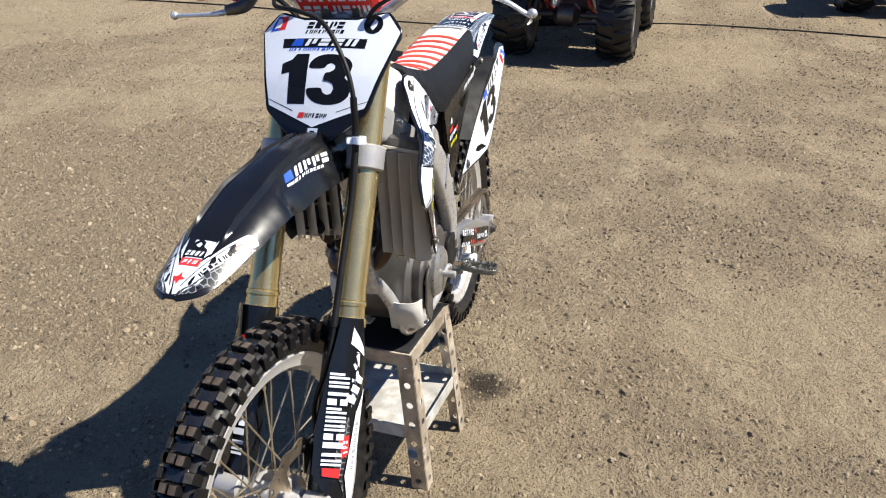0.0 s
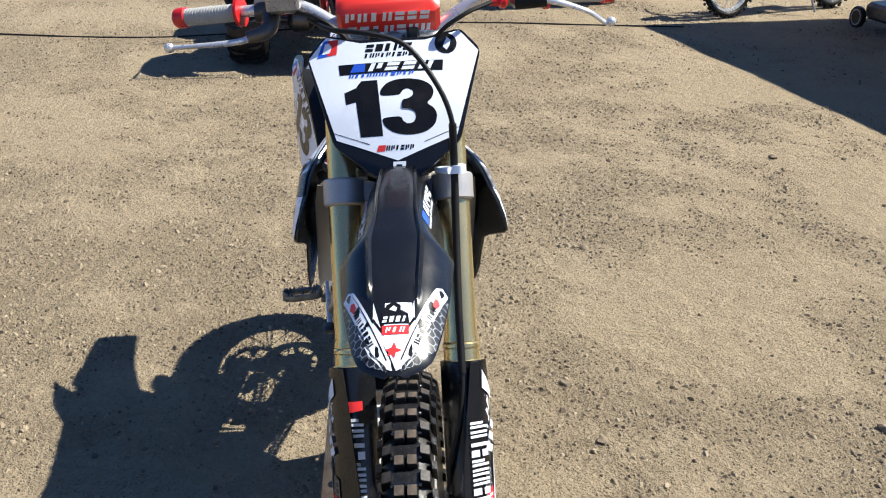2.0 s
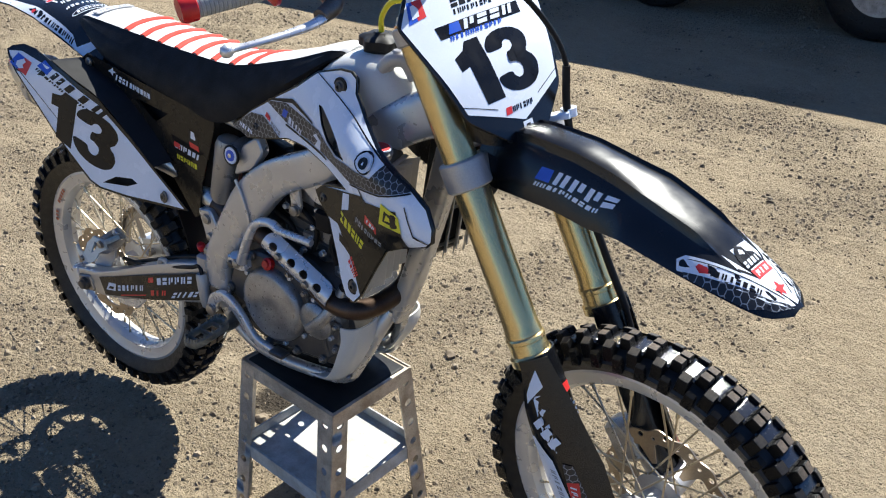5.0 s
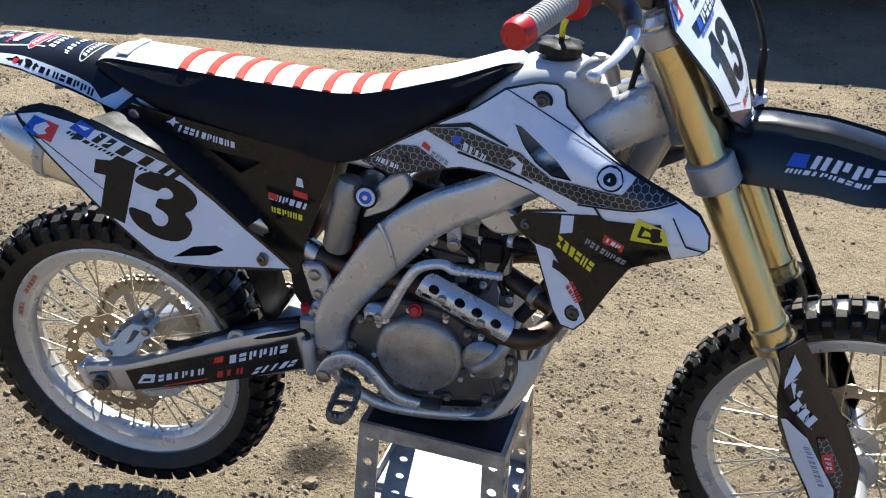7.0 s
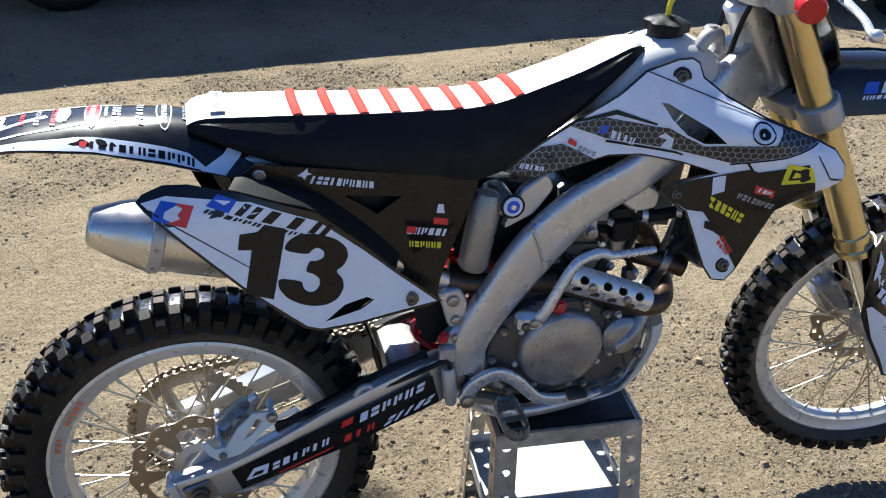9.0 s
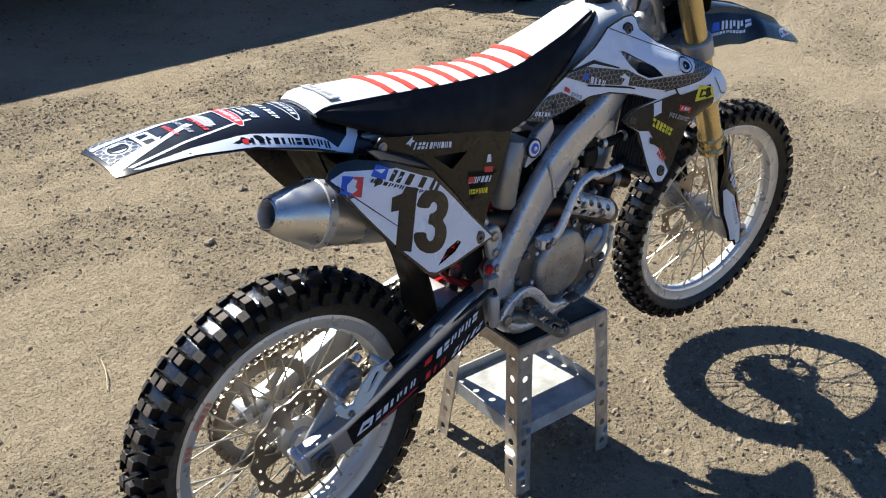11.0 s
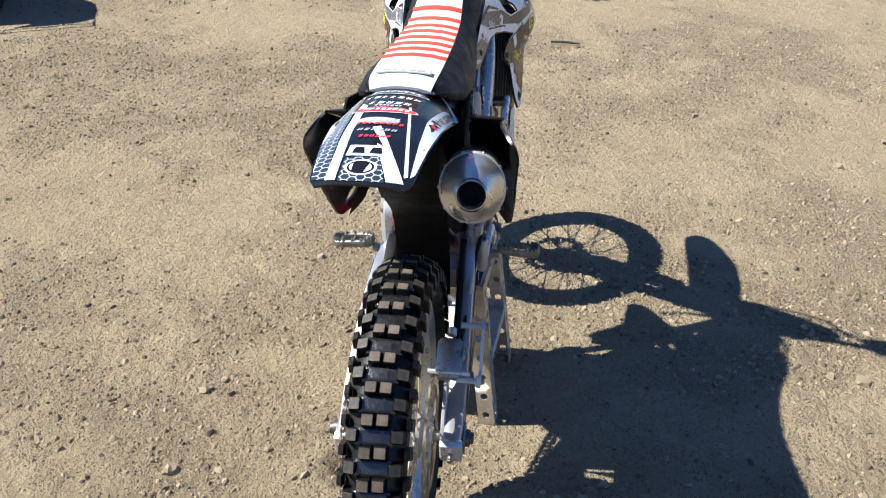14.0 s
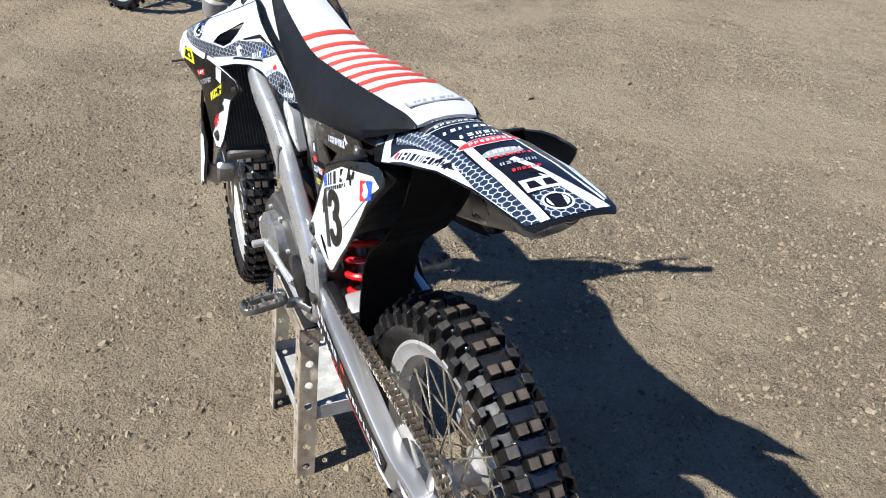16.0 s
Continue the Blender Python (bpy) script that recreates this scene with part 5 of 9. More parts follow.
film("white_centre", [(0.992, -0.012), (0.992, 0.026), (1.050, 0.026), (1.090, 0.010), (1.090, 0.002), (1.050, -0.014)], f_place, PRINT_WHITE, front_fender, "white centre strip", step=0.015)
film("figure_mark", [(1.008, -0.016), (0.996, -0.010), (0.990, 0.000), (0.996, 0.010), (1.004, 0.010), (1.010, 0.020), (1.026, 0.022), (1.026, -0.018)], f_place, PRINT_BLACK, front_fender, "black figure mark", step=0.015, off=0.0016)
film("figure_face", [(1.003, -0.006), (0.997, 0.000), (1.001, 0.005), (1.007, 0.003)], f_place, PRINT_WHITE, front_fender, step=0.015, off=0.0020)
word_bars([(1.023, -0.016), (1.023, 0.020), (1.014, 0.020), (1.014, -0.016)], 4, f_place, PRINT_WHITE, front_fender, "white lettering bars", seed=23, off=0.0020, gap=0.3)
film("red_tag", [(1.042, -0.016), (1.042, 0.021), (1.028, 0.021), (1.028, -0.016)], f_place, PRINT_RED, front_fender, "red tag", step=0.015, off=0.0020)
word_bars([(1.039, -0.012), (1.039, 0.017), (1.031, 0.017), (1.031, -0.012)], 3, f_place, PRINT_WHITE, front_fender, seed=24, off=0.0024, gap=0.3)
film("star_mark", [(1.064, -0.012), (1.061, -0.003), (1.053, 0.001), (1.062, 0.004), (1.065, 0.012), (1.068, 0.003), (1.076, 0.001), (1.070, -0.003), (1.073, -0.009), (1.067, -0.006)], f_place, PRINT_RED, front_fender, "red star mark", step=0.015, off=0.0022)

r_place = fender_place(rear_rows, 0.0, Matrix())
rear_fender = part("rear_fender", fender_shell(rear_rows, -0.842, -0.390, r_place, 0.0035), BLACK, bike, "black rear fender with white and honeycomb graphics", smooth=50)
for s in (-1, 1):
    film("white_edge", band(rear_rows, [(-0.815, s * 0.90), (-0.72, s * 0.80), (-0.64, s * 0.74), (-0.56, s * 0.78), (-0.49, s * 0.84), (-0.46, s * 0.985), (-0.60, s * 0.985), (-0.72, s * 0.975), (-0.805, s * 0.96)]),
         r_place, PRINT_WHITE, rear_fender, "white edge stripe", step=0.02, flip=False)
    q = [(-0.640, s * across(rear_rows, 0.93, -0.64)), (-0.480, s * across(rear_rows, 0.97, -0.48)), (-0.480, s * across(rear_rows, 0.885, -0.48)), (-0.640, s * across(rear_rows, 0.82, -0.64))]
    q = q if s < 0 else flip_quad(q)
    m = quad_map(q)
    word_bars([m(0.08, 0), m(1, 0), m(1, 1), m(0.08, 1)], 11, r_place, PRINT_BLACK, rear_fender, "black lettering bars", seed=30, off=0.0012, slant=0.1)
    film("red_wedge", [m(0.0, 0.35), m(0.05, 0), m(0.08, 1), m(0.01, 1)], r_place, PRINT_RED, rear_fender, off=0.0013)
    film("white_flash", band(rear_rows, [(-0.475, s * 0.99), (-0.440, s * 0.99), (-0.415, s * 0.80), (-0.405, s * 0.60), (-0.425, s * 0.62), (-0.440, s * 0.80)]), r_place, PRINT_WHITE, rear_fender, step=0.02)
film("honeycomb_side", band(rear_rows, [(-0.834, 0.72), (-0.830, 0.97), (-0.72, 0.97), (-0.64, 0.80), (-0.54, 0.76), (-0.46, 0.80), (-0.43, 0.62), (-0.54, 0.52), (-0.68, 0.62)]), r_place, HEXFILM_BLUE, rear_fender, "blue-black honeycomb film", step=0.02, off=0.0016)
film("white_bar", band(rear_rows, [(-0.834, 0.50), (-0.834, 0.71), (-0.70, 0.60), (-0.58, 0.48), (-0.60, 0.36), (-0.70, 0.44)]), r_place, PRINT_WHITE, rear_fender, "white stripe", step=0.02, off=0.0016)
film("white_slash", band(rear_rows, [(-0.690, 0.10), (-0.685, -0.04), (-0.832, -0.86), (-0.834, -0.52)]), r_place, PRINT_WHITE, rear_fender, "white slash", step=0.02, off=0.0016)
film("white_needle", band(rear_rows, [(-0.600, -0.36), (-0.598, -0.40), (-0.815, -0.86), (-0.820, -0.80)]), r_place, PRINT_WHITE, rear_fender, step=0.02, off=0.0016)
film("black_notch", band(rear_rows, [(-0.700, 0.06), (-0.750, -0.24), (-0.735, 0.0)]), r_place, PRINT_BLACK, rear_fender, step=0.02, off=0.0022)
film("honeycomb_tip", band(rear_rows, [(-0.836, -0.50), (-0.836, 0.46), (-0.782, 0.40), (-0.776, -0.24)]), r_place, HEXFILM_BLUE, rear_fender, step=0.02, off=0.0016)
ringed = lambda k: [(-0.806 + 0.019 * k * math.cos(a * 0.3927), 0.004 + 0.022 * k * math.sin(a * 0.3927)) for a in range(16)]
film("round_mark", ringed(1.0), r_place, PRINT_WHITE, rear_fender, "white round mark", step=0.02, off=0.0024)
film("round_mark_inner", ringed(0.84), r_place, PRINT_BLACK, rear_fender, step=0.02, off=0.0030)
film("round_mark_half", ringed(0.70)[2:7], r_place, PRINT_WHITE, rear_fender, step=0.02, off=0.0036)
film("round_mark_half", ringed(0.70)[9:15], r_place, PRINT_WHITE, rear_fender, step=0.02, off=0.0036)
film("white_block", [(-0.776, 0.030), (-0.776, -0.026), (-0.748, -0.024), (-0.748, 0.028)], r_place, PRINT_WHITE, rear_fender, "white block logo", step=0.02, off=0.0022)
for y in (0.014, -0.010):
    film("block_mark", [(-0.770, y + 0.009), (-0.770, y - 0.009), (-0.754, y - 0.006), (-0.754, y + 0.006)], r_place, PRINT_BLACK, rear_fender, step=0.02, off=0.0028)


def logo_oval(x, y, half_w, half_h, mat, off, label=""):
    film("oval_logo", [(x + half_h * math.sin(a * 0.349), y + half_w * math.cos(a * 0.349)) for a in range(18)], r_place, mat, rear_fender, label, step=0.02, off=off)


logo_oval(-0.622, 0.002, 0.050, 0.012, PRINT_WHITE, 0.0022)
logo_oval(-0.622, 0.002, 0.048, 0.0105, PRINT_RED, 0.0028, "red oval logo")
logo_oval(-0.520, 0.002, 0.054, 0.012, PRINT_WHITE, 0.0022)
logo_oval(-0.520, 0.002, 0.051, 0.0100, PRINT_BLACK, 0.0028, "dark oval logo")
logo_oval(-0.665, 0.004, 0.032, 0.012, PRINT_GREY, 0.0022)
for x, w, h, mat_, n_, sd in ((-0.722, 0.024, 0.007, PRINT_RED, 6, 32), (-0.700, -0.030, 0.008, PRINT_GREY, 6, 39), (-0.662, 0.030, 0.009, PRINT_WHITE, 6, 33), (-0.677, 0.036, 0.007, PRINT_RED, 8, 34), (-0.588, 0.034, 0.012, PRINT_WHITE, 5, 35), (-0.603, 0.022, 0.005, PRINT_WHITE, 7, 36),
                              (-0.622, 0.036, 0.008, PRINT_WHITE, 8, 38), (-0.555, 0.044, 0.010, PRINT_WHITE, 7, 37), (-0.520, 0.040, 0.008, PRINT_WHITE, 8, 31), (-0.490, 0.030, 0.007, PRINT_GREY, 8, 30)):
    q = [(x - h / 2, abs(w) * 0.95), (x - h / 2, -abs(w)), (x + h / 2, -abs(w)), (x + h / 2, abs(w) * 0.95)]
    word_bars(q, n_, r_place, mat_, rear_fender, "lettering bars", seed=sd, off=0.0034, gap=0.32)
# inner mudguard in front of and above the rear tyre
part("inner_mudguard", shell([[(-0.50, y, 1.010), (-0.47, y * 1.0, 0.940), (-0.43, y, 0.875), (-0.36, y, 0.80)] for y in (-0.060, 0.0, 0.060)], 0.004), BLACK_RUBBER, rear_fender, "black inner mudguard")
part("mud_flap", shell([[(-0.36, y, 0.80), (-0.265, y, 0.72), (-0.215, y, 0.60), (-0.20, y, 0.50)] for y in (-0.056, 0.0, 0.056)], 0.004), BLACK_RUBBER, bike, "black rubber mud flap")

# ---- seat ----
seat_rows = [(-0.488, 1.060, 0.050, 1.048, 0.056), (-0.480, 1.068, 0.054, 1.042, 0.062), (-0.455, 1.071, 0.056, 1.034, 0.070), (-0.42, 1.069, 0.057, 1.018, 0.082), (-0.35, 1.066, 0.058, 0.992, 0.096), (-0.20, 1.056, 0.057, 0.960, 0.097), (-0.05, 1.050, 0.054, 0.931, 0.090),
             (0.00, 1.054, 0.053, 0.940, 0.087), (0.05, 1.066, 0.051, 0.972, 0.082), (0.15, 1.095, 0.046, 1.036, 0.070), (0.225, 1.123, 0.040, 1.092, 0.056), (0.252, 1.130, 0.034, 1.112, 0.046), (0.260, 1.122, 0.026, 1.114, 0.036)]
seat_fn = table(seat_rows)


def seat_ring(x):
    z, wt, zb, wb = seat_fn(x)
    mid = [(-wb * 0.8, zb + 0.004), (-wb, zb + 0.002), (-wb - 0.002, zb + (z - zb) * 0.25), (-wb * 0.6 - wt * 0.4, zb + (z - zb) * 0.66), (-wt - 0.0035, z - 0.011), (-wt, z - 0.005), (-wt * 0.55, z + 0.001), (0, z + 0.003)]
    pts = mid + [(-y, q) for y, q in mid[-2::-1]]
    return [Vector((x, y, q)) for y, q in pts]


def build_seat():
    bm = bmesh.new()
    xs = sorted({round(r[0], 4) for r in seat_rows} | {round(-0.47 + 0.018 * i, 4) for i in range(40)})
    rings = [seat_ring(x) for x in xs if x <= 0.26]
    add_grid(bm, rings)
    n = len(rings[0])
    bm.faces.ensure_lookup_table()
    for f in bm.faces:
        c = f.calc_center_median()
        z, wt, zb, wb = seat_fn(c.x)
        if abs(c.y) < wt and c.z > z - 0.014 and -0.489 < c.x:
            f.material_index = 1
    ob = part("seat", bm, (GRIPPER, SEAT_WHITE), bike, "black gripper seat with white top and red ribs")
    def top(x, y):
        z, wt, zb, wb = seat_fn(x)
        a = abs(y) / wt
        return Vector((x, y, z + (0.003 - 0.002 * a / 0.55 if a < 0.55 else 0.001 - 0.006 * (a - 0.55) / 0.45)))

    for i in range(8):
        x0 = -0.322 + i * 0.0515
        rows = []
        for dx, lift in ((-0.0080, 0.0004), (-0.0060, 0.0030), (-0.0025, 0.0042), (0.0025, 0.0042), (0.0060, 0.0030), (0.0080, 0.0004)):
            row = []
            for k in range(13):
                v = k / 6 - 1
                wt = seat_fn(x0 + dx)[1]
                row.append(top(x0 + dx - 0.004 * (1 - v * v), v * (wt + 0.0012)) + Vector((0, 0, lift)))
            rows.append(row)
        part("seat_rib", add_shell(bmesh.new(), rows, 0.002), RED_RIB, ob, "raised red rib")
    sp = lambda x, y: Vector((x, y, seat_fn(x)[0] + 0.003 - 0.004 * (y / 0.055) ** 2))
    part("seat_label", skin([(-0.452, -0.046), (-0.430, -0.046), (-0.430, 0.046), (-0.452, 0.046)], sp, thick=0.001, off=0.0016, step=0.02), PRINT_GREY, ob, "grey outlined seat maker label")
    film("seat_label_face", [(-0.449, -0.043), (-0.433, -0.043), (-0.433, 0.043), (-0.449, 0.043)], sp, SEAT_WHITE, ob, off=0.0042, step=0.02)
    word_bars([(-0.446, 0.036), (-0.446, -0.036), (-0.436, -0.036), (-0.436, 0.036)], 5, sp, PRINT_GREY, ob, seed=40, off=0.0054)


build_seat()

# ---- tank ----
TANK_MAT = material("tank_plastic", (0.62, 0.62, 0.60), 0.35, var=0.06, dust=0.06)


def build_tank():
    rows = [(0.17, 1.040, 0.055, 0.975), (0.215, 1.090, 0.068, 0.950), (0.255, 1.118, 0.074, 0.940), (0.30, 1.130, 0.077, 0.940), (0.345, 1.128, 0.072, 0.950), (0.385, 1.108, 0.060, 0.975), (0.412, 1.075, 0.042, 1.00)]
    bm = bmesh.new()
    rings = []
    for x, zt, w, zb in rows:
        zc, h = (zt + zb) / 2, (zt - zb) / 2
        ring = []
        for k in range(20):
            a = 2 * math.pi * k / 20
            c, sn = math.cos(a), math.sin(a)
            ring.append(Vector((x, math.copysign(abs(c) ** 0.6, c) * w, zc + math.copysign(abs(sn) ** 0.6, sn) * h)))
        rings.append(ring)
    cols = [smooth_line(list(c), 4) for c in zip(*rings)]
    add_grid(bm, [list(r) for r in zip(*cols)])
    tank = part("fuel_tank", bm, TANK_MAT, bike, "pale grey plastic fuel tank", smooth=60)
    cap_prof = [(-0.008, 0.030), (0.004, 0.031), (0.006, 0.036), (0.020, 0.036), (0.024, 0.030), (0.026, 0.016), (0.030, 0.012)]
    f = frame_of((0.312, 0, 1.130), (0.05, 0, 1))
    rings = []
    for z, r in cap_prof:
        rings.append([f @ Vector((math.cos(a) * r * (1 + 0.10 * (math.cos(6 * a)) * (1 if 0.005 < z < 0.025 else 0)), math.sin(a) * r * (1 + 0.10 * math.cos(6 * a) * (1 if 0.005 < z < 0.025 else 0)), z)) for a in [2 * math.pi * k / 48 for k in range(48)]])
    bm = bmesh.new()
    add_grid(bm, rings)
    cap = part("fuel_cap", bm, MATT_BLACK, tank, "black lobed fuel cap")
    part("vent_hose", tube([(0.313, 0, 1.158), (0.316, -0.002, 1.185), (0.340, -0.004, 1.215), (0.385, -0.003, 1.222), (0.440, 0, 1.215)], 0.0048, seg=10), YELLOW, cap, "yellow vent hose")
    bm = tube([(0.352, -0.045, 1.112), (0.372, -0.040, 1.132), (0.392, -0.030, 1.130), (0.405, -0.025, 1.100)], [0.012, 0.014, 0.014, 0.010], seg=10)
    part("tank_bracket", bm, ALLOY, tank, "alloy tank mount")
    part("mount_bolt", lathe([(-0.005, 0.013), (0.004, 0.013), (0.008, 0.009)], (0.378, -0.034, 1.140), (0, 0, 1), seg=12), STEEL, tank)


build_tank()


# ---- number plate graphics ----
def plate_scaled(k, dy=0.0):
    return [(x * k, (y + 0.01) * k - 0.01 + dy) for x, y in [(0.0, -0.106), (0.106, -0.064), (0.1515, 0.090), (0.119, 0.129), (0.058, 0.112), (-0.058, 0.112), (-0.119, 0.129), (-0.1515, 0.090), (-0.106, -0.064)]]


film("white_film", plate_scaled(1.0), plate_place, WHITE, plate, "glossy white plate film", off=0.0006)
race_number([(-0.080, -0.062), (0.074, -0.062), (0.076, 0.040), (-0.091, 0.040)], plate_place, plate, off=0.0012)
film("black_banner", [(-0.096, 0.053), (0.086, 0.053), (0.088, 0.073), (-0.098, 0.073)], plate_place, PRINT_BLACK, plate, "black banner", off=0.0012)
word_bars([(-0.078, 0.057), (-0.050, 0.057), (-0.050, 0.072), (-0.078, 0.072)], 1, plate_place, BLUE, plate, "blue logo bar", off=0.0020, gap=0.05, slant=0.3)
word_bars([(-0.046, 0.057), (0.072, 0.057), (0.072, 0.072), (-0.046, 0.072)], 4, plate_place, PRINT_WHITE, plate, "white lettering bars", seed=50, off=0.0020)
word_bars([(-0.080, 0.047), (0.036, 0.047), (0.036, 0.054), (-0.080, 0.054)], 11, plate_place, BLUE, plate, "small blue lettering bars", seed=51, off=0.0020)
word_bars([(-0.050, 0.094), (0.034, 0.094), (0.034, 0.108), (-0.050, 0.108)], 5, plate_place, PRINT_BLACK, plate, "black lettering bars", seed=52, off=0.0014, gap=0.14)
word_bars([(-0.052, 0.083), (0.036, 0.083), (0.036, 0.091), (-0.052, 0.091)], 9, plate_place, PRINT_BLACK, plate, "small black lettering bars", seed=53, off=0.0014)
film("badge_blue", [(-0.136, 0.090), (-0.118, 0.092), (-0.115, 0.122), (-0.124, 0.122)], plate_place, BLUE, plate, "blue half of a badge", off=0.0014)
film("badge_red", [(-0.118, 0.092), (-0.101, 0.094), (-0.097, 0.122), (-0.115, 0.122)], plate_place, PRINT_RED, plate, "red half of a badge", off=0.0014)
film("badge_mark", [(-0.127, 0.096), (-0.113, 0.098), (-0.109, 0.109), (-0.114, 0.117), (-0.121, 0.116)], plate_place, PRINT_WHITE, plate, off=0.0022)
film("round_mark", [(0.094 + 0.020 * math.cos(a * 0.449), 0.104 + 0.020 * math.sin(a * 0.449)) for a in range(14)], plate_place, PRINT_BLACK, plate, "black round mark", off=0.0014)
film("round_mark_inner", [(0.089, 0.098), (0.095, 0.091), (0.101, 0.100), (0.103, 0.110), (0.097, 0.115), (0.092, 0.106)], plate_place, PRINT_WHITE, plate, off=0.0022)
word_bars([(-0.020, -0.088), (0.030, -0.088), (0.030, -0.079), (-0.020, -0.079)], 6, plate_place, PRINT_BLACK, plate, "small lettering bars", seed=54, off=0.0014)
film("red_oval", [(-0.036, -0.089), (-0.022, -0.089), (-0.019, -0.078), (-0.032, -0.078)], plate_place, PRINT_RED, plate, "red oval mark", off=0.0014)
for s in (-1, 1):
    film("pin_line", [(s * 0.117, -0.048), (s * 0.116, -0.0495), (s * 0.048, -0.076), (s * 0.048, -0.0745)], plate_place, PRINT_BLACK, plate, off=0.0012)
film("maker_mark", [(-0.010, -0.126), (0.012, -0.126), (0.014, -0.108), (-0.008, -0.108)], plate_place, PRINT_WHITE, plate, "white square maker mark", off=0.0012)
film("maker_mark_inner", [(-0.004, -0.122), (0.006, -0.122), (0.007, -0.113), (-0.003, -0.113)], plate_place, PRINT_BLACK, plate, off=0.0017)
# lower chin of the plate, wrapping back to the fork
part("plate_chin", shell([[(0.562, -0.085, 1.10), (0.590, -0.055, 1.075), (0.606, 0.0, 1.058), (0.590, 0.055, 1.075), (0.562, 0.085, 1.10)], [(0.555, -0.090, 1.06), (0.595, -0.055, 1.045), (0.608, 0.0, 1.035), (0.595, 0.055, 1.045), (0.555, 0.090, 1.06)]], 0.004, nu=2, mat=STEER), BLACK, plate)
pad_front = lambda u, v: pad_m @ Vector((0.0235, u, v))
word_bars([(-0.078, -0.029), (0.078, -0.029), (0.078, -0.005), (-0.078, -0.005)], 7, pad_front, PRINT_WHITE, pad, "white lettering bars", seed=60, off=0.0008, slant=0.15)
word_bars([(-0.078, 0.007), (0.078, 0.007), (0.078, 0.029), (-0.078, 0.029)], 7, pad_front, PRINT_WHITE, pad, "white lettering bars", seed=61, off=0.0008, slant=0.15)


def add_beam(bm, pts, ry, rz, steps=5, mat=Matrix(), power=0.45, seg=16):
    """A rounded box section swept along points; ry is half its width across the bike, rz half its depth."""
    line = smooth_line(pts, steps)
    a_ = [v.x for v in smooth_line([(a, 0, 0) for a in ry], steps)]
    b_ = [v.x for v in smooth_line([(b, 0, 0) for b in rz], steps)]
    rings = []
    for i, c in enumerate(line):
        d = (line[min(i + 1, len(line) - 1)] - line[max(i - 1, 0)]).normalized()
        sd = Vector((0, 1, 0))
        sd = (sd - d * d.y).normalized()
        u = d.cross(sd)
        ring = []
        for k in range(seg):
            t = 2 * math.pi * (k + 0.5) / seg
            cs, sn = math.cos(t), math.sin(t)
            ring.append(mat @ (c + sd * a_[i] * math.copysign(abs(cs) ** power, cs) + u * b_[i] * math.copysign(abs(sn) ** power, sn)))
        rings.append(ring)
    add_grid(bm, rings)
    return bm


def beam(*a, **kw):
    return add_beam(bmesh.new(), *a, **kw)


def bolt(parent, p, axis, r=0.006, h=0.006, mat=STEEL, seg=6, m=Matrix()):
    return part("bolt", lathe([(0, r * 1.25), (0.0015, r * 1.25), (0.0016, r), (h, r), (h + 0.001, r * 0.8)], p, axis, seg=seg * 2, mat=m), mat, parent)


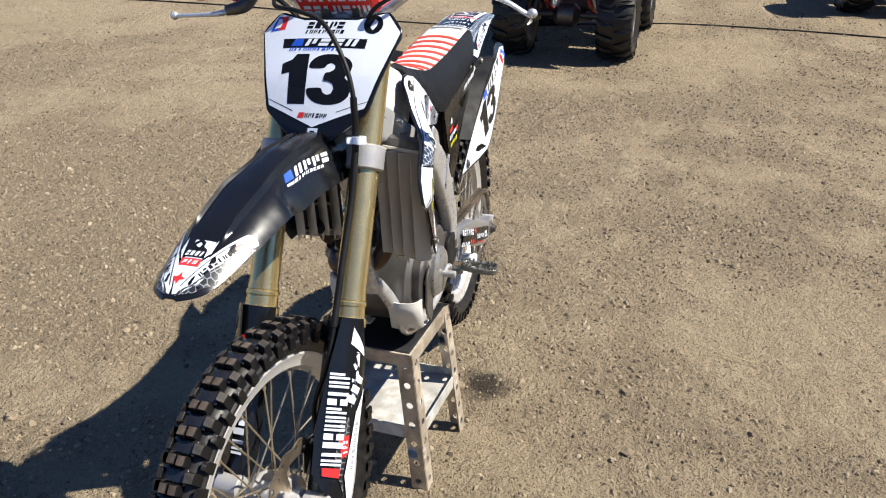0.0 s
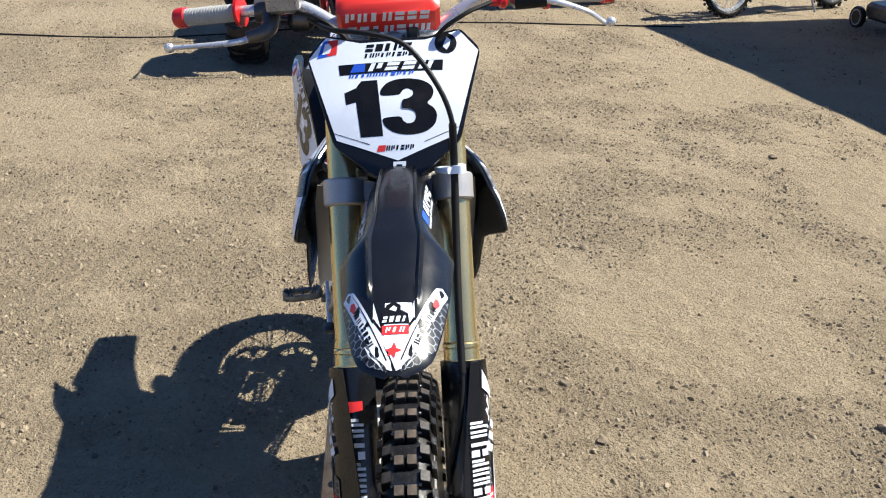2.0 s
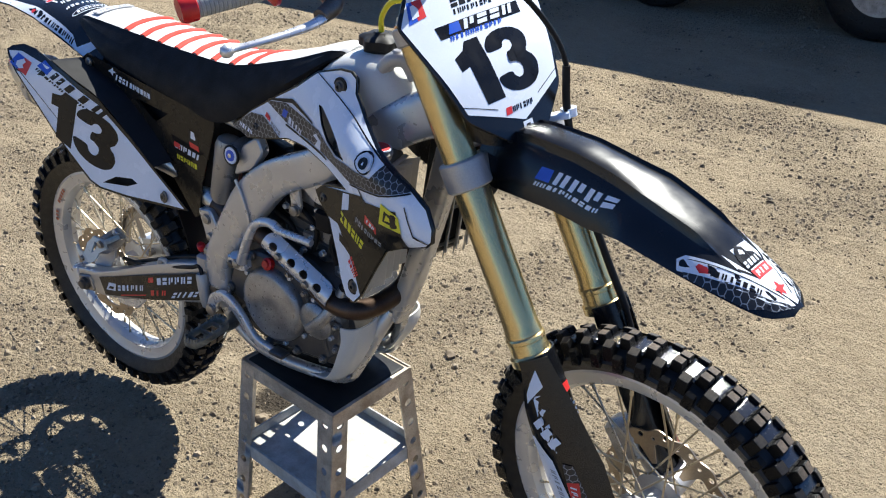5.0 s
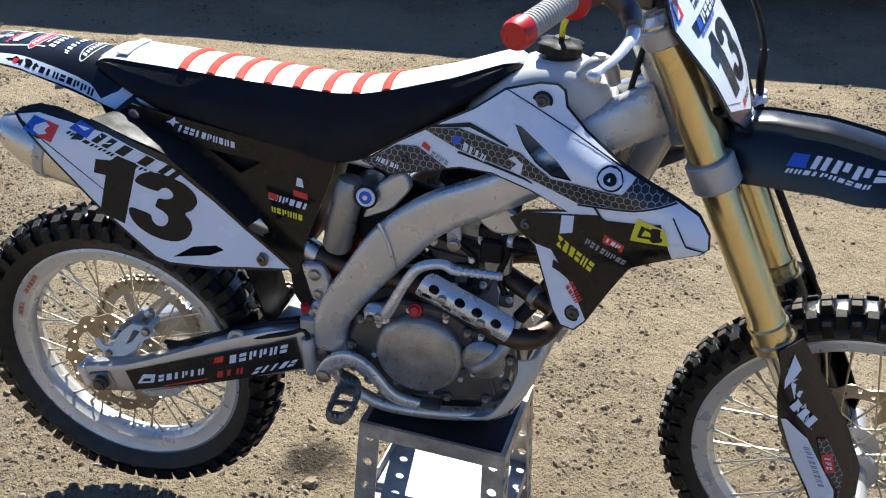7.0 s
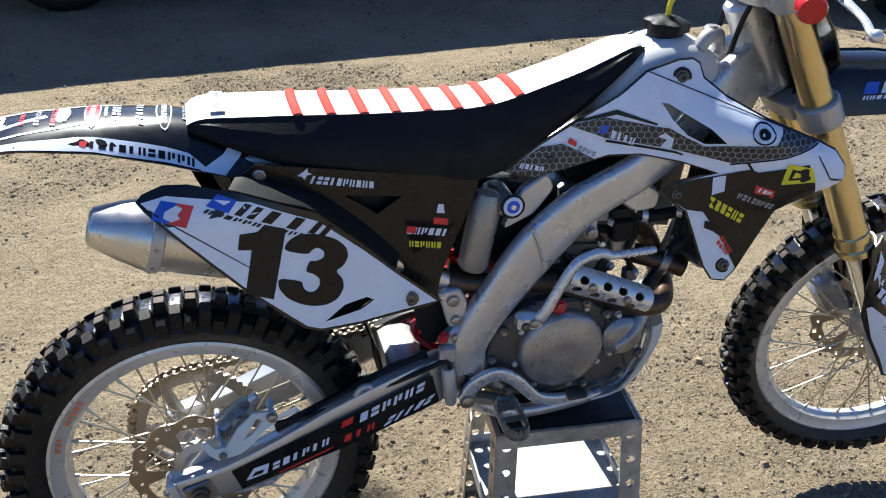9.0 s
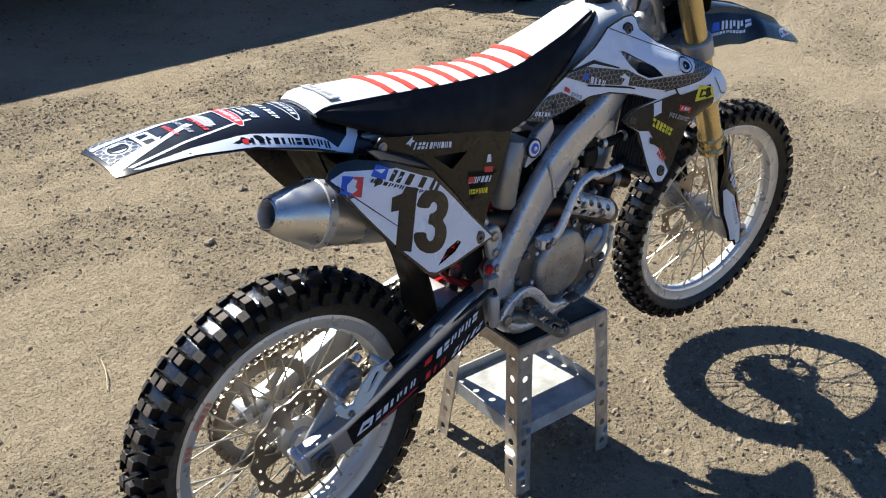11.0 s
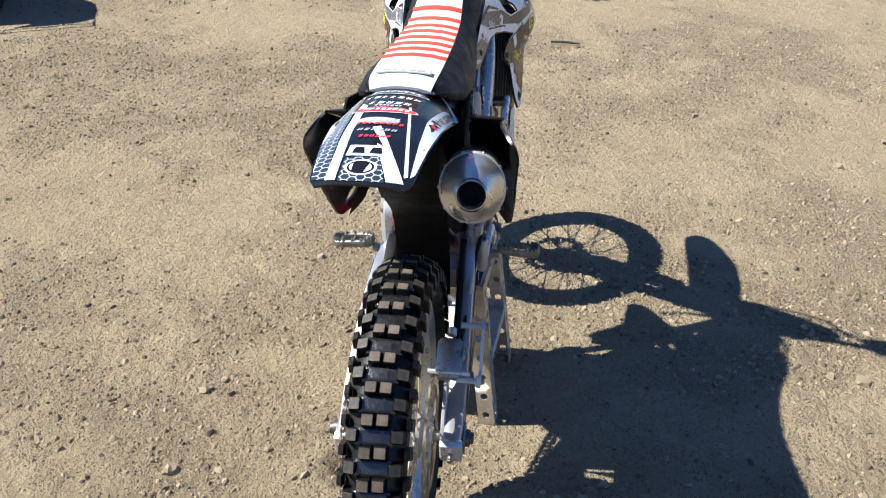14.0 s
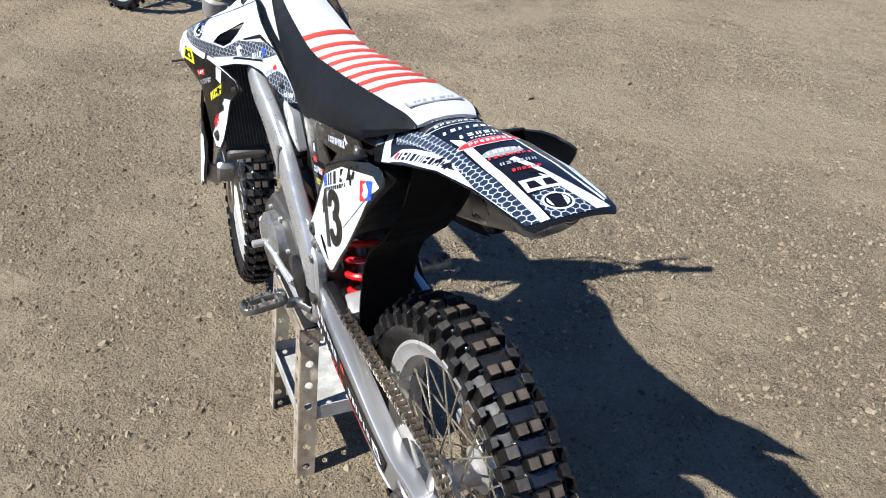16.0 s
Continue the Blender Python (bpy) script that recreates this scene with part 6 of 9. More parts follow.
# ---- frame ----
for s in (-1, 1):
    spar = part("frame_spar", beam([(0.478, s * 0.022, 1.070), (0.40, s * 0.050, 1.030), (0.31, s * 0.086, 0.965), (0.235, s * 0.100, 0.920), (0.140, s * 0.103, 0.872), (0.066, s * 0.102, 0.802), (0.002, s * 0.100, 0.716), (-0.050, s * 0.098, 0.628), (-0.055, s * 0.096, 0.560)],
                                   [0.018, 0.017, 0.015, 0.015, 0.016, 0.017, 0.018, 0.019, 0.018], [0.044, 0.040, 0.036, 0.034, 0.037, 0.043, 0.037, 0.034, 0.033]), FRAME_ALLOY, bike, "satin aluminium frame spar")
    part("weld_seam", tube([(0.045, s * 0.121, 0.848), (0.063, s * 0.1215, 0.808), (0.074, s * 0.121, 0.764)], 0.0032, seg=6, steps=4), FRAME_ALLOY, spar)
    part("spar_lug", prism(rounded([(0.005, 0.835), (0.035, 0.905), (0.080, 0.935), (0.095, 0.905), (0.060, 0.860)], 0.012), 0.022, mat=side(s * 0.080), bevel=0.003), FRAME_ALLOY, spar, "welded shock mount lug")
    plate_pts = rounded([(-0.100, 0.640), (-0.075, 0.665), (-0.030, 0.640), (-0.020, 0.580), (0.020, 0.548), (0.045, 0.520), (0.030, 0.495), (-0.020, 0.520), (-0.070, 0.500), (-0.095, 0.560)], 0.012)
    pivot = part("pivot_plate", prism(plate_pts, 0.026, mat=side(s * 0.094), bevel=0.005), FRAME_ALLOY, bike, "cast swingarm pivot plate")
    bolt(pivot, Vector((-0.072, s * 0.107, 0.545)), (0, s, 0), 0.015, 0.006, DARK_STEEL)
    bolt(pivot, Vector((-0.080, s * 0.107, 0.640)), (0, s, 0), 0.008, 0.005)
    bolt(pivot, Vector((-0.012, s * 0.107, 0.530)), (0, s, 0), 0.007, 0.005)
    part("cradle_tube", tube([(0.348, s * 0.016, 0.615), (0.330, s * 0.040, 0.570), (0.302, s * 0.062, 0.500), (0.262, s * 0.070, 0.447), (0.150, s * 0.078, 0.428), (0.040, s * 0.084, 0.432), (-0.030, s * 0.088, 0.470), (-0.062, s * 0.092, 0.520)], 0.0135, seg=14, flat=1.25), FRAME_ALLOY, bike, "lower frame rail")
    part("subframe_tube", tube([(0.02, s * 0.060, 0.930), (-0.15, s * 0.066, 0.955), (-0.32, s * 0.070, 0.985), (-0.46, s * 0.060, 1.005)], 0.011, seg=12), FRAME_ALLOY, bike, "subframe rail")
    part("subframe_stay", tube([(-0.075, s * 0.074, 0.700), (-0.13, s * 0.060, 0.745), (-0.20, s * 0.056, 0.80), (-0.30, s * 0.056, 0.90), (-0.38, s * 0.056, 0.975)], 0.010, seg=12), FRAME_ALLOY, bike, "subframe stay")
    # lug that carries the lower end of the stay
    lug = part("stay_lug", prism(rounded([(-0.110, 0.730), (-0.070, 0.735), (-0.055, 0.705), (-0.060, 0.660), (-0.090, 0.655), (-0.100, 0.695)], 0.010), 0.016, mat=side(s * 0.090), bevel=0.003), FRAME_ALLOY, bike)
    bolt(lug, Vector((-0.083, s * 0.098, 0.712)), (0, s, 0), 0.010, 0.005)
    bolt(lug, Vector((-0.078, s * 0.098, 0.672)), (0, s, 0), 0.008, 0.005)
part("head_tube", lathe([(-0.095, 0.030), (-0.090, 0.036), (0.085, 0.036), (0.09, 0.030)], (0.492, 0, 1.10), STEER_AXIS, seg=24), FRAME_ALLOY, bike, "cast steering head")
part("down_tube", beam([(0.485, 0, 1.03), (0.455, 0, 0.93), (0.425, 0, 0.82), (0.388, 0, 0.70), (0.350, 0, 0.600)], [0.022, 0.020, 0.020, 0.022, 0.026], [0.030, 0.024, 0.022, 0.020, 0.018]), FRAME_ALLOY, bike, "frame down tube")
for s in (-1, 1):
    prof = [(0.336, 0.606), (0.337, 0.575), (0.325, 0.535), (0.302, 0.484), (0.276, 0.455), (0.232, 0.447)]
    rows = [[Vector((x - k, s * (y - 0.12 * max(0.0, 0.53 - z)), z)) for x, z in prof] for y, k in ((0.040, 0.004), (0.070, 0.0), (0.098, 0.006), (0.112, 0.020), (0.117, 0.036))]
    if s > 0:
        rows = [[p - Vector((0, 0, 0.30 * max(0.0, p.z - 0.45))) for p in r] for r in rows]
    wing = part("skid_plate", shell(rows, -0.004 if s > 0 else 0.004, nu=4, nv=4), SKID, bike, "pale plastic skid plate under the engine")
    bolt(wing, Vector((0.290, s * 0.085, 0.468)), (0.7, 0, -0.5), 0.007, 0.004)

# ---- swingarm ----
for s in (-1, 1):
    arm = part("swingarm", beam([(-0.070, s * 0.072, 0.550), (-0.150, s * (0.088 if s < 0 else 0.094), 0.534), (-0.280, s * (0.094 if s < 0 else 0.102), 0.489), (-0.400, s * (0.098 if s < 0 else 0.104), 0.440), (-0.490, s * (0.100 if s < 0 else 0.103), 0.410), (-0.550, s * 0.100, 0.400), (-0.588, s * 0.099, 0.396)],
                                [0.020, 0.020, 0.019, 0.019, 0.018, 0.018, 0.017] if s < 0 else [0.020, 0.020, 0.0200, 0.0205, 0.0200, 0.018, 0.017], [0.044, 0.050, 0.046, 0.040, 0.034, 0.031, 0.026] if s < 0 else [0.026, 0.032, 0.040, 0.039, 0.034, 0.031, 0.026], power=0.3 if s < 0 else 0.16), ARM_ALLOY, bike, "brushed aluminium swingarm leg")
    face = lambda x, z, s=s: Vector((x, s * ((0.1185 if s < 0 else 0.1250) - 0.05 * max(0, x + 0.25)), z))
    fl = s > 0
    sticker = [(-0.491, 0.431), (-0.300, 0.505), (-0.124, 0.571), (-0.110, 0.508), (-0.292, 0.442), (-0.476, 0.386)] if s < 0 else [(-0.491, 0.428), (-0.300, 0.500), (-0.150, 0.550), (-0.130, 0.516), (-0.292, 0.452), (-0.476, 0.392)]
    film("black_sticker", sticker, face, PRINT_BLACK, arm, "black swingarm sticker", off=0.0015, flip=fl)
    f = (lambda q: q) if s < 0 else flip_quad
    word_bars(f([(-0.260, 0.494), (-0.134, 0.543), (-0.130, 0.562), (-0.257, 0.514)]), 6, face, PRINT_WHITE, arm, "white lettering bars", flip=fl, seed=70, off=0.0022, gap=0.28, slant=0)
    word_bars(f([(-0.216, 0.475), (-0.124, 0.512), (-0.120, 0.527), (-0.212, 0.491)]), 5, face, PRINT_WHITE, arm, "white lettering bars", flip=fl, seed=71, off=0.0022, slant=0.5, gap=0.3)
    word_bars(f([(-0.290, 0.454), (-0.226, 0.478), (-0.223, 0.493), (-0.287, 0.470)]), 3, face, PRINT_RED, arm, "red lettering bars", flip=fl, seed=72, off=0.0022, gap=0.35, slant=0)
    film("red_mark", f([(-0.293, 0.488), (-0.272, 0.496), (-0.270, 0.511), (-0.289, 0.503)]), face, PRINT_RED, arm, flip=fl, off=0.0022)
    word_bars(f([(-0.420, 0.418), (-0.312, 0.459), (-0.309, 0.475), (-0.417, 0.435)]), 6, face, PRINT_WHITE, arm, "white lettering bars", flip=fl, seed=73, off=0.0022, gap=0.28, slant=0)
    film("leaf_mark", f([(-0.468, 0.404), (-0.430, 0.414), (-0.424, 0.436), (-0.452, 0.430)]), face, PRINT_WHITE, arm, flip=fl, off=0.0022)
    film("leaf_mark_cut", f([(-0.458, 0.411), (-0.438, 0.416), (-0.434, 0.424), (-0.450, 0.421)]), face, PRINT_BLACK, arm, flip=fl, off=0.0027)
    film("red_line", f([(-0.410, 0.408), (-0.310, 0.446), (-0.308, 0.450), (-0.408, 0.412)]), face, PRINT_RED, arm, flip=fl, off=0.0022)
    if s < 0:
        # black strip stands for the brake hose and the shadow above the arm
        part("arm_cover", beam([(-0.405, -0.086, 0.484), (-0.30, -0.084, 0.528), (-0.20, -0.080, 0.570), (-0.125, -0.078, 0.594)], [0.006, 0.007, 0.007, 0.007], [0.007, 0.007, 0.007, 0.007]), MATT_BLACK, arm, "black strip for hose and shadow along the arm")
    block = part("axle_block", box((-0.548, s * 0.118, 0.395), (0.052, 0.010, 0.044), bevel=0.004, mat=Matrix.Translation((-0.548, 0, 0.395)) @ Matrix.Rotation(radians(-16), 4, "Y") @ Matrix.Translation((0.548, 0, -0.395))), STEEL, arm, "steel axle block")
    part("axle_nut", lathe([(0, 0.017), (0.009, 0.016), (0.010, 0.012), (0.016, 0.011)], (-0.548, s * 0.122, 0.395), (0, s, 0), seg=12), DARK_STEEL, arm)
    part("adjuster_bolt", tube([(-0.570, s * 0.099, 0.398), (-0.612, s * 0.099, 0.388)], 0.0055, seg=8, steps=1), STEEL, arm)
    part("arm_end", box((-0.590, s * 0.099, 0.398), (0.018, 0.042, 0.052), bevel=0.004, mat=Matrix.Translation((-0.590, 0, 0.398)) @ Matrix.Rotation(radians(-16), 4, "Y") @ Matrix.Translation((0.590, 0, -0.398))), BRIGHT, arm)
part("arm_cross_member", box((-0.155, 0, 0.535), (0.07, 0.15, 0.07), bevel=0.012), ALLOY, bike)
part("axle", lathe([(-0.125, 0.011), (0.125, 0.011)], REAR, (0, 1, 0), seg=14), STEEL, bike)
part("hose_guide", tube([(-0.262, -0.104, 0.520), (-0.258, -0.104, 0.552), (-0.238, -0.104, 0.560), (-0.228, -0.104, 0.538)], 0.0055, seg=8), ALLOY, bike, "brake hose guide")
part("rear_brake_hose", tube([(-0.405, -0.098, 0.505), (-0.33, -0.100, 0.515), (-0.24, -0.104, 0.545), (-0.14, -0.110, 0.580), (-0.10, -0.118, 0.600), (-0.088, -0.122, 0.560)], 0.0045, seg=8), MATT_BLACK, bike, "black rear brake hose")
# chain guide and guards
guide = part("chain_guide", prism(rounded([(-0.45, 0.345), (-0.35, 0.385), (-0.345, 0.345), (-0.375, 0.310), (-0.44, 0.305)], 0.012), 0.034, mat=side(CHAIN_Y), bevel=0.004), WHITE, bike, "pale plastic chain guide")
part("disc_guard", prism(rounded([(-0.50, 0.365), (-0.39, 0.415), (-0.375, 0.385), (-0.42, 0.345), (-0.49, 0.335)], 0.012), 0.006, mat=side(-0.075), bevel=0.002), BRIGHT, bike)
part("chain_slider", beam([(-0.05, CHAIN_Y, 0.570), (-0.12, CHAIN_Y, 0.582), (-0.22, CHAIN_Y, 0.545)], [0.010, 0.012, 0.010], [0.006, 0.006, 0.005]), MATT_BLACK, bike)
part("case_saver", prism(rounded([(-0.09, 0.60), (0.04, 0.61), (0.055, 0.55), (0.03, 0.50), (-0.06, 0.50)], 0.02), 0.016, mat=side(0.092), bevel=0.004), ENGINE, bike)

# rear caliper with its guard
cal_m = Matrix.Translation((-0.472, 0, 0.520)) @ Matrix.Rotation(radians(-38), 4, "Y")
cal = part("rear_caliper", box((0, -0.084, 0), (0.078, 0.050, 0.042), bevel=0.011, mat=cal_m), COVER, bike, "rear brake caliper")
part("caliper_piston_cap", lathe([(0, 0.017), (0.006, 0.016), (0.008, 0.010)], cal_m @ Vector((0.010, -0.108, 0.0)), (0, -1, 0), seg=16), COVER, cal)
part("pad_pin", tube([cal_m @ Vector((-0.030, -0.125, 0.014)), cal_m @ Vector((-0.030, -0.045, 0.014))], 0.005, seg=8, steps=1), BRIGHT, cal)
part("caliper_bracket", prism(rounded([(-0.575, 0.395), (-0.560, 0.430), (-0.500, 0.500), (-0.455, 0.512), (-0.470, 0.470), (-0.520, 0.400), (-0.545, 0.372)], 0.012), 0.008, mat=side(-0.080), bevel=0.002), ALLOY, cal)
PALE_METAL = material("pale_anodised", (0.60, 0.68, 0.70), 0.35, 0.0, var=0.06)
for x, z in ((-0.412, 0.560), (-0.500, 0.494)):
    part("guard_post", tube([(x, -0.100, z), (x, -0.144, z)], 0.006, seg=10, steps=1), PALE_METAL, cal)
hand = skin([(-0.533, 0.516), (-0.523, 0.496), (-0.508, 0.483), (-0.470, 0.490), (-0.446, 0.508), (-0.430, 0.530), (-0.402, 0.548), (-0.405, 0.570), (-0.440, 0.572), (-0.470, 0.545), (-0.492, 0.510), (-0.512, 0.508), (-0.522, 0.522)],
            lambda x, z: Vector((x, -0.146 + 0.20 * max(0.0, -0.505 - x) + 0.15 * max(0.0, x + 0.425), z)), [[(-0.462, 0.520), (-0.448, 0.528), (-0.426, 0.556), (-0.438, 0.560)]], thick=0.005, step=0.012)
guard = part("caliper_guard", hand, PALE_METAL, cal, "pale flat caliper guard with a slot")
bolt(guard, Vector((-0.412, -0.147, 0.560)), (0, -1, 0), 0.008, 0.006)
bolt(guard, Vector((-0.500, -0.147, 0.494)), (0, -1, 0), 0.006, 0.005)
part("hose_banjo", lathe([(-0.006, 0.009), (0.008, 0.009), (0.010, 0.006)], cal_m @ Vector((0.050, -0.085, 0.010)), (0.8, 0, 0.6), seg=10), BRIGHT, cal)

# ---- shock ----
SHOCK_A, SHOCK_B = Vector((0.005, 0, 0.885)), Vector((-0.118, 0, 0.520))
sd = (SHOCK_B - SHOCK_A).normalized()
shock = part("shock_absorber", lathe([(0, 0.018), (0.03, 0.024), (0.05, 0.030), (0.13, 0.030), (0.135, 0.016), (0.38, 0.014)], SHOCK_A, sd, seg=20), DARK_STEEL, bike, "rear shock absorber")
ex = sd.cross(Vector((0, 1, 0))).normalized()
turns, pts = 6.5, []
for i in range(int(turns * 12) + 1):
    a = 2 * math.pi * i / 12
    pts.append(SHOCK_A + sd * (0.120 + 0.235 * i / (turns * 12)) + (ex * math.cos(a) + Vector((0, 1, 0)) * math.sin(a)) * 0.037)
part("shock_spring", tube(pts, 0.0075, seg=8, steps=1), RED, shock, "red coil spring")
part("shock_reservoir", lathe([(0, 0.012), (0.004, 0.022), (0.018, 0.0265), (0.136, 0.0265), (0.146, 0.021), (0.148, 0.008)], (-0.016, -0.074, 0.905), (-0.21, -0.05, -1), seg=28), RESERVOIR, shock, "grey shock reservoir")
adj = part("adjuster_ring", lathe([(0, 0.021), (0.003, 0.021), (0.004, 0.0175), (0.003, 0.017)], (0.017, -0.100, 0.884), (0, -1, 0.1), seg=24), MATT_BLACK, shock)
part("adjuster_face", lathe([(0.0025, 0.0175), (0.0045, 0.016), (0.0047, 0.011)], (0.017, -0.100, 0.884), (0, -1, 0.1), seg=24), PRINT_WHITE, adj, "white ring")
part("adjuster_cap", lathe([(0.0035, 0.0118), (0.0055, 0.0112), (0.0060, 0.0045)], (0.017, -0.100, 0.884), (0, -1, 0.1), seg=20), BLUE, adj, "blue adjuster cap")
part("adjuster_screw", lathe([(0.005, 0.0050), (0.0072, 0.0045), (0.0074, 0.001)], (0.017, -0.100, 0.884), (0, -1, 0.1), seg=14), BRIGHT, adj)
part("shock_head", box((0.005, -0.055, 0.880), (0.045, 0.080, 0.040), bevel=0.010), COVER, shock)
part("linkage", prism(rounded([(-0.15, 0.50), (-0.06, 0.52), (-0.05, 0.46), (-0.12, 0.44)], 0.015), 0.06, mat=side(0), bevel=0.006), STEEL, bike)

part("shock_guard", prism(rounded([(-0.150, 0.735), (-0.085, 0.735), (-0.075, 0.640), (-0.115, 0.600), (-0.140, 0.640)], 0.012), 0.004, mat=side(-0.060), bevel=0.001), MATT_BLACK, bike, "black flap beside the shock")
part("reservoir_cup", lathe([(0, 0.008), (0.003, 0.009), (0.014, 0.009), (0.017, 0.006)], (-0.102, -0.104, 0.636), (0.1, -0.3, 1), seg=16), RED, bike, "red brake fluid cap")

# ---- engine ----
case = part("crankcase", prism(rounded([(-0.045, 0.640), (0.030, 0.705), (0.120, 0.720), (0.215, 0.690), (0.290, 0.620), (0.310, 0.540), (0.265, 0.470), (0.120, 0.452), (0.000, 0.470), (-0.060, 0.540)], 0.025), 0.165, mat=side(0), bevel=0.012), ENGINE, bike, "dark cast engine crankcase")
cyl_m = Matrix.Translation((0.165, 0, 0.690)) @ Matrix.Rotation(radians(9), 4, "Y")
cyl = part("cylinder", box((0, 0, 0.060), (0.120, 0.120, 0.110), bevel=0.012, mat=cyl_m), ENGINE, bike, "engine cylinder")
for i in range(3):
    part("cylinder_rib", box((0, 0, 0.030 + i * 0.026), (0.128, 0.128, 0.007), bevel=0.003, mat=cyl_m), ENGINE, cyl)
head = part("cylinder_head", box((0.005, 0, 0.155), (0.150, 0.135, 0.075), bevel=0.014, mat=cyl_m), COVER, bike, "cylinder head")
part("valve_cover", box((0.0, 0, 0.215), (0.135, 0.115, 0.045), bevel=0.016, mat=cyl_m), MATT_BLACK, head)
for s in (-1, 1):
    for k in (-0.05, 0.05):
        bolt(head, cyl_m @ Vector((k, s * 0.0675, 0.14)), (0, s, 0), 0.007, 0.006)
part("throttle_body", lathe([(0, 0.030), (0.05, 0.030), (0.055, 0.034), (0.10, 0.034), (0.105, 0.040), (0.16, 0.048)], (0.115, 0, 0.840), (-1, 0, 0.12), seg=24), MATT_BLACK, bike, "throttle body and intake boot")
part("ignition_coil", box((0.235, -0.070, 0.800), (0.040, 0.030, 0.045), bevel=0.005), MATT_BLACK, bike)
part("intake_boot", box((0.030, 0, 0.815), (0.120, 0.110, 0.130), bevel=0.030), MATT_BLACK, bike, "black rubber intake boot")
part("starter_cover", box((0.060, 0, 0.735), (0.110, 0.130, 0.050), bevel=0.012), DARK_STEEL, bike)
for y0, pts, r, mt in ((-0.070, [(0.100, 0.850), (0.130, 0.815), (0.175, 0.800), (0.205, 0.770), (0.195, 0.720)], 0.0055, MATT_BLACK), (-0.066, [(0.060, 0.835), (0.085, 0.780), (0.130, 0.760), (0.150, 0.730)], 0.005, MATT_BLACK),
                       (-0.076, [(0.245, 0.845), (0.262, 0.800), (0.250, 0.755), (0.262, 0.715)], 0.006, MATT_BLACK), (-0.074, [(0.020, 0.760), (0.070, 0.745), (0.120, 0.752)], 0.007, DARK_STEEL), (0.072, [(0.080, 0.840), (0.140, 0.800), (0.200, 0.790), (0.250, 0.800)], 0.006, MATT_BLACK)):
    part("engine_hose", tube([(x, y0, z) for x, z in pts], r, seg=8), mt, bike, "thin black engine hose")
stay = part("head_stay", prism(rounded([(0.150, 0.875), (0.176, 0.885), (0.182, 0.815), (0.172, 0.795), (0.158, 0.800)], 0.007), 0.010, mat=side(-0.082), bevel=0.002), BRIGHT, bike, "alloy cylinder head stay")
bolt(stay, Vector((0.170, -0.088, 0.808)), (0, -1, 0), 0.010, 0.008)
mount = part("engine_mount", prism(rounded([(0.205, 0.875), (0.250, 0.905), (0.285, 0.885), (0.282, 0.852), (0.240, 0.848)], 0.012), 0.018, mat=side(-0.098), bevel=0.004), FRAME_ALLOY, bike, "cast frame gusset")
for x, y, z, w, d, h, mt in ((0.245, -0.064, 0.770, 0.050, 0.014, 0.050, COVER), (0.185, -0.066, 0.740, 0.034, 0.012, 0.040, COVER), (0.240, -0.070, 0.835, 0.060, 0.022, 0.026, MATT_BLACK), (0.150, -0.066, 0.695, 0.040, 0.014, 0.026, COVER), (0.265, -0.066, 0.700, 0.026, 0.020, 0.030, COVER)):
    boss = part("cylinder_boss", box((x, y, z), (w, d, h), bevel=0.005), mt, cyl)
    bolt(boss, Vector((x + w * 0.25, y - d / 2, z + h * 0.2)), (0, -1, 0), 0.0055, 0.006, BRIGHT)
for x, z in ((0.200, 0.775), (0.222, 0.725), (0.170, 0.715), (0.130, 0.800), (0.215, 0.815)):
    bolt(cyl, Vector((x, -0.070, z)), (0, -1, 0), 0.006, 0.008, BRIGHT)
# clutch cover, right
CC = Vector((0.119, -0.082, 0.588))
cc = part("clutch_housing", prism(rounded([(-0.030, 0.560), (0.000, 0.650), (0.065, 0.690), (0.165, 0.685), (0.215, 0.650), (0.255, 0.655), (0.295, 0.610), (0.290, 0.540), (0.250, 0.500), (0.170, 0.490), (0.090, 0.478), (0.020, 0.500)], 0.02), 0.030, mat=side(-0.092), bevel=0.006), ENGINE, bike, "right engine side case")
part("clutch_cover", lathe([(0.018, 0.082), (0.034, 0.082), (0.042, 0.078), (0.046, 0.070), (0.047, 0.020), (0.0475, 0.005)], CC, (0, -1, 0), seg=40), COVER, cc, "round scuffed clutch cover")
for i in range(8):
    a = 2 * math.pi * i / 8 + 0.25
    bolt(cc, CC + Vector((math.cos(a) * 0.090, -0.022, math.sin(a) * 0.090)), (0, -1, 0), 0.0055, 0.009, BRIGHT)
part("oil_filler_plug", lathe([(0, 0.013), (0.010, 0.013), (0.012, 0.009), (0.016, 0.008)], (0.110, -0.108, 0.678), (0, -1, 0.3), seg=10), RED, cc, "red oil filler plug")
part("cover_gasket", lathe([(0.012, 0.0875), (0.024, 0.0875), (0.0245, 0.083)], CC, (0, -1, 0), seg=40), MATT_BLACK, cc, "dark joint round the cover")
for x, z in ((-0.012, 0.580), (0.008, 0.640), (0.060, 0.680), (0.165, 0.676), (0.205, 0.646), (0.285, 0.600), (0.282, 0.545), (0.245, 0.506), (0.172, 0.496), (0.092, 0.484), (0.022, 0.506)):
    boss = part("case_boss", lathe([(0, 0.0105), (0.006, 0.0100), (0.008, 0.008)], (x, -0.106, z), (0, -1, 0), seg=12), ENGINE, cc)
    bolt(boss, Vector((x, -0.113, z)), (0, -1, 0), 0.0048, 0.005, STEEL)
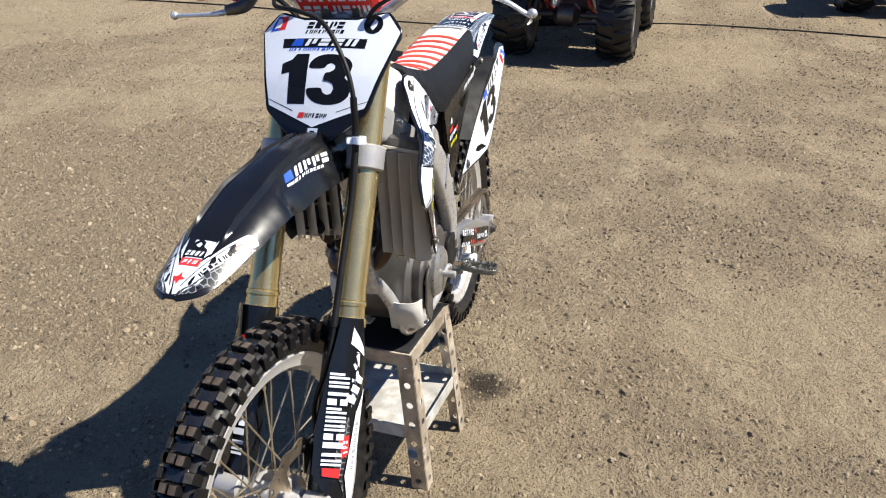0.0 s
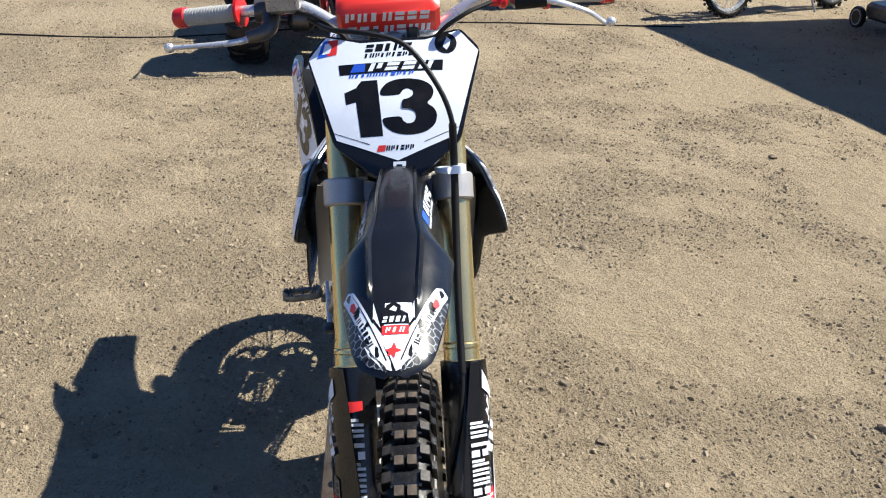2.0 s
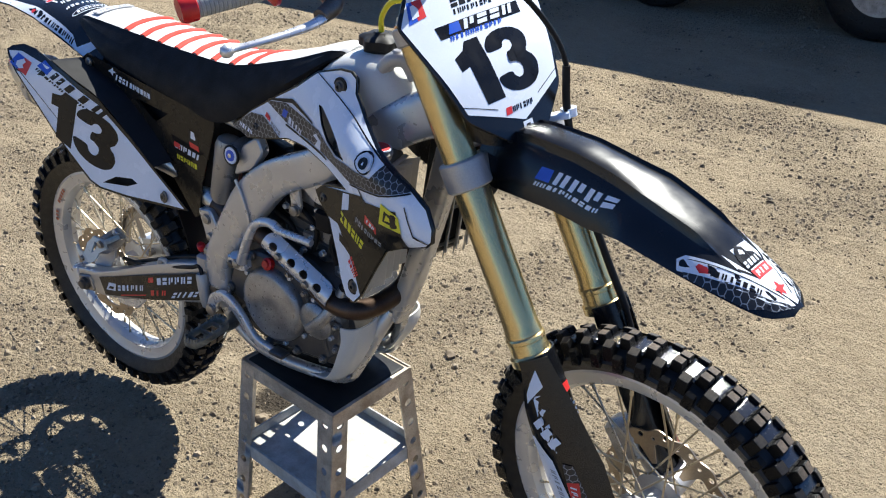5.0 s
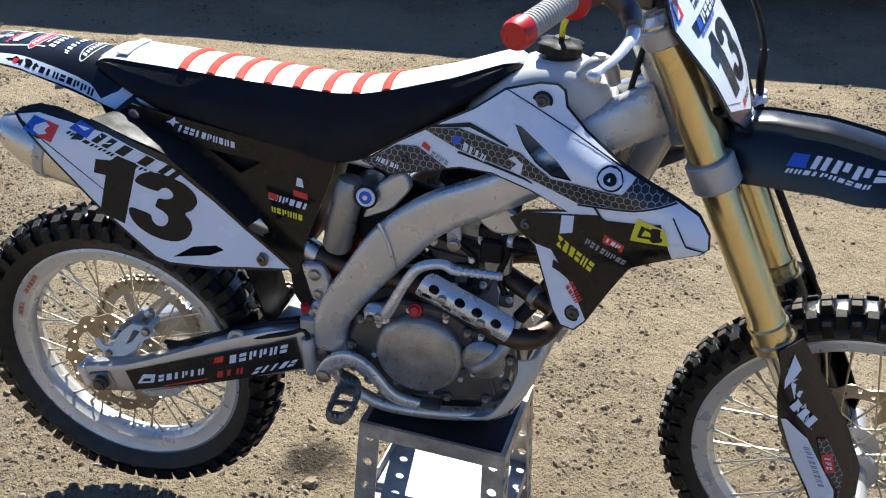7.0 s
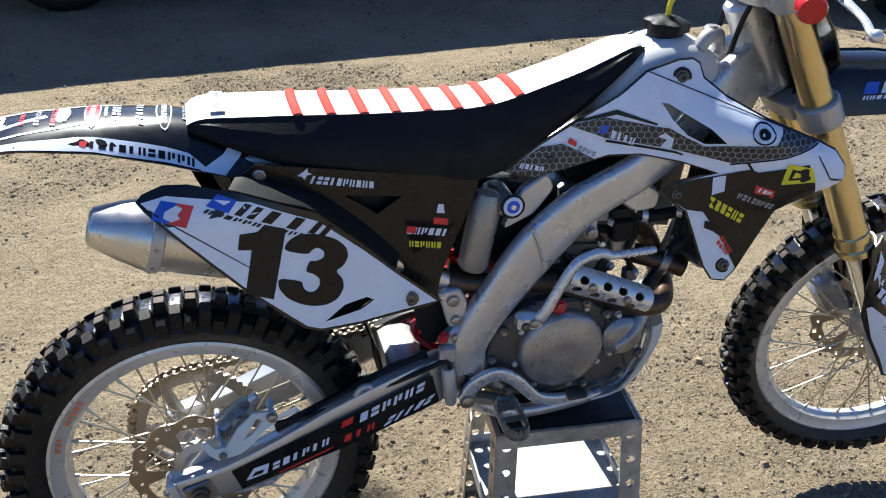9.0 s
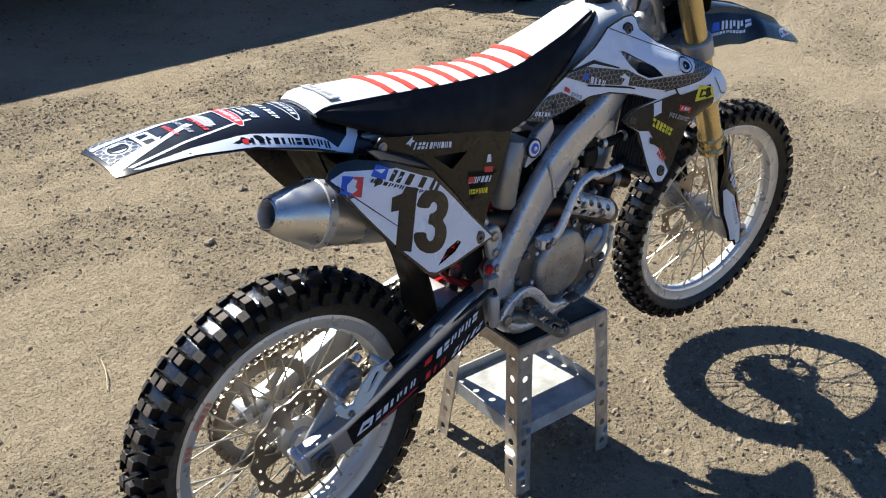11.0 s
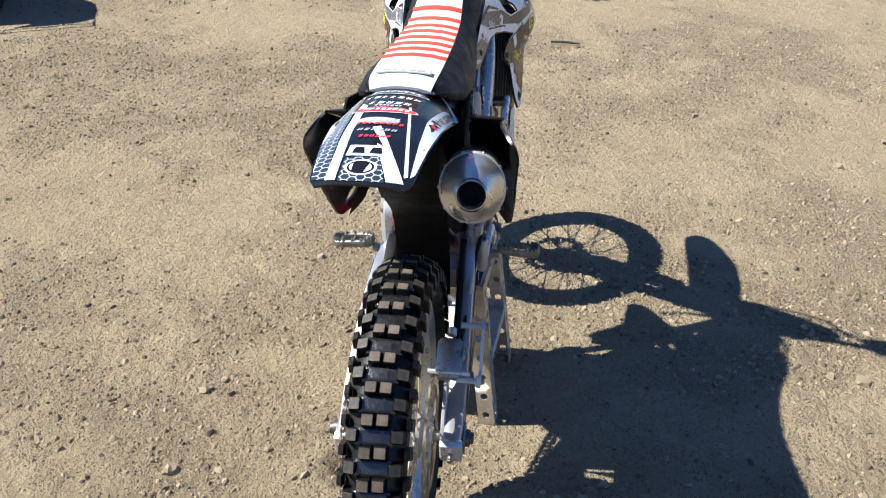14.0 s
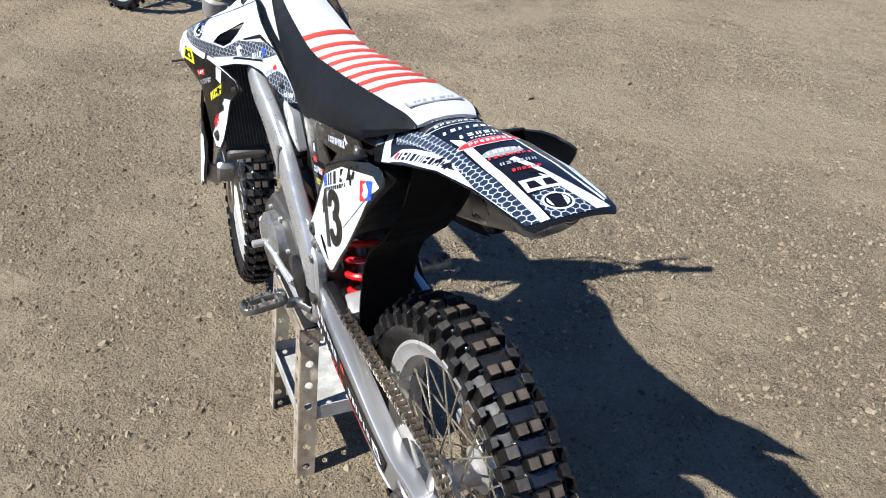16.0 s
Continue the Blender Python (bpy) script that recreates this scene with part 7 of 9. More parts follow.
for pts in ([(0.205, 0.640), (0.222, 0.610)], [(0.200, 0.560), (0.225, 0.575)], [(0.260, 0.520), (0.248, 0.560)], [(0.020, 0.540), (0.040, 0.560)]):
    part("case_rib", tube([(x, -0.107, z) for x, z in pts], 0.005, seg=8, steps=1), ENGINE, cc)
pump = part("water_pump_cover", lathe([(0.0, 0.040), (0.014, 0.040), (0.020, 0.034), (0.024, 0.020), (0.025, 0.005)], (0.238, -0.105, 0.598), (0, -1, 0), seg=28), COVER, cc, "water pump cover")
part("water_pump_neck", tube([(0.225, -0.122, 0.580), (0.250, -0.124, 0.600), (0.275, -0.112, 0.635), (0.292, -0.09, 0.680)], [0.012, 0.014, 0.013, 0.012], seg=12), COVER, pump)
for i in range(5):
    a = 2 * math.pi * i / 5 + 0.5
    bolt(cc, Vector((0.238 + math.cos(a) * 0.044, -0.107, 0.598 + math.sin(a) * 0.044)), (0, -1, 0), 0.005, 0.008, BRIGHT)
part("coolant_hose", tube([(0.292, -0.09, 0.680), (0.320, -0.085, 0.720), (0.345, -0.090, 0.765), (0.380, -0.095, 0.775), (0.405, -0.100, 0.765)], 0.013, seg=12), MATT_BLACK, bike, "black coolant hose")
part("hose_clip", lathe([(-0.005, 0.0145), (0.005, 0.0145)], (0.362, -0.092, 0.772), (1, 0, 0.2), seg=16), BRIGHT, bike)
part("upper_hose", tube([(0.225, -0.055, 0.860), (0.270, -0.085, 0.830), (0.330, -0.095, 0.835), (0.390, -0.100, 0.850)], 0.011, seg=12), MATT_BLACK, bike, "black upper coolant hose")
for x, z in ((0.270, 0.830), (0.330, 0.836)):
    part("hose_clip", lathe([(-0.005, 0.0128), (0.005, 0.0128)], (x, -0.086 if x < 0.3 else -0.095, z), (1, -0.3, 0), seg=16), BRIGHT, bike)
# ignition cover, left
ic = part("left_side_case", prism(rounded([(0.020, 0.500), (0.010, 0.600), (0.060, 0.660), (0.190, 0.680), (0.270, 0.620), (0.280, 0.540), (0.220, 0.485), (0.100, 0.475)], 0.02), 0.03, mat=side(0.092), bevel=0.006), ENGINE, bike, "left engine side case")
part("ignition_cover", lathe([(0.0, 0.066), (0.022, 0.064), (0.030, 0.054), (0.033, 0.020), (0.034, 0.005)], (0.165, 0.105, 0.575), (0, 1, 0), seg=32), COVER, ic, "round ignition cover")
for i in range(6):
    a = 2 * math.pi * i / 6
    bolt(ic, Vector((0.165 + math.cos(a) * 0.074, 0.106, 0.575 + math.sin(a) * 0.074)), (0, 1, 0), 0.005, 0.007, BRIGHT)
part("sprocket_cover", prism(rounded([(-0.045, 0.600), (0.035, 0.600), (0.045, 0.520), (0.0, 0.495), (-0.045, 0.51)], 0.02), 0.012, mat=side(0.112), bevel=0.003), MATT_BLACK, ic)
part("engine_guard", prism(rounded([(0.215, 0.62), (0.262, 0.60), (0.262, 0.50), (0.225, 0.455), (0.20, 0.47)], 0.02), 0.006, mat=side(0.116), bevel=0.002), ENGINE, bike, "left engine guard")

# ---- exhaust ----
header = part("exhaust_header", tube([(0.225, 0.000, 0.745), (0.275, 0.012, 0.756), (0.322, 0.035, 0.742), (0.352, 0.040, 0.706), (0.360, 0.014, 0.672), (0.350, -0.040, 0.652), (0.326, -0.086, 0.644), (0.280, -0.106, 0.650), (0.215, -0.104, 0.680), (0.130, -0.098, 0.714), (0.060, -0.086, 0.724), (-0.020, -0.072, 0.722), (-0.100, -0.062, 0.738)],
                                     [0.020, 0.0205] + [0.021] * 8 + [0.020] * 3, seg=18), HEADER, bike, "heat-browned exhaust header pipe")
part("header_stub", tube([(0.235, -0.030, 0.742), (0.290, -0.075, 0.738), (0.335, -0.098, 0.728), (0.352, -0.105, 0.722)], [0.018, 0.019, 0.019, 0.019], seg=16), HEADER, header, "second header pipe")
part("header_clamp", lathe([(-0.008, 0.0225), (-0.006, 0.0245), (0.006, 0.0245), (0.008, 0.0225)], (0.322, -0.092, 0.731), (0.75, -0.55, -0.25), seg=20), STEEL, header)
part("mid_pipe", tube([(-0.090, -0.063, 0.735), (-0.170, -0.070, 0.785), (-0.255, -0.103, 0.828)], [0.021, 0.024, 0.028], seg=18), MUFFLER, bike, "mid pipe into the muffler")


def build_heat_shield():
    """Bowed alloy heat shield with round holes, held by two bolts."""
    a, b = Vector((0.128, 0, 0.736)), Vector((0.276, 0, 0.668))
    d = (b - a).normalized()
    up = Vector((-d.z, 0, d.x))
    length, half = (b - a).length, 0.029

    def place(u, v):
        return a + d * u + up * v + Vector((0, -0.134 + 0.020 * (v / half) ** 2, 0))

    out = rounded([(-0.010, -half), (length + 0.006, -half), (length + 0.006, half), (-0.010, half)], 0.018)
    holes = []
    for u, v in ((0.016, 0.010), (0.010, -0.011), (0.050, -0.013), (0.066, 0.011), (0.088, -0.013), (0.100, 0.011), (0.138, 0.010), (0.130, -0.013)):
        holes.append([(u + 0.0100 * math.cos(k * math.pi / 6), v + 0.0075 * math.sin(k * math.pi / 6)) for k in range(12)])
    ob = part("heat_shield", skin(out, place, holes, thick=0.003, step=0.008), BRIGHT, header, "drilled alloy heat shield")
    for u, v in ((0.036, 0.003), (0.114, -0.002)):
        bolt(ob, place(u, v), (0, -1, 0), 0.007, 0.005)


build_heat_shield()
MU_A, MU_B = Vector((-0.640, -0.131, 0.945)), Vector((-0.235, -0.107, 0.822))
mu = (MU_B - MU_A).normalized()
L_ = (MU_B - MU_A).length
prof = [(0.000, 0.0265), (0.003, 0.0295), (0.040, 0.044), (0.082, 0.0565), (0.088, 0.0575), (0.098, 0.0575), (0.104, 0.0555), (L_ * 0.55, 0.0555), (L_ * 0.75, 0.050), (L_ - 0.02, 0.034), (L_, 0.028)]
side_v = mu.cross(Vector((0, 0, 1))).normalized()
fm = frame_of(MU_A, mu)
local_side = (fm.to_3x3().inverted() @ side_v).normalized()
squash = fm @ Matrix.Scale(0.93, 4, local_side) @ fm.inverted()
muf = part("muffler", lathe([(0.060, 0.0262), (0.004, 0.0265)] + prof, MU_A, mu, seg=48, mat=squash), MUFFLER, bike, "brushed oval alloy muffler with conical end cap")
part("tail_pipe", lathe([(0.05, 0.0205), (0.002, 0.0205), (-0.002, 0.0225), (0.000, 0.0245), (0.012, 0.0250), (0.05, 0.0250)], MU_A, mu, seg=32, closed=True), MUFFLER, muf)
part("tail_pipe_bore", lathe([(0.030, 0.0003), (0.031, 0.0204)], MU_A, mu, seg=24), BLACK_RUBBER, muf)
part("muffler_band", lathe([(0.083, 0.0570), (0.085, 0.0590), (0.101, 0.0590), (0.103, 0.0570)], MU_A, mu, seg=48, mat=squash), ALLOY, muf, "riveted band")
for k in range(10):
    a = 2 * math.pi * k / 10
    d = side_v * math.cos(a) + side_v.cross(mu) * math.sin(a)
    p = squash @ (MU_A + mu * 0.092 + d * 0.0589)
    part("rivet", lathe([(0, 0.0035), (0.002, 0.0028), (0.0026, 0.001)], p, d, seg=8), STEEL, muf)

# ---- radiators ----
for s in (-1, 1):
    rm = Matrix.Translation((0.396, s * 0.099, 0.862) if s < 0 else (0.396, 0.108, 0.848)) @ Matrix.Rotation(radians(8), 4, "Y") @ Matrix.Rotation(radians(s * -12), 4, "Z") @ Matrix.Diagonal((1, 1, 1 if s < 0 else 1.18, 1))
    rad = part("radiator", box((-0.016, 0, 0), (0.030, 0.092, 0.205), bevel=0.003, mat=rm), CORE, bike, "finned radiator core")
    part("radiator_tank", box((-0.016, 0, 0.114), (0.040, 0.096, 0.028), bevel=0.010, mat=rm), ENGINE, rad)
    part("radiator_tank", box((-0.016, 0, -0.114), (0.040, 0.096, 0.026), bevel=0.010, mat=rm), ENGINE, rad)
    for k in range(12):
        part("radiator_fin", box((-0.0325, -0.041 + k * 0.0075, 0), (0.004, 0.0016, 0.200), mat=rm), DARK_STEEL, rad)
    louvre = part("radiator_louvre", box((0.006, 0, 0.112), (0.010, 0.096, 0.008), bevel=0.003, mat=rm), LOUVRE, bike, "pale grey radiator louvre guard")
    for z in (-0.105, -0.035, 0.035):
        part("louvre_rail", box((0.004, 0, z), (0.008, 0.094, 0.005), bevel=0.002, mat=rm), LOUVRE, louvre)
    for k in range(4):
        vm = rm @ Matrix.Translation((0.017, s * (-0.038 + k * 0.028), 0.0)) @ Matrix.Rotation(radians(s * 50), 4, "Z")
        pts = [(-0.019, -0.104), (0.006, -0.112), (0.017, -0.134), (0.020, -0.108), (0.021, 0.070), (0.014, 0.112), (-0.019, 0.116)]
        pts = [(s * -u, v) for u, v in pts]
        bm = prism(pts if s < 0 else pts[::-1], 0.003, mat=vm @ Matrix(((0, 0, 1, 0), (-1, 0, 0, 0), (0, 1, 0, 0), (0, 0, 0, 1))), bevel=0.001)
        part("louvre_blade", bm, LOUVRE, louvre)
part("radiator_cap", lathe([(0, 0.020), (0.010, 0.022), (0.014, 0.018), (0.016, 0.006)], (0.405, -0.118, 0.992), (0.1, 0, 1), seg=20), ALLOY, bike, "radiator cap with red and blue label")
part("cap_label", lathe([(0, 0.019), (0.002, 0.018)], (0.407, -0.118, 1.0085), (0.1, 0, 1), seg=20), PRINT_WHITE, bike)
part("cap_label_ring", lathe([(0.0018, 0.0165), (0.0026, 0.016), (0.0026, 0.012)], (0.407, -0.118, 1.0085), (0.1, 0, 1), seg=20), PRINT_RED, bike)

# ---- pedals, pegs, kick starter ----


def build_peg(s):
    m = Matrix.Translation((0.0, s * 0.150, 0.505)) @ Matrix.Rotation(radians(s * -4), 4, "X")
    base = part("footpeg", tube([(-0.030, s * 0.098, 0.490), (-0.005, s * 0.120, 0.497), (0.0, s * 0.150, 0.500)], [0.014, 0.013, 0.010], seg=10), PEG_STEEL, bike, "toothed steel footpeg")
    ring = []
    for k in range(24):
        a = 2 * math.pi * k / 24
        ring.append((0.020 * math.copysign(abs(math.cos(a)) ** 0.6, math.cos(a)), s * (0.046 + 0.047 * math.copysign(abs(math.sin(a)) ** 0.6, math.sin(a))), 0.012))
    part("peg_frame", tube(ring, 0.005, seg=8, steps=1, closed=True, flat=1.9, mat=m), PEG_STEEL, base)
    for k in range(3):
        part("peg_bar", tube([(-0.019, s * (0.016 + k * 0.030), 0.010), (0.019, s * (0.016 + k * 0.030), 0.010)], 0.0040, seg=6, steps=1, flat=1.6, mat=m), PEG_STEEL, base)
    for k in range(24):
        p = Vector(ring[k]) + Vector((0, 0, 0.006))
        part("peg_tooth", lathe([(0, 0.0040), (0.009, 0.0022)], m @ p, (0, 0, 1), seg=5), PEG_STEEL, base)


build_peg(-1)
build_peg(1)
pedal = part("brake_pedal", beam([(-0.066, -0.122, 0.512), (-0.048, -0.126, 0.545), (-0.010, -0.130, 0.565), (0.028, -0.132, 0.545), (0.072, -0.132, 0.497), (0.120, -0.132, 0.486), (0.150, -0.132, 0.488)],
                                 [0.007, 0.007, 0.007, 0.007, 0.007, 0.007, 0.006], [0.014, 0.013, 0.012, 0.012, 0.011, 0.010, 0.009]), BRIGHT, bike, "bent alloy rear brake pedal")
part("pedal_tip", box((0.148, -0.136, 0.494), (0.038, 0.026, 0.012), bevel=0.003), DARK_STEEL, pedal)
bolt(pedal, Vector((-0.062, -0.130, 0.512)), (0, -1, 0), 0.012, 0.005)
kick = part("kick_starter", tube([(0.048, -0.120, 0.672), (0.066, -0.142, 0.686), (0.092, -0.147, 0.739), (0.112, -0.147, 0.775), (0.132, -0.147, 0.793), (0.163, -0.147, 0.801), (0.184, -0.147, 0.792)], [0.014, 0.011, 0.0095, 0.009, 0.009, 0.009, 0.009], seg=12), BRIGHT, bike, "folded alloy kick starter")
part("kick_foot", lathe([(0, 0.0075)] + [p for k in range(7) for p in ((0.008 + k * 0.011, 0.0078), (0.013 + k * 0.011, 0.0078), (0.014 + k * 0.011, 0.0064), (0.018 + k * 0.011, 0.0064))], (0.182, -0.147, 0.792), (1, 0, 0.02), seg=12), BRIGHT, kick)
part("kick_boss", box((0.046, -0.130, 0.672), (0.046, 0.030, 0.036), bevel=0.008), BRIGHT, kick)
bolt(kick, Vector((0.052, -0.145, 0.674)), (0, -1, 0), 0.008, 0.005)
bolt(kick, Vector((0.036, -0.145, 0.668)), (0, -1, 0), 0.007, 0.004, DARK_STEEL)
shifter = part("gear_lever", tube([(0.048, 0.120, 0.522), (0.075, 0.130, 0.545), (0.120, 0.135, 0.565), (0.165, 0.137, 0.570)], [0.010, 0.008, 0.007, 0.008], seg=10), BRIGHT, bike, "alloy gear lever")
part("gear_lever_tip", lathe([(0, 0.009), (0.038, 0.009), (0.040, 0.006)], (0.168, 0.130, 0.570), (0, 1, 0), seg=12), ALLOY, shifter)
part("rear_master_cylinder", lathe([(0, 0.010), (0.02, 0.013), (0.075, 0.013), (0.08, 0.010)], (-0.090, -0.118, 0.505), (-0.08, 0, 1), seg=14), ALLOY, bike, "rear brake master cylinder")
part("breather_box", box((-0.095, -0.108, 0.610), (0.030, 0.020, 0.036), bevel=0.005), ALLOY, bike)

# ---- fork guards, front caliper, cables ----
GUARD = [(0.738, 0.742), (0.771, 0.756), (0.815, 0.686), (0.880, 0.577), (0.917, 0.501), (0.920, 0.450), (0.905, 0.412), (0.882, 0.404), (0.868, 0.422), (0.856, 0.420), (0.836, 0.458), (0.799, 0.519), (0.767, 0.580), (0.752, 0.650), (0.748, 0.700)]
for s in (-1, 1):

    def guard_place(x, z, s=s):
        base = fork_at(z)
        t = (x - base.x) / 0.05
        bow = 0.024 * min(1.6, max(-1.2, t)) ** 2
        return STEER @ Vector((x, leg_y(s) + s * (0.044 - bow), z))

    fl = s > 0
    f = (lambda q: q) if s < 0 else flip_quad
    g = part("fork_guard", skin(GUARD, guard_place, thick=0.003, flip=fl, step=0.012), BLACK, bike, "black fork guard with white graphics")
    def guard_film(x, z, s=s):
        return guard_place(x, z, s) + STEER.to_3x3() @ Vector((0, s * 0.0016, 0))

    film("white_blade", [(0.768, 0.604), (0.776, 0.610), (0.815, 0.580), (0.846, 0.530), (0.879, 0.478), (0.893, 0.418), (0.882, 0.411), (0.871, 0.429), (0.858, 0.427), (0.839, 0.465), (0.802, 0.526)], guard_film, PRINT_WHITE, g, "white blade", flip=fl, step=0.012, off=0.0014)
    film("white_flash", [(0.762, 0.735), (0.778, 0.708), (0.760, 0.672), (0.757, 0.690)], guard_film, PRINT_WHITE, g, flip=fl, step=0.012, off=0.0014)
    film("honeycomb", [(0.830, 0.580), (0.846, 0.578), (0.888, 0.505), (0.894, 0.440), (0.884, 0.478), (0.850, 0.530)], guard_film, HEXFILM, g, flip=fl, step=0.012, off=0.0014)
    word_bars(f([(0.774, 0.640), (0.816, 0.598), (0.827, 0.612), (0.783, 0.655)]), 3, guard_film, PRINT_WHITE, g, "white number bars", flip=fl, seed=2, slant=0.0, off=0.0050, gap=0.3)
    film("red_tag", f([(0.843, 0.548), (0.858, 0.514), (0.873, 0.512), (0.860, 0.550)]), guard_film, PRINT_RED, g, "red tag", flip=fl, step=0.012, off=0.0024)
    word_bars(f([(0.849, 0.543), (0.859, 0.518), (0.868, 0.517), (0.858, 0.543)]), 3, guard_film, PRINT_WHITE, g, flip=fl, seed=81, off=0.0034, gap=0.35)
    word_bars(f([(0.812, 0.562), (0.856, 0.479), (0.864, 0.482), (0.821, 0.564)]), 9, guard_film, PRINT_GREY, g, flip=fl, seed=82, off=0.0024, gap=0.35)

    # front face of the guard, wrapping round the leg
    def wrap(u, v, s=s):
        z = 0.735 - v
        c = fork_at(z, leg_y(s))
        a = u / 0.040
        fwd = Vector((math.cos(RAKE), 0, math.sin(RAKE)))
        return STEER @ (c + fwd * (0.040 * math.cos(a)) + Vector((0, 0.040 * math.sin(a), 0)))

    w = part("guard_front", skin([(-0.055, 0.0), (0.055, 0.0), (0.058, 0.10), (0.052, 0.26), (0.040, 0.30), (-0.040, 0.30), (-0.052, 0.26), (-0.058, 0.10)], wrap, thick=-0.003, step=0.014), BLACK, g)
    if s < 0:
        word_bars([(0.017, 0.262), (0.017, 0.075), (-0.010, 0.075), (-0.010, 0.262)], 11, wrap, PRINT_WHITE, w, "white lettering bars", seed=85, off=-0.0038, slant=0.05, gap=0.25)
        film("red_flag", [(-0.010, 0.053), (0.017, 0.053), (0.017, 0.067), (-0.010, 0.071)], wrap, PRINT_RED, w, step=0.012, off=-0.0038)
    else:
        word_bars([(0.879, 0.500), (0.798, 0.660), (0.822, 0.672), (0.903, 0.512)], 11, guard_film, PRINT_WHITE, g, "white lettering bars", flip=fl, seed=85, off=0.0050, slant=0.05, gap=0.25)
        film("red_flag", [(0.890, 0.480), (0.881, 0.496), (0.903, 0.508), (0.909, 0.494)], guard_film, PRINT_RED, g, flip=fl, step=0.012, off=0.0040)
    film("white_side", [(s * 0.036, 0.055), (s * 0.048, 0.03), (s * 0.056, 0.12), (s * 0.044, 0.15)], wrap, PRINT_WHITE, w, step=0.012, off=-0.0038)
part("front_caliper", box((0, 0, 0), (0.060, 0.050, 0.085), bevel=0.010, mat=STEER @ Matrix.Translation(FRONT + Vector((-0.095, 0.072, 0.055))) @ Matrix.Rotation(radians(-35), 4, "Y")), COVER, bike, "front brake caliper")
# cable from the bar over the plate, through the clip, down to the caliper
hose = [(0.452, -0.150, 1.300), (0.520, -0.105, 1.292), (0.552, -0.040, 1.288), (0.570, 0.025, 1.268), (0.598, 0.075, 1.205), (0.618, 0.098, 1.140), (0.626, 0.097, 1.060), (0.658, 0.094, 0.960), (0.722, 0.091, 0.840), (0.779, 0.091, 0.740), (0.814, 0.082, 0.665), (0.838, 0.062, 0.600), (0.838, 0.056, 0.535)]
part("front_brake_hose", tube(hose, 0.0046, seg=10, steps=6, mat=STEER), MATT_BLACK, bike, "front brake hose over the number plate")
part("hose_sleeve", tube(hose[5:10], 0.0068, seg=10, steps=6, mat=STEER), MATT_BLACK, bike)
clip = part("hose_clip", beam([(0.596, 0.072, 1.050), (0.618, 0.088, 1.056), (0.632, 0.097, 1.060)], [0.012, 0.014, 0.014], [0.006, 0.006, 0.006], mat=STEER), WHITE, bike, "white hose clip on the lower clamp")
part("clip_ring", lathe([(-0.007, 0.0135), (0.007, 0.0135), (0.007, 0.009), (-0.007, 0.009)], (0.624, 0.104, 1.060), (0.2, 0, -1), seg=16, mat=STEER), WHITE, clip)
for pts, r in (([(0.455, 0.18, 1.312), (0.492, 0.130, 1.300), (0.490, 0.080, 1.265), (0.450, 0.040, 1.190), (0.43, 0.035, 1.08)], 0.0042), ([(0.440, -0.175, 1.312), (0.480, -0.13, 1.305), (0.486, -0.085, 1.270), (0.45, -0.040, 1.180), (0.43, -0.03, 1.07)], 0.0050)):
    part("control_cable", tube(pts, r, seg=8, mat=STEER), MATT_BLACK, bike, "black control cable")


# ---- work stand ----
stand = thing("work_stand", "perforated steel angle work stand with black rubber top", "stand")
SM = pose(0.158, -0.012, 0, 0, 0, -5.0)


def build_stand():
    top_z, hx, hy = 0.405, 0.145, 0.115
    fx, fy = 0.160, 0.160
    part("top_pad", box((0, 0, top_z - 0.006), (hx * 2 - 0.018, hy * 2 - 0.018, 0.010), bevel=0.003, mat=SM), MATT_BLACK, stand, "black rubber pad")
    part("top_plate", box((0, 0, top_z - 0.008), (hx * 2, hy * 2, 0.006), bevel=0.002, mat=SM), STAND_STEEL, stand, "worn steel top plate")
    for s in (-1, 1):
        part("top_rail", box((0, s * hy, top_z - 0.019), (hx * 2, 0.004, 0.034), mat=SM), STAND_STEEL, stand)
        part("top_rail", box((s * hx, 0, top_z - 0.019), (0.004, hy * 2 - 0.006, 0.034), mat=SM), STAND_STEEL, stand)
    for sx in (-1, 1):
        for sy in (-1, 1):
            a, b = Vector((sx * fx, sy * fy, 0.0)), Vector((sx * hx, sy * hy, top_z - 0.004))
            d = (b - a).normalized()
            ex = (Vector((1, 0, 0)) - d * d.x).normalized()
            ey = d.cross(ex)
            bm = bmesh.new()
            for across, normal, inward in ((ex, ey, -sx), (ey, ex, -sy)):
                perforated(bm, a, d, across * inward, normal, (b - a).length, 0.042, 0.0035)
            bmesh.ops.remove_doubles(bm, verts=bm.verts, dist=1e-5)
            bm.transform(SM)
            part("leg", bm, STAND_STEEL, stand, "slotted angle-iron leg", smooth=30)
    tray_z = 0.165
    k = tray_z / top_z
    tx, ty = fx + (hx - fx) * k - 0.004, fy + (hy - fy) * k - 0.004
    bm = box((0, 0, tray_z), (tx * 2, ty * 2, 0.003), mat=SM)
    part("tray", bm, TRAY_PAINT, stand, "white painted tray, scuffed")
    for s in (-1, 1):
        part("tray_rail", box((0, s * (ty + 0.001), tray_z + 0.008), (tx * 2, 0.004, 0.036), mat=SM), TRAY_PAINT, stand)
        part("tray_rail", box((s * (tx + 0.001), 0, tray_z + 0.008), (0.004, ty * 2 - 0.006, 0.036), mat=SM), TRAY_PAINT, stand)


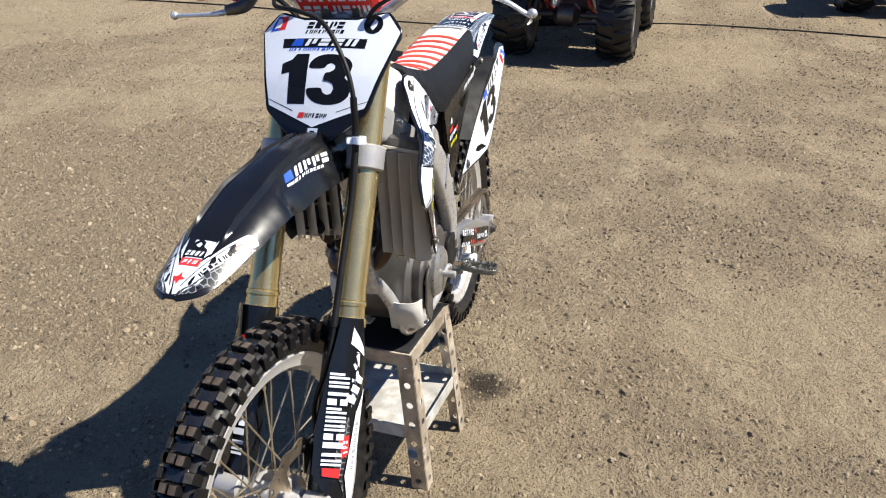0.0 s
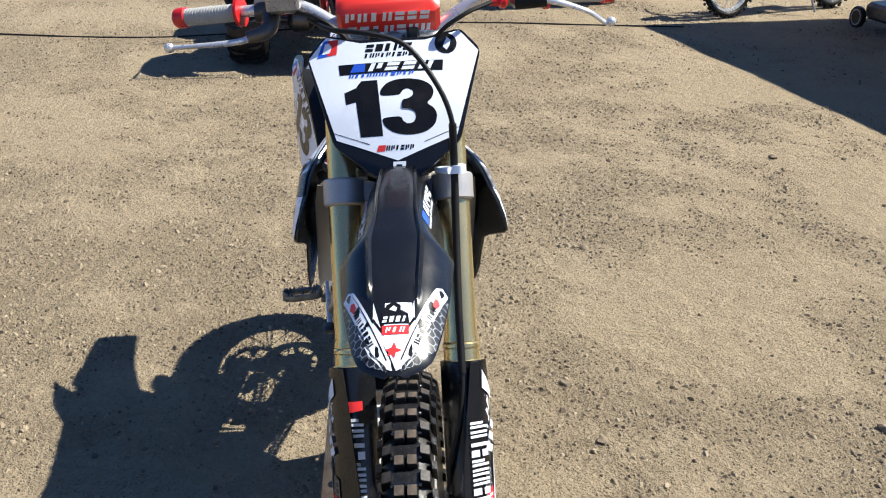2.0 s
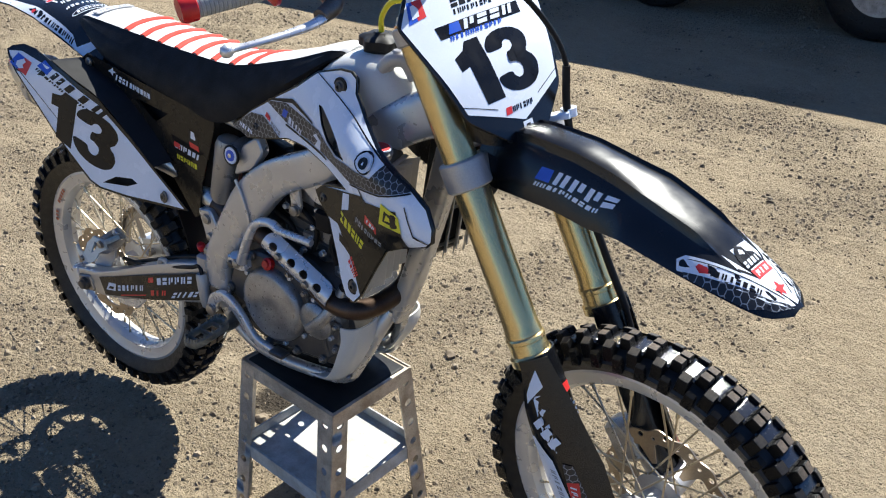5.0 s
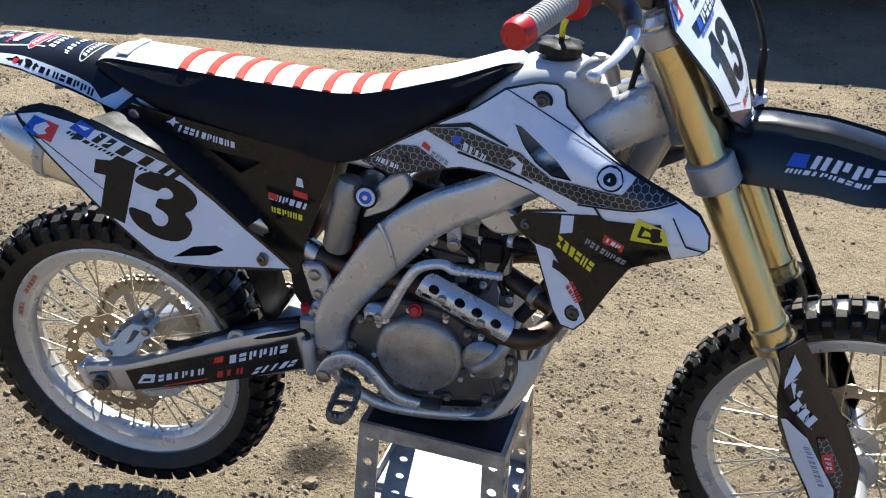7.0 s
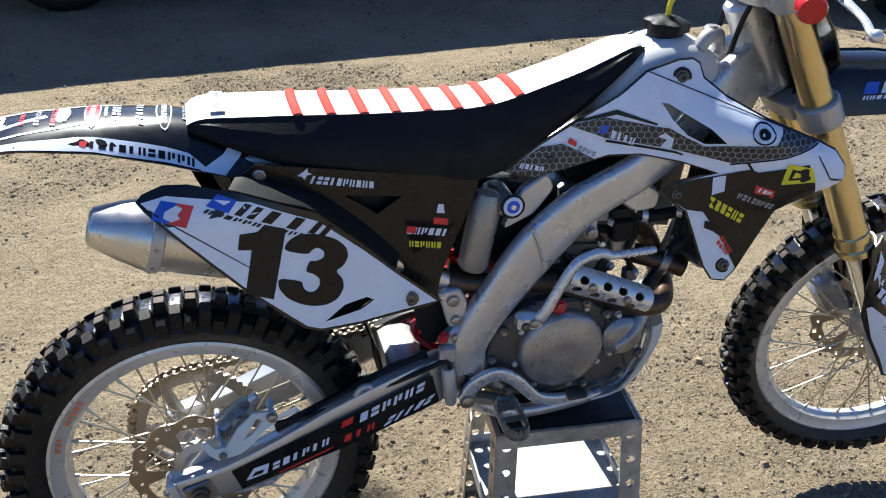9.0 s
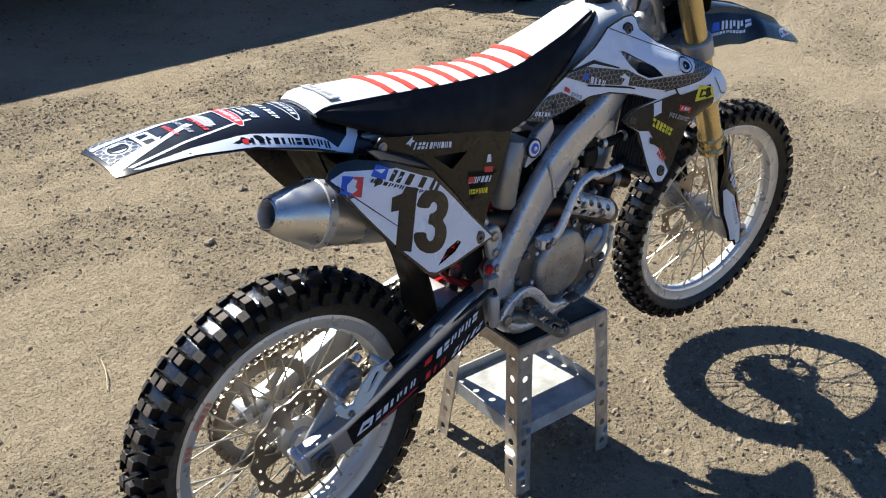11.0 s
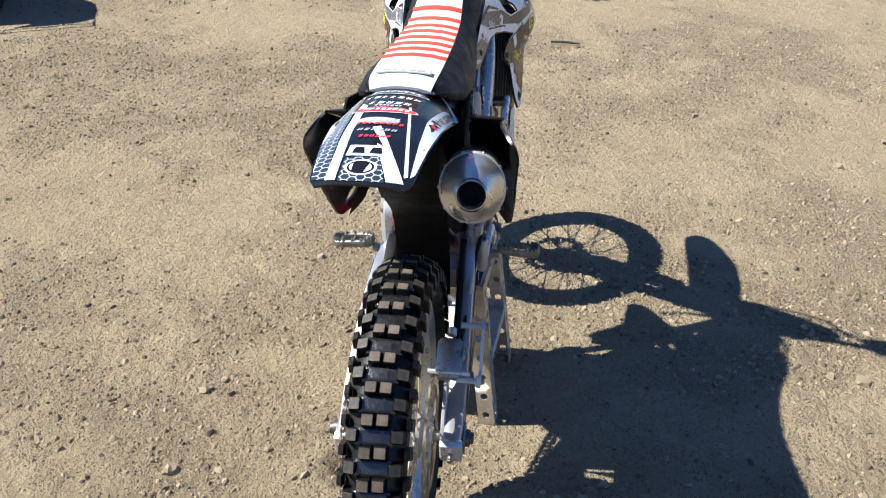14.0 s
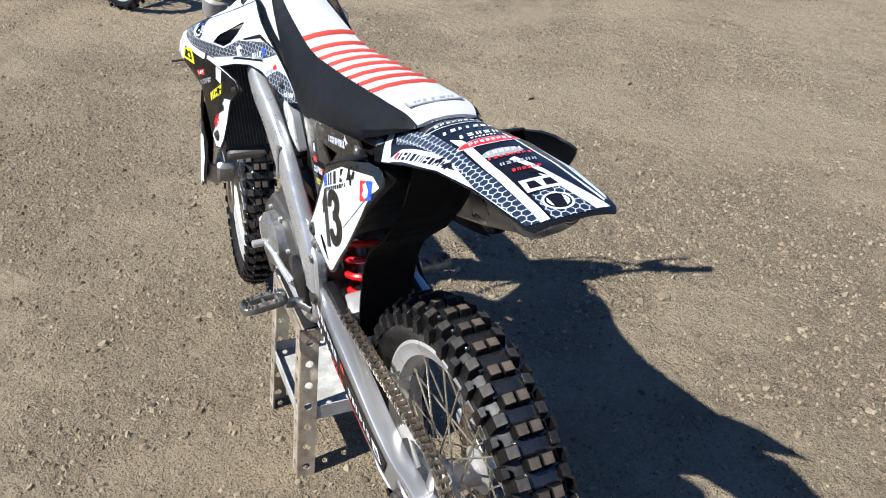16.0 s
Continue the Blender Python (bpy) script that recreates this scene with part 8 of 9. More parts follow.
def perforated(bm, a, d, across, normal, length, width, thick):
    """One flange of slotted angle with round holes through it."""
    cells = max(1, round(length / 0.054))
    cell = length / cells
    n = 16
    for c in range(cells):
        z0 = c * cell
        outer, inner = [], []
        for k in range(n):
            t = 2 * math.pi * k / n
            cx, cz = math.cos(t), math.sin(t)
            q = 1 / max(abs(cx), abs(cz))
            outer.append((width / 2 + cx * q * width / 2, z0 + cell / 2 + cz * q * cell / 2))
            inner.append((width / 2 + cx * 0.0095, z0 + cell / 2 + cz * 0.0095))
        rings = []
        for ring, off in ((outer, thick / 2), (inner, thick / 2), (inner, -thick / 2), (outer, -thick / 2)):
            rings.append([a + across * u + d * w + normal * off for u, w in ring])
        add_grid(bm, rings, close_path=True)


build_stand()


# ---- vehicles and clutter round the lot ----
ATV_RED = material("faded_red_plastic", (0.50, 0.03, 0.025), 0.4, var=0.12, dust=0.2)
OLD_WHITE = material("trailer_white", (0.70, 0.70, 0.68), 0.45, var=0.08, dust=0.12)
BIN_BLUE = material("blue_plastic", (0.015, 0.05, 0.30), 0.4, var=0.12, dust=0.12)
FABRIC = material("dark_bag_fabric", (0.022, 0.022, 0.024), 0.85, var=0.3, dust=0.2, bump=0.001, bump_scale=500)


def chunky_wheel(name, centre, r, width, parent, rim_r, rim_mat, lugs=18):
    """A low-pressure off-road wheel with chevron lugs."""
    c = Vector(centre)
    tyre = bmesh.new()
    prof = [(-width * 0.40, rim_r), (-width * 0.5, rim_r + (r - rim_r) * 0.4), (-width * 0.47, r - 0.045), (-width * 0.36, r - 0.022), (0, r - 0.016), (width * 0.36, r - 0.022), (width * 0.47, r - 0.045), (width * 0.5, rim_r + (r - rim_r) * 0.4), (width * 0.40, rim_r), (0, rim_r - 0.01)]
    add_lathe(tyre, prof, c, (0, 1, 0), seg=48, closed=True)
    hub = part(name, lathe([(-width * 0.30, rim_r * 0.35), (-width * 0.34, rim_r * 0.5), (-width * 0.2, rim_r * 0.75), (-width * 0.38, rim_r * 0.96), (-width * 0.40, rim_r + 0.008), (width * 0.40, rim_r + 0.008), (width * 0.38, rim_r * 0.96), (width * 0.2, rim_r * 0.75), (width * 0.34, rim_r * 0.5), (width * 0.30, rim_r * 0.35)], c, (0, 1, 0), seg=28), rim_mat, parent)
    part("tyre", tyre, CARCASS, hub, "black low-pressure tyre")
    for s in (-1, 1):
        lug = bmesh.new()
        vs = []
        for lev in (0, 1):
            for w, da in ((s * 0.02 * width, -0.075), (s * 0.02 * width, 0.02), (s * 0.30 * width, 0.085), (s * 0.50 * width, 0.14), (s * 0.50 * width, 0.03), (s * 0.30 * width, -0.02)):
                rr = (r if lev else r - 0.05) - (0.024 if abs(w) > 0.4 * width else 0.0)
                vs.append(lug.verts.new((math.cos(da) * rr, w, math.sin(da) * rr)))
        lug.faces.new(vs[6:])
        for k in range(6):
            j = (k + 1) % 6
            lug.faces.new((vs[k], vs[j], vs[6 + j], vs[6 + k]))
        bmesh.ops.recalc_face_normals(lug, faces=lug.faces)
        me = bpy.data.meshes.new("tread_lug")
        lug.to_mesh(me)
        lug.free()
        me.materials.append(CARCASS)
        for i in range(lugs):
            ob = new("tread_lug", me)
            ob.parent = hub
            ob.matrix_local = Matrix.Translation(c) @ Matrix.Rotation(-2 * math.pi * (i + (0.5 if s > 0 else 0)) / lugs, 4, "Y")
    for k in range(4):
        a = 2 * math.pi * k / 4 + 0.4
        part("lug_nut", lathe([(0, 0.010), (0.014, 0.009)], c + Vector((math.cos(a) * rim_r * 0.42, math.copysign(width * 0.32, c.y), math.sin(a) * rim_r * 0.42)), (0, math.copysign(1, c.y), 0), seg=6), STEEL, hub)
    return hub


def build_atv():
    """Quad seen from behind its rear axle, which stands over its own origin; it points along -x."""
    a = thing("quad_bike", "parked quad bike with chunky tyres and red bodywork", "quad bike", "parked quads")
    for x, r, w, track in ((0.0, 0.315, 0.27, 0.40), (-1.28, 0.315, 0.20, 0.43)):
        for s in (-1, 1):
            chunky_wheel("wheel", (x, s * track, r - 0.01), r, w, a, 0.155, STEEL)
        part("axle", tube([(x, -track, r), (x, track, r)], 0.022, seg=10, steps=1), DARK_STEEL, a)
    part("differential", lathe([(-0.10, 0.05), (-0.06, 0.09), (0.06, 0.09), (0.10, 0.05)], (0.0, 0.0, 0.315), (0, 1, 0), seg=20), DARK_STEEL, a)
    part("skid_plate", box((-0.64, 0, 0.255), (1.0, 0.34, 0.016), bevel=0.004), DARK_STEEL, a)
    part("engine", box((-0.62, 0, 0.42), (0.46, 0.30, 0.30), bevel=0.04), ENGINE, a)
    for s in (-1, 1):
        part("frame_tube", tube([(0.16, s * 0.16, 0.66), (0.0, s * 0.17, 0.42), (-0.35, s * 0.17, 0.29), (-0.95, s * 0.16, 0.29), (-1.28, s * 0.15, 0.45), (-1.45, s * 0.14, 0.66)], 0.020, seg=10), ATV_RED, a)
        part("shock", tube([(0.03, s * 0.26, 0.36), (-0.08, s * 0.18, 0.66)], 0.030, seg=12, steps=1), DARK_STEEL, a)
        part("suspension_arm", tube([(0.0, s * 0.30, 0.30), (-0.22, s * 0.12, 0.30)], 0.018, seg=8, steps=1), DARK_STEEL, a)
        part("footwell", box((-0.66, s * 0.34, 0.36), (0.52, 0.24, 0.03), bevel=0.01), MATT_BLACK, a)
        for x0, x1, zc in ((0.40, -0.36, 0.72), (-0.92, -1.68, 0.72)):
            rows = [[(x0 + (x1 - x0) * i / 6, s * y, zc + 0.10 * math.sin(math.pi * i / 6) - 0.30 * (y - 0.20) ** 2 - (0.10 if i in (0, 6) else 0)) for i in range(7)] for y in (0.16, 0.30, 0.46, 0.55)]
            part("fender", shell(rows, 0.012, nu=3, nv=3), ATV_RED, a, "red plastic fender")
    part("seat", beam([(0.22, 0, 0.86), (-0.10, 0, 0.90), (-0.45, 0, 0.87), (-0.66, 0, 0.88)], [0.16, 0.18, 0.17, 0.12], [0.05, 0.07, 0.06, 0.05]), GRIPPER, a, "black vinyl seat")
    part("tank_cover", beam([(-0.62, 0, 0.86), (-0.85, 0, 0.94), (-1.10, 0, 0.92), (-1.30, 0, 0.82)], [0.13, 0.16, 0.17, 0.15], [0.06, 0.08, 0.08, 0.06]), ATV_RED, a)
    part("handlebar", tube([(-0.74, -0.40, 1.08), (-0.84, -0.22, 1.10), (-0.92, 0, 1.04), (-0.84, 0.22, 1.10), (-0.74, 0.40, 1.08)], 0.013, seg=10), DARK_STEEL, a)
    for x0, x1, z in ((0.42, -0.22, 0.93), (-1.06, -1.66, 0.93)):
        rack = part("cargo_rack", tube([(x0, -0.42, z), (x1, -0.42, z), (x1, 0.42, z), (x0, 0.42, z)], 0.012, seg=8, steps=1, closed=True), DARK_STEEL, a, "black tube cargo rack")
        for k in range(4):
            x = x0 + (x1 - x0) * (k + 0.5) / 4
            part("rack_bar", tube([(x, -0.42, z), (x, 0.42, z)], 0.009, seg=8, steps=1), DARK_STEEL, rack)
        for s in (-1, 1):
            part("rack_leg", tube([(x0 * 0.5 + x1 * 0.5, s * 0.30, z), (x0 * 0.5 + x1 * 0.5, s * 0.20, 0.66)], 0.010, seg=8, steps=1), DARK_STEEL, rack)
    for s in (-1, 1):
        part("tail_light", box((0.41, s * 0.30, 0.72), (0.02, 0.09, 0.05), bevel=0.008), PRINT_RED, a)
    return a


quad = build_atv()
quad.matrix_world = pose(-4.98, -0.155, 0, 0, 0, -4)
copy_thing(quad, pose(3.84, 3.98, 0, 0, 0, 205))
copy_thing(quad, pose(-7.62, 2.72, 0, 0, 0, 8))


def build_parked_bike():
    """Red motocross bike that stands along its own x axis, front wheel at the origin."""
    b = thing("parked_motorcycle", "red motocross bike parked on the dirt", "motorcycle", "parked dirt bikes")
    for c, rr, rim, w in (((0, 0, 0.345), 0.345, 0.275, 0.085), ((-1.47, 0, 0.335), 0.335, 0.25, 0.11)):
        c = Vector(c)
        hub = part("wheel", lathe([(-0.05, 0.02), (-0.045, 0.045), (-0.03, 0.045), (-0.025, 0.026), (0.025, 0.026), (0.03, 0.045), (0.045, 0.045), (0.05, 0.02)], c, (0, 1, 0), seg=24), ALLOY, b)
        part("tyre", tyre_mesh(c, rim, rr, w, 40, 0.015, Matrix()), RUBBER, hub, "knobbly tyre")
        part("rim", lathe([(-0.024, rim + 0.006), (-0.022, rim - 0.016), (0.022, rim - 0.016), (0.024, rim + 0.006)], c, (0, 1, 0), seg=60, closed=True), RIM_MAT, hub)
        for p, q in spoke_lines(c, 0.043, 0.032, rim - 0.016, 32):
            part("spoke", tube([p, q], 0.002, seg=5, steps=1), BRIGHT, hub)
    for s in (-1, 1):
        part("fork_leg", tube([(0.0, s * 0.10, 0.345), (-0.13, s * 0.10, 0.62), (-0.37, s * 0.10, 1.14)], [0.024, 0.026, 0.028], seg=14, steps=1), COVER, b)
        part("swingarm", tube([(-1.47, s * 0.10, 0.335), (-0.92, s * 0.08, 0.43)], [0.024, 0.034], seg=12, steps=1), ALLOY, b)
        part("shroud", skin([(-0.90, 0.88), (-0.58, 1.00), (-0.34, 0.90), (-0.50, 0.72), (-0.62, 0.82)], lambda x, z, s=s: Vector((x, s * (0.10 + 0.2 * (x + 0.9) * 0.4), z)), thick=0.004, flip=s > 0), ATV_RED, b)
        part("side_panel", skin([(-1.45, 0.95), (-1.00, 0.88), (-0.98, 0.68), (-1.20, 0.72)], lambda x, z, s=s: Vector((x, s * 0.13, z)), thick=0.004, flip=s > 0), WHITE, b)
    part("engine", prism(rounded([(-0.95, 0.45), (-0.60, 0.40), (-0.52, 0.55), (-0.62, 0.80), (-0.85, 0.75)], 0.04), 0.22, mat=side(0), bevel=0.02), ENGINE, b)
    part("frame", tube([(-0.44, 0, 1.0), (-0.50, 0, 0.60), (-0.62, 0, 0.36), (-0.95, 0, 0.38), (-0.98, 0, 0.60), (-0.60, 0, 0.90)], 0.025, seg=10), ATV_RED, b)
    part("seat", beam([(-1.45, 0, 0.94), (-1.10, 0, 0.92), (-0.85, 0, 0.91), (-0.66, 0, 1.00)], [0.06, 0.075, 0.07, 0.04], [0.03, 0.045, 0.05, 0.03]), GRIPPER, b)
    part("front_fender", shell([[(0.20, y * 0.6, 0.86 - 0.02 * abs(y) / 0.07), (0.02, y, 0.92 - 0.03 * abs(y) / 0.07), (-0.25, y * 0.8, 0.95 - 0.03 * abs(y) / 0.07)] for y in (-0.08, 0, 0.08)], 0.004), ATV_RED, b)
    part("rear_fender", shell([[(-1.85, y * 0.8, 0.98), (-1.60, y, 0.97 - 0.03 * abs(y) / 0.08), (-1.35, y, 0.93 - 0.05 * abs(y) / 0.08)] for y in (-0.08, 0, 0.08)], 0.004), ATV_RED, b)
    part("handlebar", tube([(-0.50, -0.40, 1.20), (-0.42, -0.18, 1.22), (-0.38, 0, 1.17), (-0.42, 0.18, 1.22), (-0.50, 0.40, 1.20)], 0.013, seg=10), BRIGHT, b)
    part("side_stand", tube([(-0.92, 0.12, 0.42), (-0.90, 0.30, 0.01)], 0.012, seg=8, steps=1), STEEL, b)
    return b


parked = build_parked_bike()
parked.matrix_world = pose(-6.52, 4.02, 0, 6, 0, -70)
copy_thing(parked, pose(5.13, -0.25, 0, 6, 0, 205))


def build_mower():
    m = thing("lawn_mower", "old push mower with grey wheels and dark bag", "lawn mower")
    part("deck", prism(rounded([(-0.40, -0.26), (0.30, -0.26), (0.40, 0.0), (0.30, 0.26), (-0.40, 0.26)], 0.08), 0.15, mat=Matrix.Translation((0, 0, 0.17)), bevel=0.03), DARK_STEEL, m, "dark steel deck")
    part("engine", lathe([(0, 0.15), (0.10, 0.15), (0.14, 0.12), (0.17, 0.05)], (0.05, 0, 0.24), (0, 0, 1), seg=24), MATT_BLACK, m)
    for x in (-0.32, 0.32):
        for s in (-1, 1):
            w = part("wheel", lathe([(-0.02, 0.05), (-0.024, 0.075), (0.024, 0.075), (0.02, 0.05)], (x, s * 0.29, 0.10), (0, 1, 0), seg=24), PRINT_GREY, m, "grey plastic wheel")
            part("tyre", lathe([(-0.022, 0.076), (-0.024, 0.095), (-0.012, 0.101), (0.012, 0.101), (0.024, 0.095), (0.022, 0.076)], (x, s * 0.29, 0.10), (0, 1, 0), seg=28), RUBBER, w)
    part("bag", beam([(-0.40, 0, 0.33), (-0.62, 0, 0.34), (-0.92, 0, 0.36)], [0.20, 0.24, 0.20], [0.13, 0.18, 0.14]), FABRIC, m, "dark fabric grass bag")
    part("push_handle", tube([(-0.30, -0.22, 0.24), (-0.85, -0.24, 0.75), (-1.15, -0.22, 0.98), (-1.15, 0.22, 0.98), (-0.85, 0.24, 0.75), (-0.30, 0.22, 0.24)], 0.012, seg=8, steps=2), DARK_STEEL, m)
    return m


build_mower().matrix_world = pose(-5.64, 5.36, 0, 0, 0, 182)


def build_bin():
    b = thing("storage_bin", "blue plastic storage bin standing in the shade", "bin")
    body = bmesh.new()
    rings = []
    for z, k in ((0.0, 0.86), (0.02, 0.90), (0.50, 0.98), (0.52, 1.04), (0.55, 1.04), (0.55, 0.97), (0.06, 0.86)):
        rings.append([Vector((p.x * k, p.y * k, z)) for p in rounded([(-0.36, -0.28), (0.36, -0.28), (0.36, 0.28), (-0.36, 0.28)], 0.06)])
    add_grid(body, rings)
    part("body", body, BIN_BLUE, b)
    for s in (-1, 1):
        part("handle", tube([(s * 0.375, -0.09, 0.48), (s * 0.405, -0.05, 0.47), (s * 0.405, 0.05, 0.47), (s * 0.375, 0.09, 0.48)], 0.012, seg=8), BIN_BLUE, b)
    return b


build_bin().matrix_world = pose(-4.55, 5.95, 0, 0, 0, 8)


def build_trailer():
    """Long enclosed trailer whose near side runs along the lot; only its wheels come into view. The unseen body is
    sized for the shadow it casts.
    """
    t = thing("enclosed_trailer", "long pale enclosed trailer shading the lot edge", "trailer")
    x0, x1, y0, y1, zb, zt = -2.2, 4.3, 5.03, 9.8, 0.55, 1.92
    part("body", box(((x0 + x1) / 2, (y0 + y1) / 2, (zb + zt) / 2), (x1 - x0, y1 - y0, zt - zb), bevel=0.05), OLD_WHITE, t, "unseen pale trailer body sized to shade the lot edge")
    for k in range(8):
        x = x0 + (x1 - x0) * (k + 0.5) / 8
        part("side_seam", box((x, y0 - 0.006, (zb + zt) / 2), (0.05, 0.012, zt - zb - 0.14), bevel=0.003), OLD_WHITE, t)
    part("chassis_rail", box(((x0 + x1) / 2, y0 + 0.25, zb - 0.06), (x1 - x0 - 0.3, 0.08, 0.12)), DARK_STEEL, t)
    part("chassis_rail", box(((x0 + x1) / 2, y1 - 0.25, zb - 0.06), (x1 - x0 - 0.3, 0.08, 0.12)), DARK_STEEL, t)
    # unseen flat roof, added to carry the shade on past the body
    awning = part("awning", box((x0 - 1.9, (y0 + y1) / 2, zt - 0.03), (3.8, y1 - y0, 0.06), bevel=0.02), OLD_WHITE, t, "pale stiff unseen sheet added to shade the lot edge")
    for y in (y0 + 0.4, y1 - 0.4):
        part("awning_strut", tube([(x0 + 0.02, y, 1.15), (x0 - 1.5, y, zt - 0.06)], 0.018, seg=10, steps=1), STEEL, awning)
    for x in (0.54, -0.91):
        part("axle", tube([(x, y0 + 0.1, 0.36), (x, y1 - 0.1, 0.36)], 0.045, seg=12, steps=1), DARK_STEEL, t)
        for y in (y0 + 0.13, y1 - 0.13):
            w = part("wheel", lathe([(-0.09, 0.10), (-0.10, 0.20), (0.10, 0.20), (0.09, 0.10)], (x, y, 0.355), (0, 1, 0), seg=32), COVER, t)
            part("tyre", lathe([(-0.085, 0.20), (-0.108, 0.27), (-0.100, 0.34), (-0.07, 0.358), (0.07, 0.358), (0.100, 0.34), (0.108, 0.27), (0.085, 0.20)], (x, y, 0.355), (0, 1, 0), seg=48), RUBBER, w)
    for x in (x0 + 0.5, x1 - 0.5):
        for y in (y0 + 0.3, y1 - 0.3):
            part("jack_leg", box((x, y, zb / 2), (0.08, 0.08, zb)), DARK_STEEL, t)
    t.matrix_world = pose(0, 0, 0, 0, 0, 4.4)


build_trailer()

# a cable on the dirt and a stick
CABLE = [(-6.6, -6.5), (-6.42, -3.74), (-6.0, -1.79), (-6.07, -0.82), (-6.48, 0.55), (-6.42, 1.67), (-6.27, 2.41), (-6.1, 3.4)]
tagged(finish("ground_cable", tube([(x, y, ground_height(x, y) + 0.006) for x, y in CABLE], 0.007, seg=8, steps=8), MATT_BLACK), "thin dark cable lying across the dirt", "cable")

tagged(finish("stick", tube([(3.655, -0.277, 0.010), (3.650, -0.36, 0.012), (3.640, -0.455, 0.008)], [0.006, 0.008, 0.005], seg=7), FABRIC), "short dark stick lying on the dirt", "stick")


# ---- loose stones ----
ICO_R = (1 + 5 ** 0.5) / 2
ICO = np.array([(-1, ICO_R, 0), (1, ICO_R, 0), (-1, -ICO_R, 0), (1, -ICO_R, 0), (0, -1, ICO_R), (0, 1, ICO_R), (0, -1, -ICO_R), (0, 1, -ICO_R), (ICO_R, 0, -1), (ICO_R, 0, 1), (-ICO_R, 0, -1), (-ICO_R, 0, 1)]) / 1.9
ICO_FACES = np.array([(0, 11, 5), (0, 5, 1), (0, 1, 7), (0, 7, 10), (0, 10, 11), (1, 5, 9), (5, 11, 4), (11, 10, 2), (10, 7, 6), (7, 1, 8), (3, 9, 4), (3, 4, 2), (3, 2, 6), (3, 6, 8), (3, 8, 9), (4, 9, 5), (2, 4, 11), (6, 2, 10), (8, 6, 7), (9, 8, 1)])
DOME = np.array([(math.cos(k * 1.0472), math.sin(k * 1.0472), -0.35) for k in range(6)] + [(0.55 * math.cos(k * 2.0944 + 0.5), 0.55 * math.sin(k * 2.0944 + 0.5), 0.72) for k in range(3)])
DOME_FACES = np.array([(6, 7, 8), (0, 1, 6), (1, 7, 6), (1, 2, 7), (2, 3, 7), (3, 8, 7), (3, 4, 8), (4, 5, 8), (5, 6, 8), (5, 0, 6)])


def stone_mesh(count, spread, smallest, largest, seed, hollow, body, tri):
    """Many small angular stones as one mesh."""
    rnd = np.random.RandomState(seed)
    verts, faces, k, n = [], [], 0, len(body)
    while k < count:
        x, y = rnd.uniform(-spread[0], spread[0]) + spread[2], rnd.uniform(-spread[1], spread[1]) + spread[3]
        if rnd.uniform(-0.35, 0.75) > gravelly(x, y) + hollow:
            continue
        r = smallest * (largest / smallest) ** (rnd.uniform() ** 2.6) / 2
        p = body * r * rnd.uniform(0.60, 1.32, (n, 1)) * np.array((rnd.uniform(0.8, 1.4), rnd.uniform(0.7, 1.1), rnd.uniform(0.55, 0.95)))
        a = rnd.uniform(0, 6.283)
        rot = np.array(((math.cos(a), -math.sin(a), 0), (math.sin(a), math.cos(a), 0), (0, 0, 1)))
        p = p @ rot.T + np.array((x, y, ground_height(x, y) + r * 0.25))
        verts.append(p)
        faces.append(tri + n * k)
        k += 1
    me = bpy.data.meshes.new("gravel")
    me.from_pydata(np.concatenate(verts).tolist(), [], np.concatenate(faces).tolist())
    return me


def stone_material():
    m = bpy.data.materials.new("gravel_stone")
    m.use_nodes = True
    n, l = m.node_tree.nodes, m.node_tree.links
    geo, ramp = n.new("ShaderNodeNewGeometry"), n.new("ShaderNodeValToRGB")
    l.new(geo.outputs["Random Per Island"], ramp.inputs[0])
    els = ramp.color_ramp.elements
    els[0].color, els[1].color = (0.105, 0.080, 0.054, 1), (0.430, 0.351, 0.247, 1)
    for p, c in ((0.25, (0.185, 0.143, 0.095, 1)), (0.60, (0.300, 0.236, 0.157, 1)), (0.93, (0.352, 0.283, 0.192, 1))):
        e = els.new(p)
        e.color = c
    nz = n.new("ShaderNodeTexNoise")
    nz.inputs["Scale"].default_value = 300.0
    mx = n.new("ShaderNodeMix")
    mx.data_type, mx.blend_type = "RGBA", "MULTIPLY"
    mx.inputs["Factor"].default_value = 0.35
    l.new(ramp.outputs[0], mx.inputs["A"])
    l.new(nz.outputs["Fac"], mx.inputs["B"])
    l.new(mx.outputs["Result"], n["Principled BSDF"].inputs["Base Color"])
    n["Principled BSDF"].inputs["Roughness"].default_value = 0.9
    return m


STONE = stone_material()
for args, label in (((95000, (3.6, 3.4, 0.0, 0.0), 0.0046, 0.0175, 5, 0.02, DOME, DOME_FACES), "fine angular gravel scattered over the dirt"),
                    ((60000, (8.0, 6.5, 0.0, 0.5), 0.0075, 0.026, 9, -0.02, DOME, DOME_FACES), "coarser gravel spread across the lot"),
                    ((1500, (6.0, 5.0, 0.0, 0.3), 0.0130, 0.030, 13, -0.1, ICO, ICO_FACES), "loose dark clods and stones on the dirt")):
    me = stone_mesh(*args)
    me.materials.append(STONE)
    tagged(new("gravel", me), label, "gravel", kind="stuff")


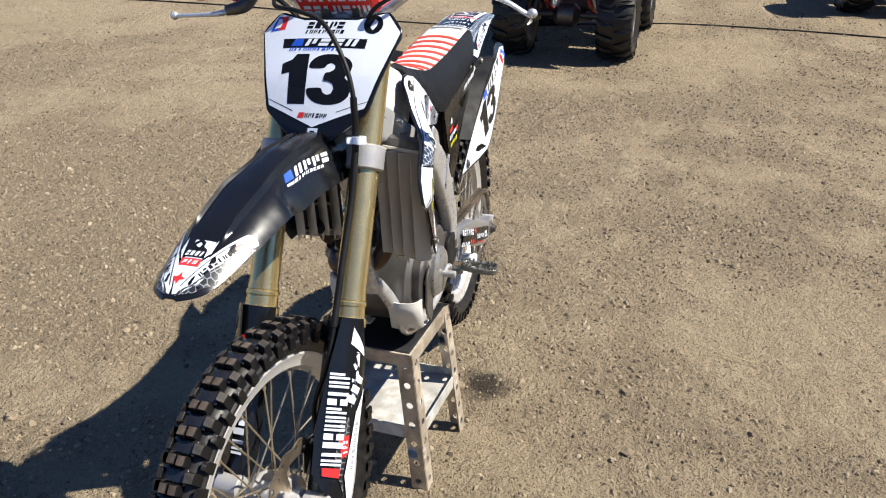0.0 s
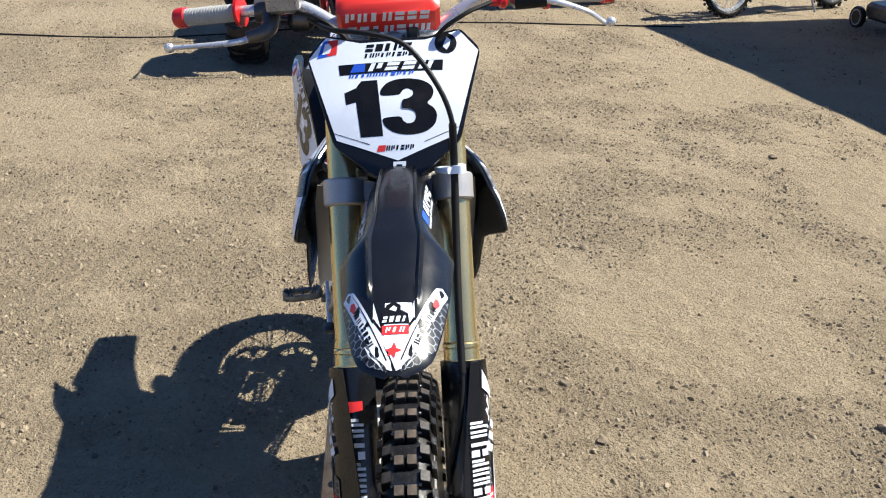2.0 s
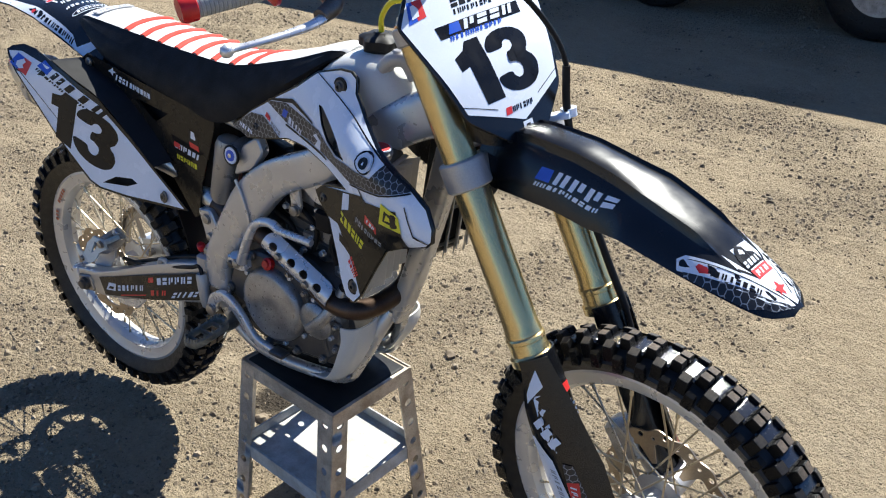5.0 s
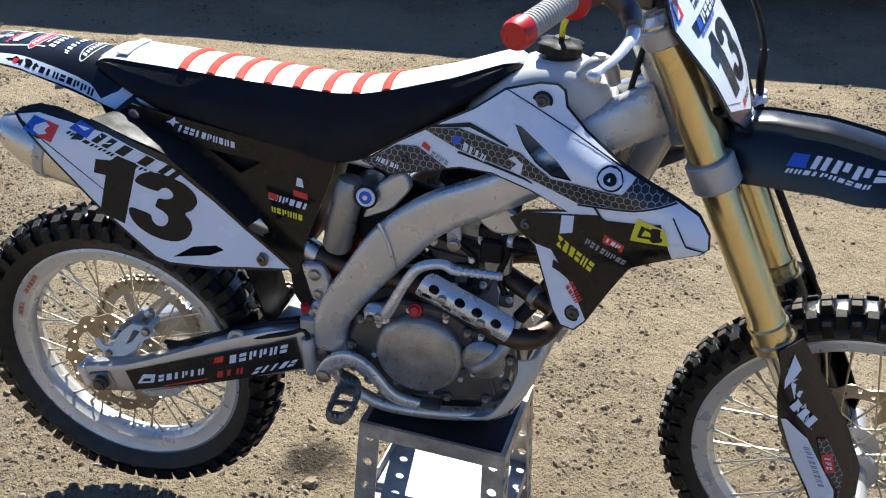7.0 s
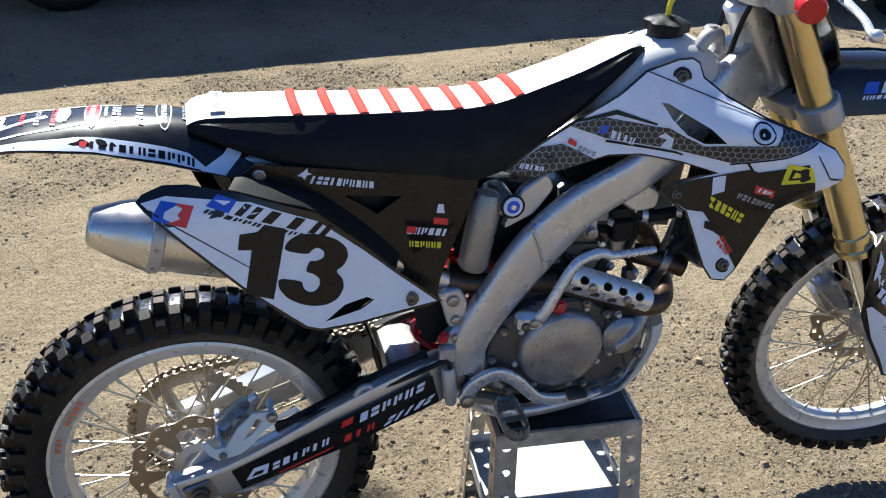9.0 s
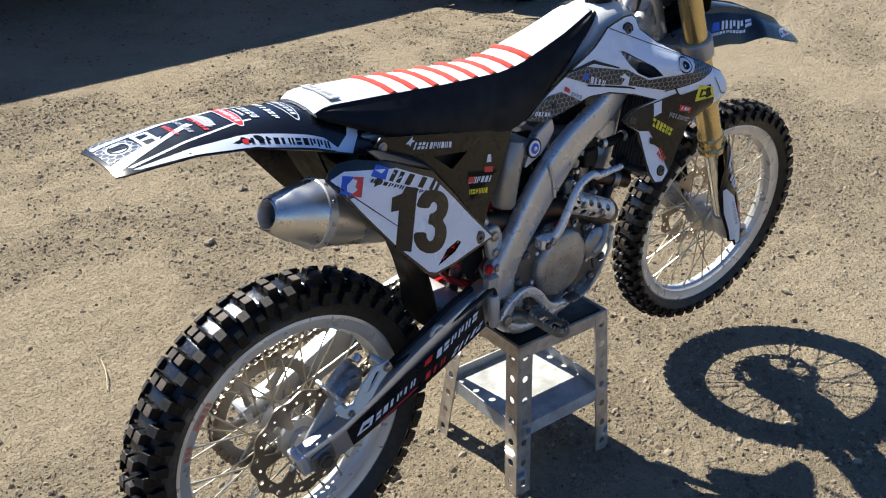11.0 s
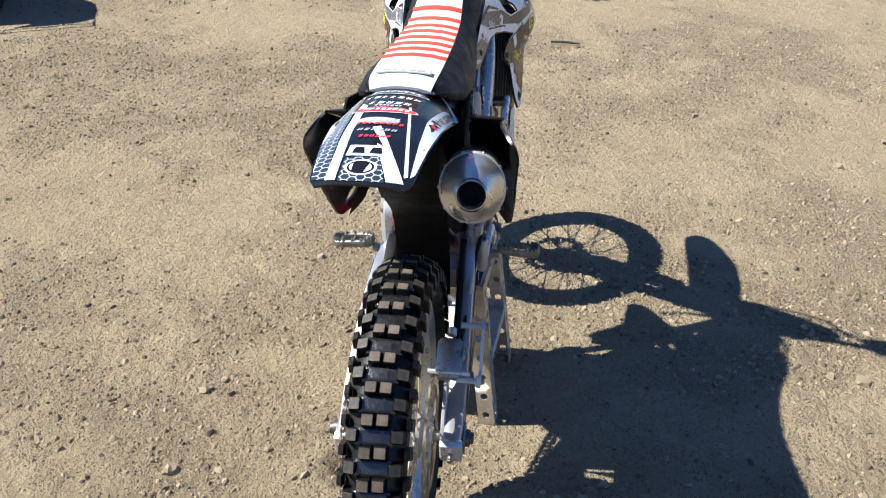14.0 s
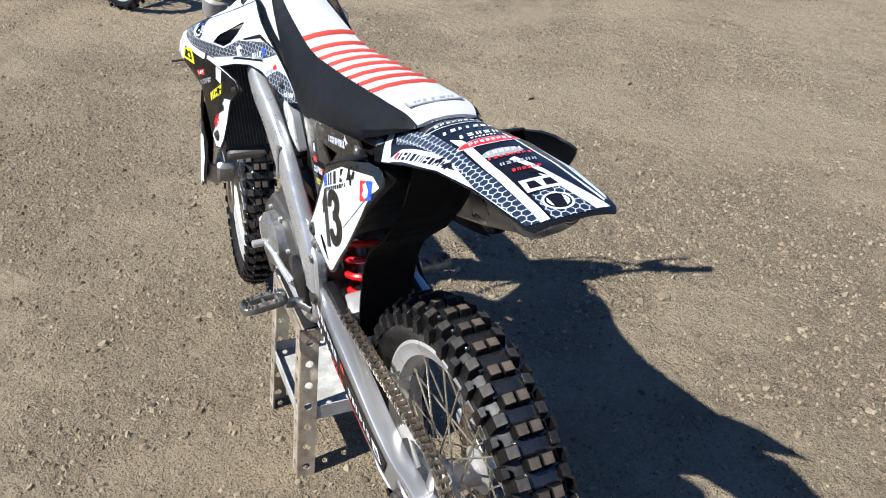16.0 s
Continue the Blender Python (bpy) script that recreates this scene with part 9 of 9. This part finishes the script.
# ---- single stones and a straw ----
def build_stone(seed):
    """One weathered angular stone, two centimetres across, flat side down."""
    rnd = random.Random(seed)
    bm = bmesh.new()
    bmesh.ops.create_icosphere(bm, subdivisions=2, radius=0.011)
    for v in bm.verts:
        n = v.co.normalized()
        k = 1 + 0.45 * noise.noise(n * 1.6 + Vector((seed * 3.1, 0, 0))) + 0.18 * noise.noise(n * 4.0 + Vector((0, seed, 0)))
        v.co = Vector((v.co.x * 1.25 * k, v.co.y * k, max(-0.004, v.co.z * 0.8 * k)))
    ob = finish("stone", bm, STONE, smooth=25.0)
    ob.rotation_euler.z = rnd.uniform(0, 6.28)
    return tagged(ob, "small weathered brown stone lying on the dirt", "stone", "loose stones")


stones = [build_stone(k) for k in range(4)]
SPOTS = ((-0.193, 0.098, 1.5), (0.040, 0.640, 1.5), (0.085, 0.600, 0.9), (0.826, 0.500, 1.2), (-0.282, 0.619, 1.1), (-1.303, 0.983, 1.1), (-0.038, 1.304, 1.0), (1.415, -0.087, 1.1), (0.093, 1.499, 1.2),
         (0.443, 1.840, 1.1), (1.491, 0.974, 1.2), (1.872, -1.518, 1.3), (1.323, -1.709, 1.2), (2.191, -1.810, 1.3), (2.773, -1.853, 1.5), (2.149, -2.397, 1.4), (0.299, -1.174, 1.1), (-2.349, 2.384, 1.4), (-2.277, 2.763, 1.4), (-0.208, -0.431, 0.9))
for k, (x, y, size) in enumerate(SPOTS):
    m = Matrix.Translation((x, y, ground_height(x, y) + 0.003)) @ Matrix.Rotation(k * 2.4, 4, "Z") @ Matrix.Scale(size, 4)
    if k < len(stones):
        stones[k].matrix_world = m
    else:
        copy_thing(stones[k % len(stones)], m)
STRAW_A, STRAW_B = (-0.532, 1.035), (-0.581, 0.884)
STRAW = material("dry_straw", (0.46, 0.37, 0.22), 0.7, var=0.15)
tagged(finish("straw", tube([(STRAW_A[0], STRAW_A[1], 0.008), (STRAW_A[0] * 0.5 + STRAW_B[0] * 0.5 + 0.006, STRAW_A[1] * 0.5 + STRAW_B[1] * 0.5, 0.012), (STRAW_B[0], STRAW_B[1], 0.008)], [0.0014, 0.0018, 0.0013], seg=6), STRAW), "thin dry straw lying on the dirt", "straw")
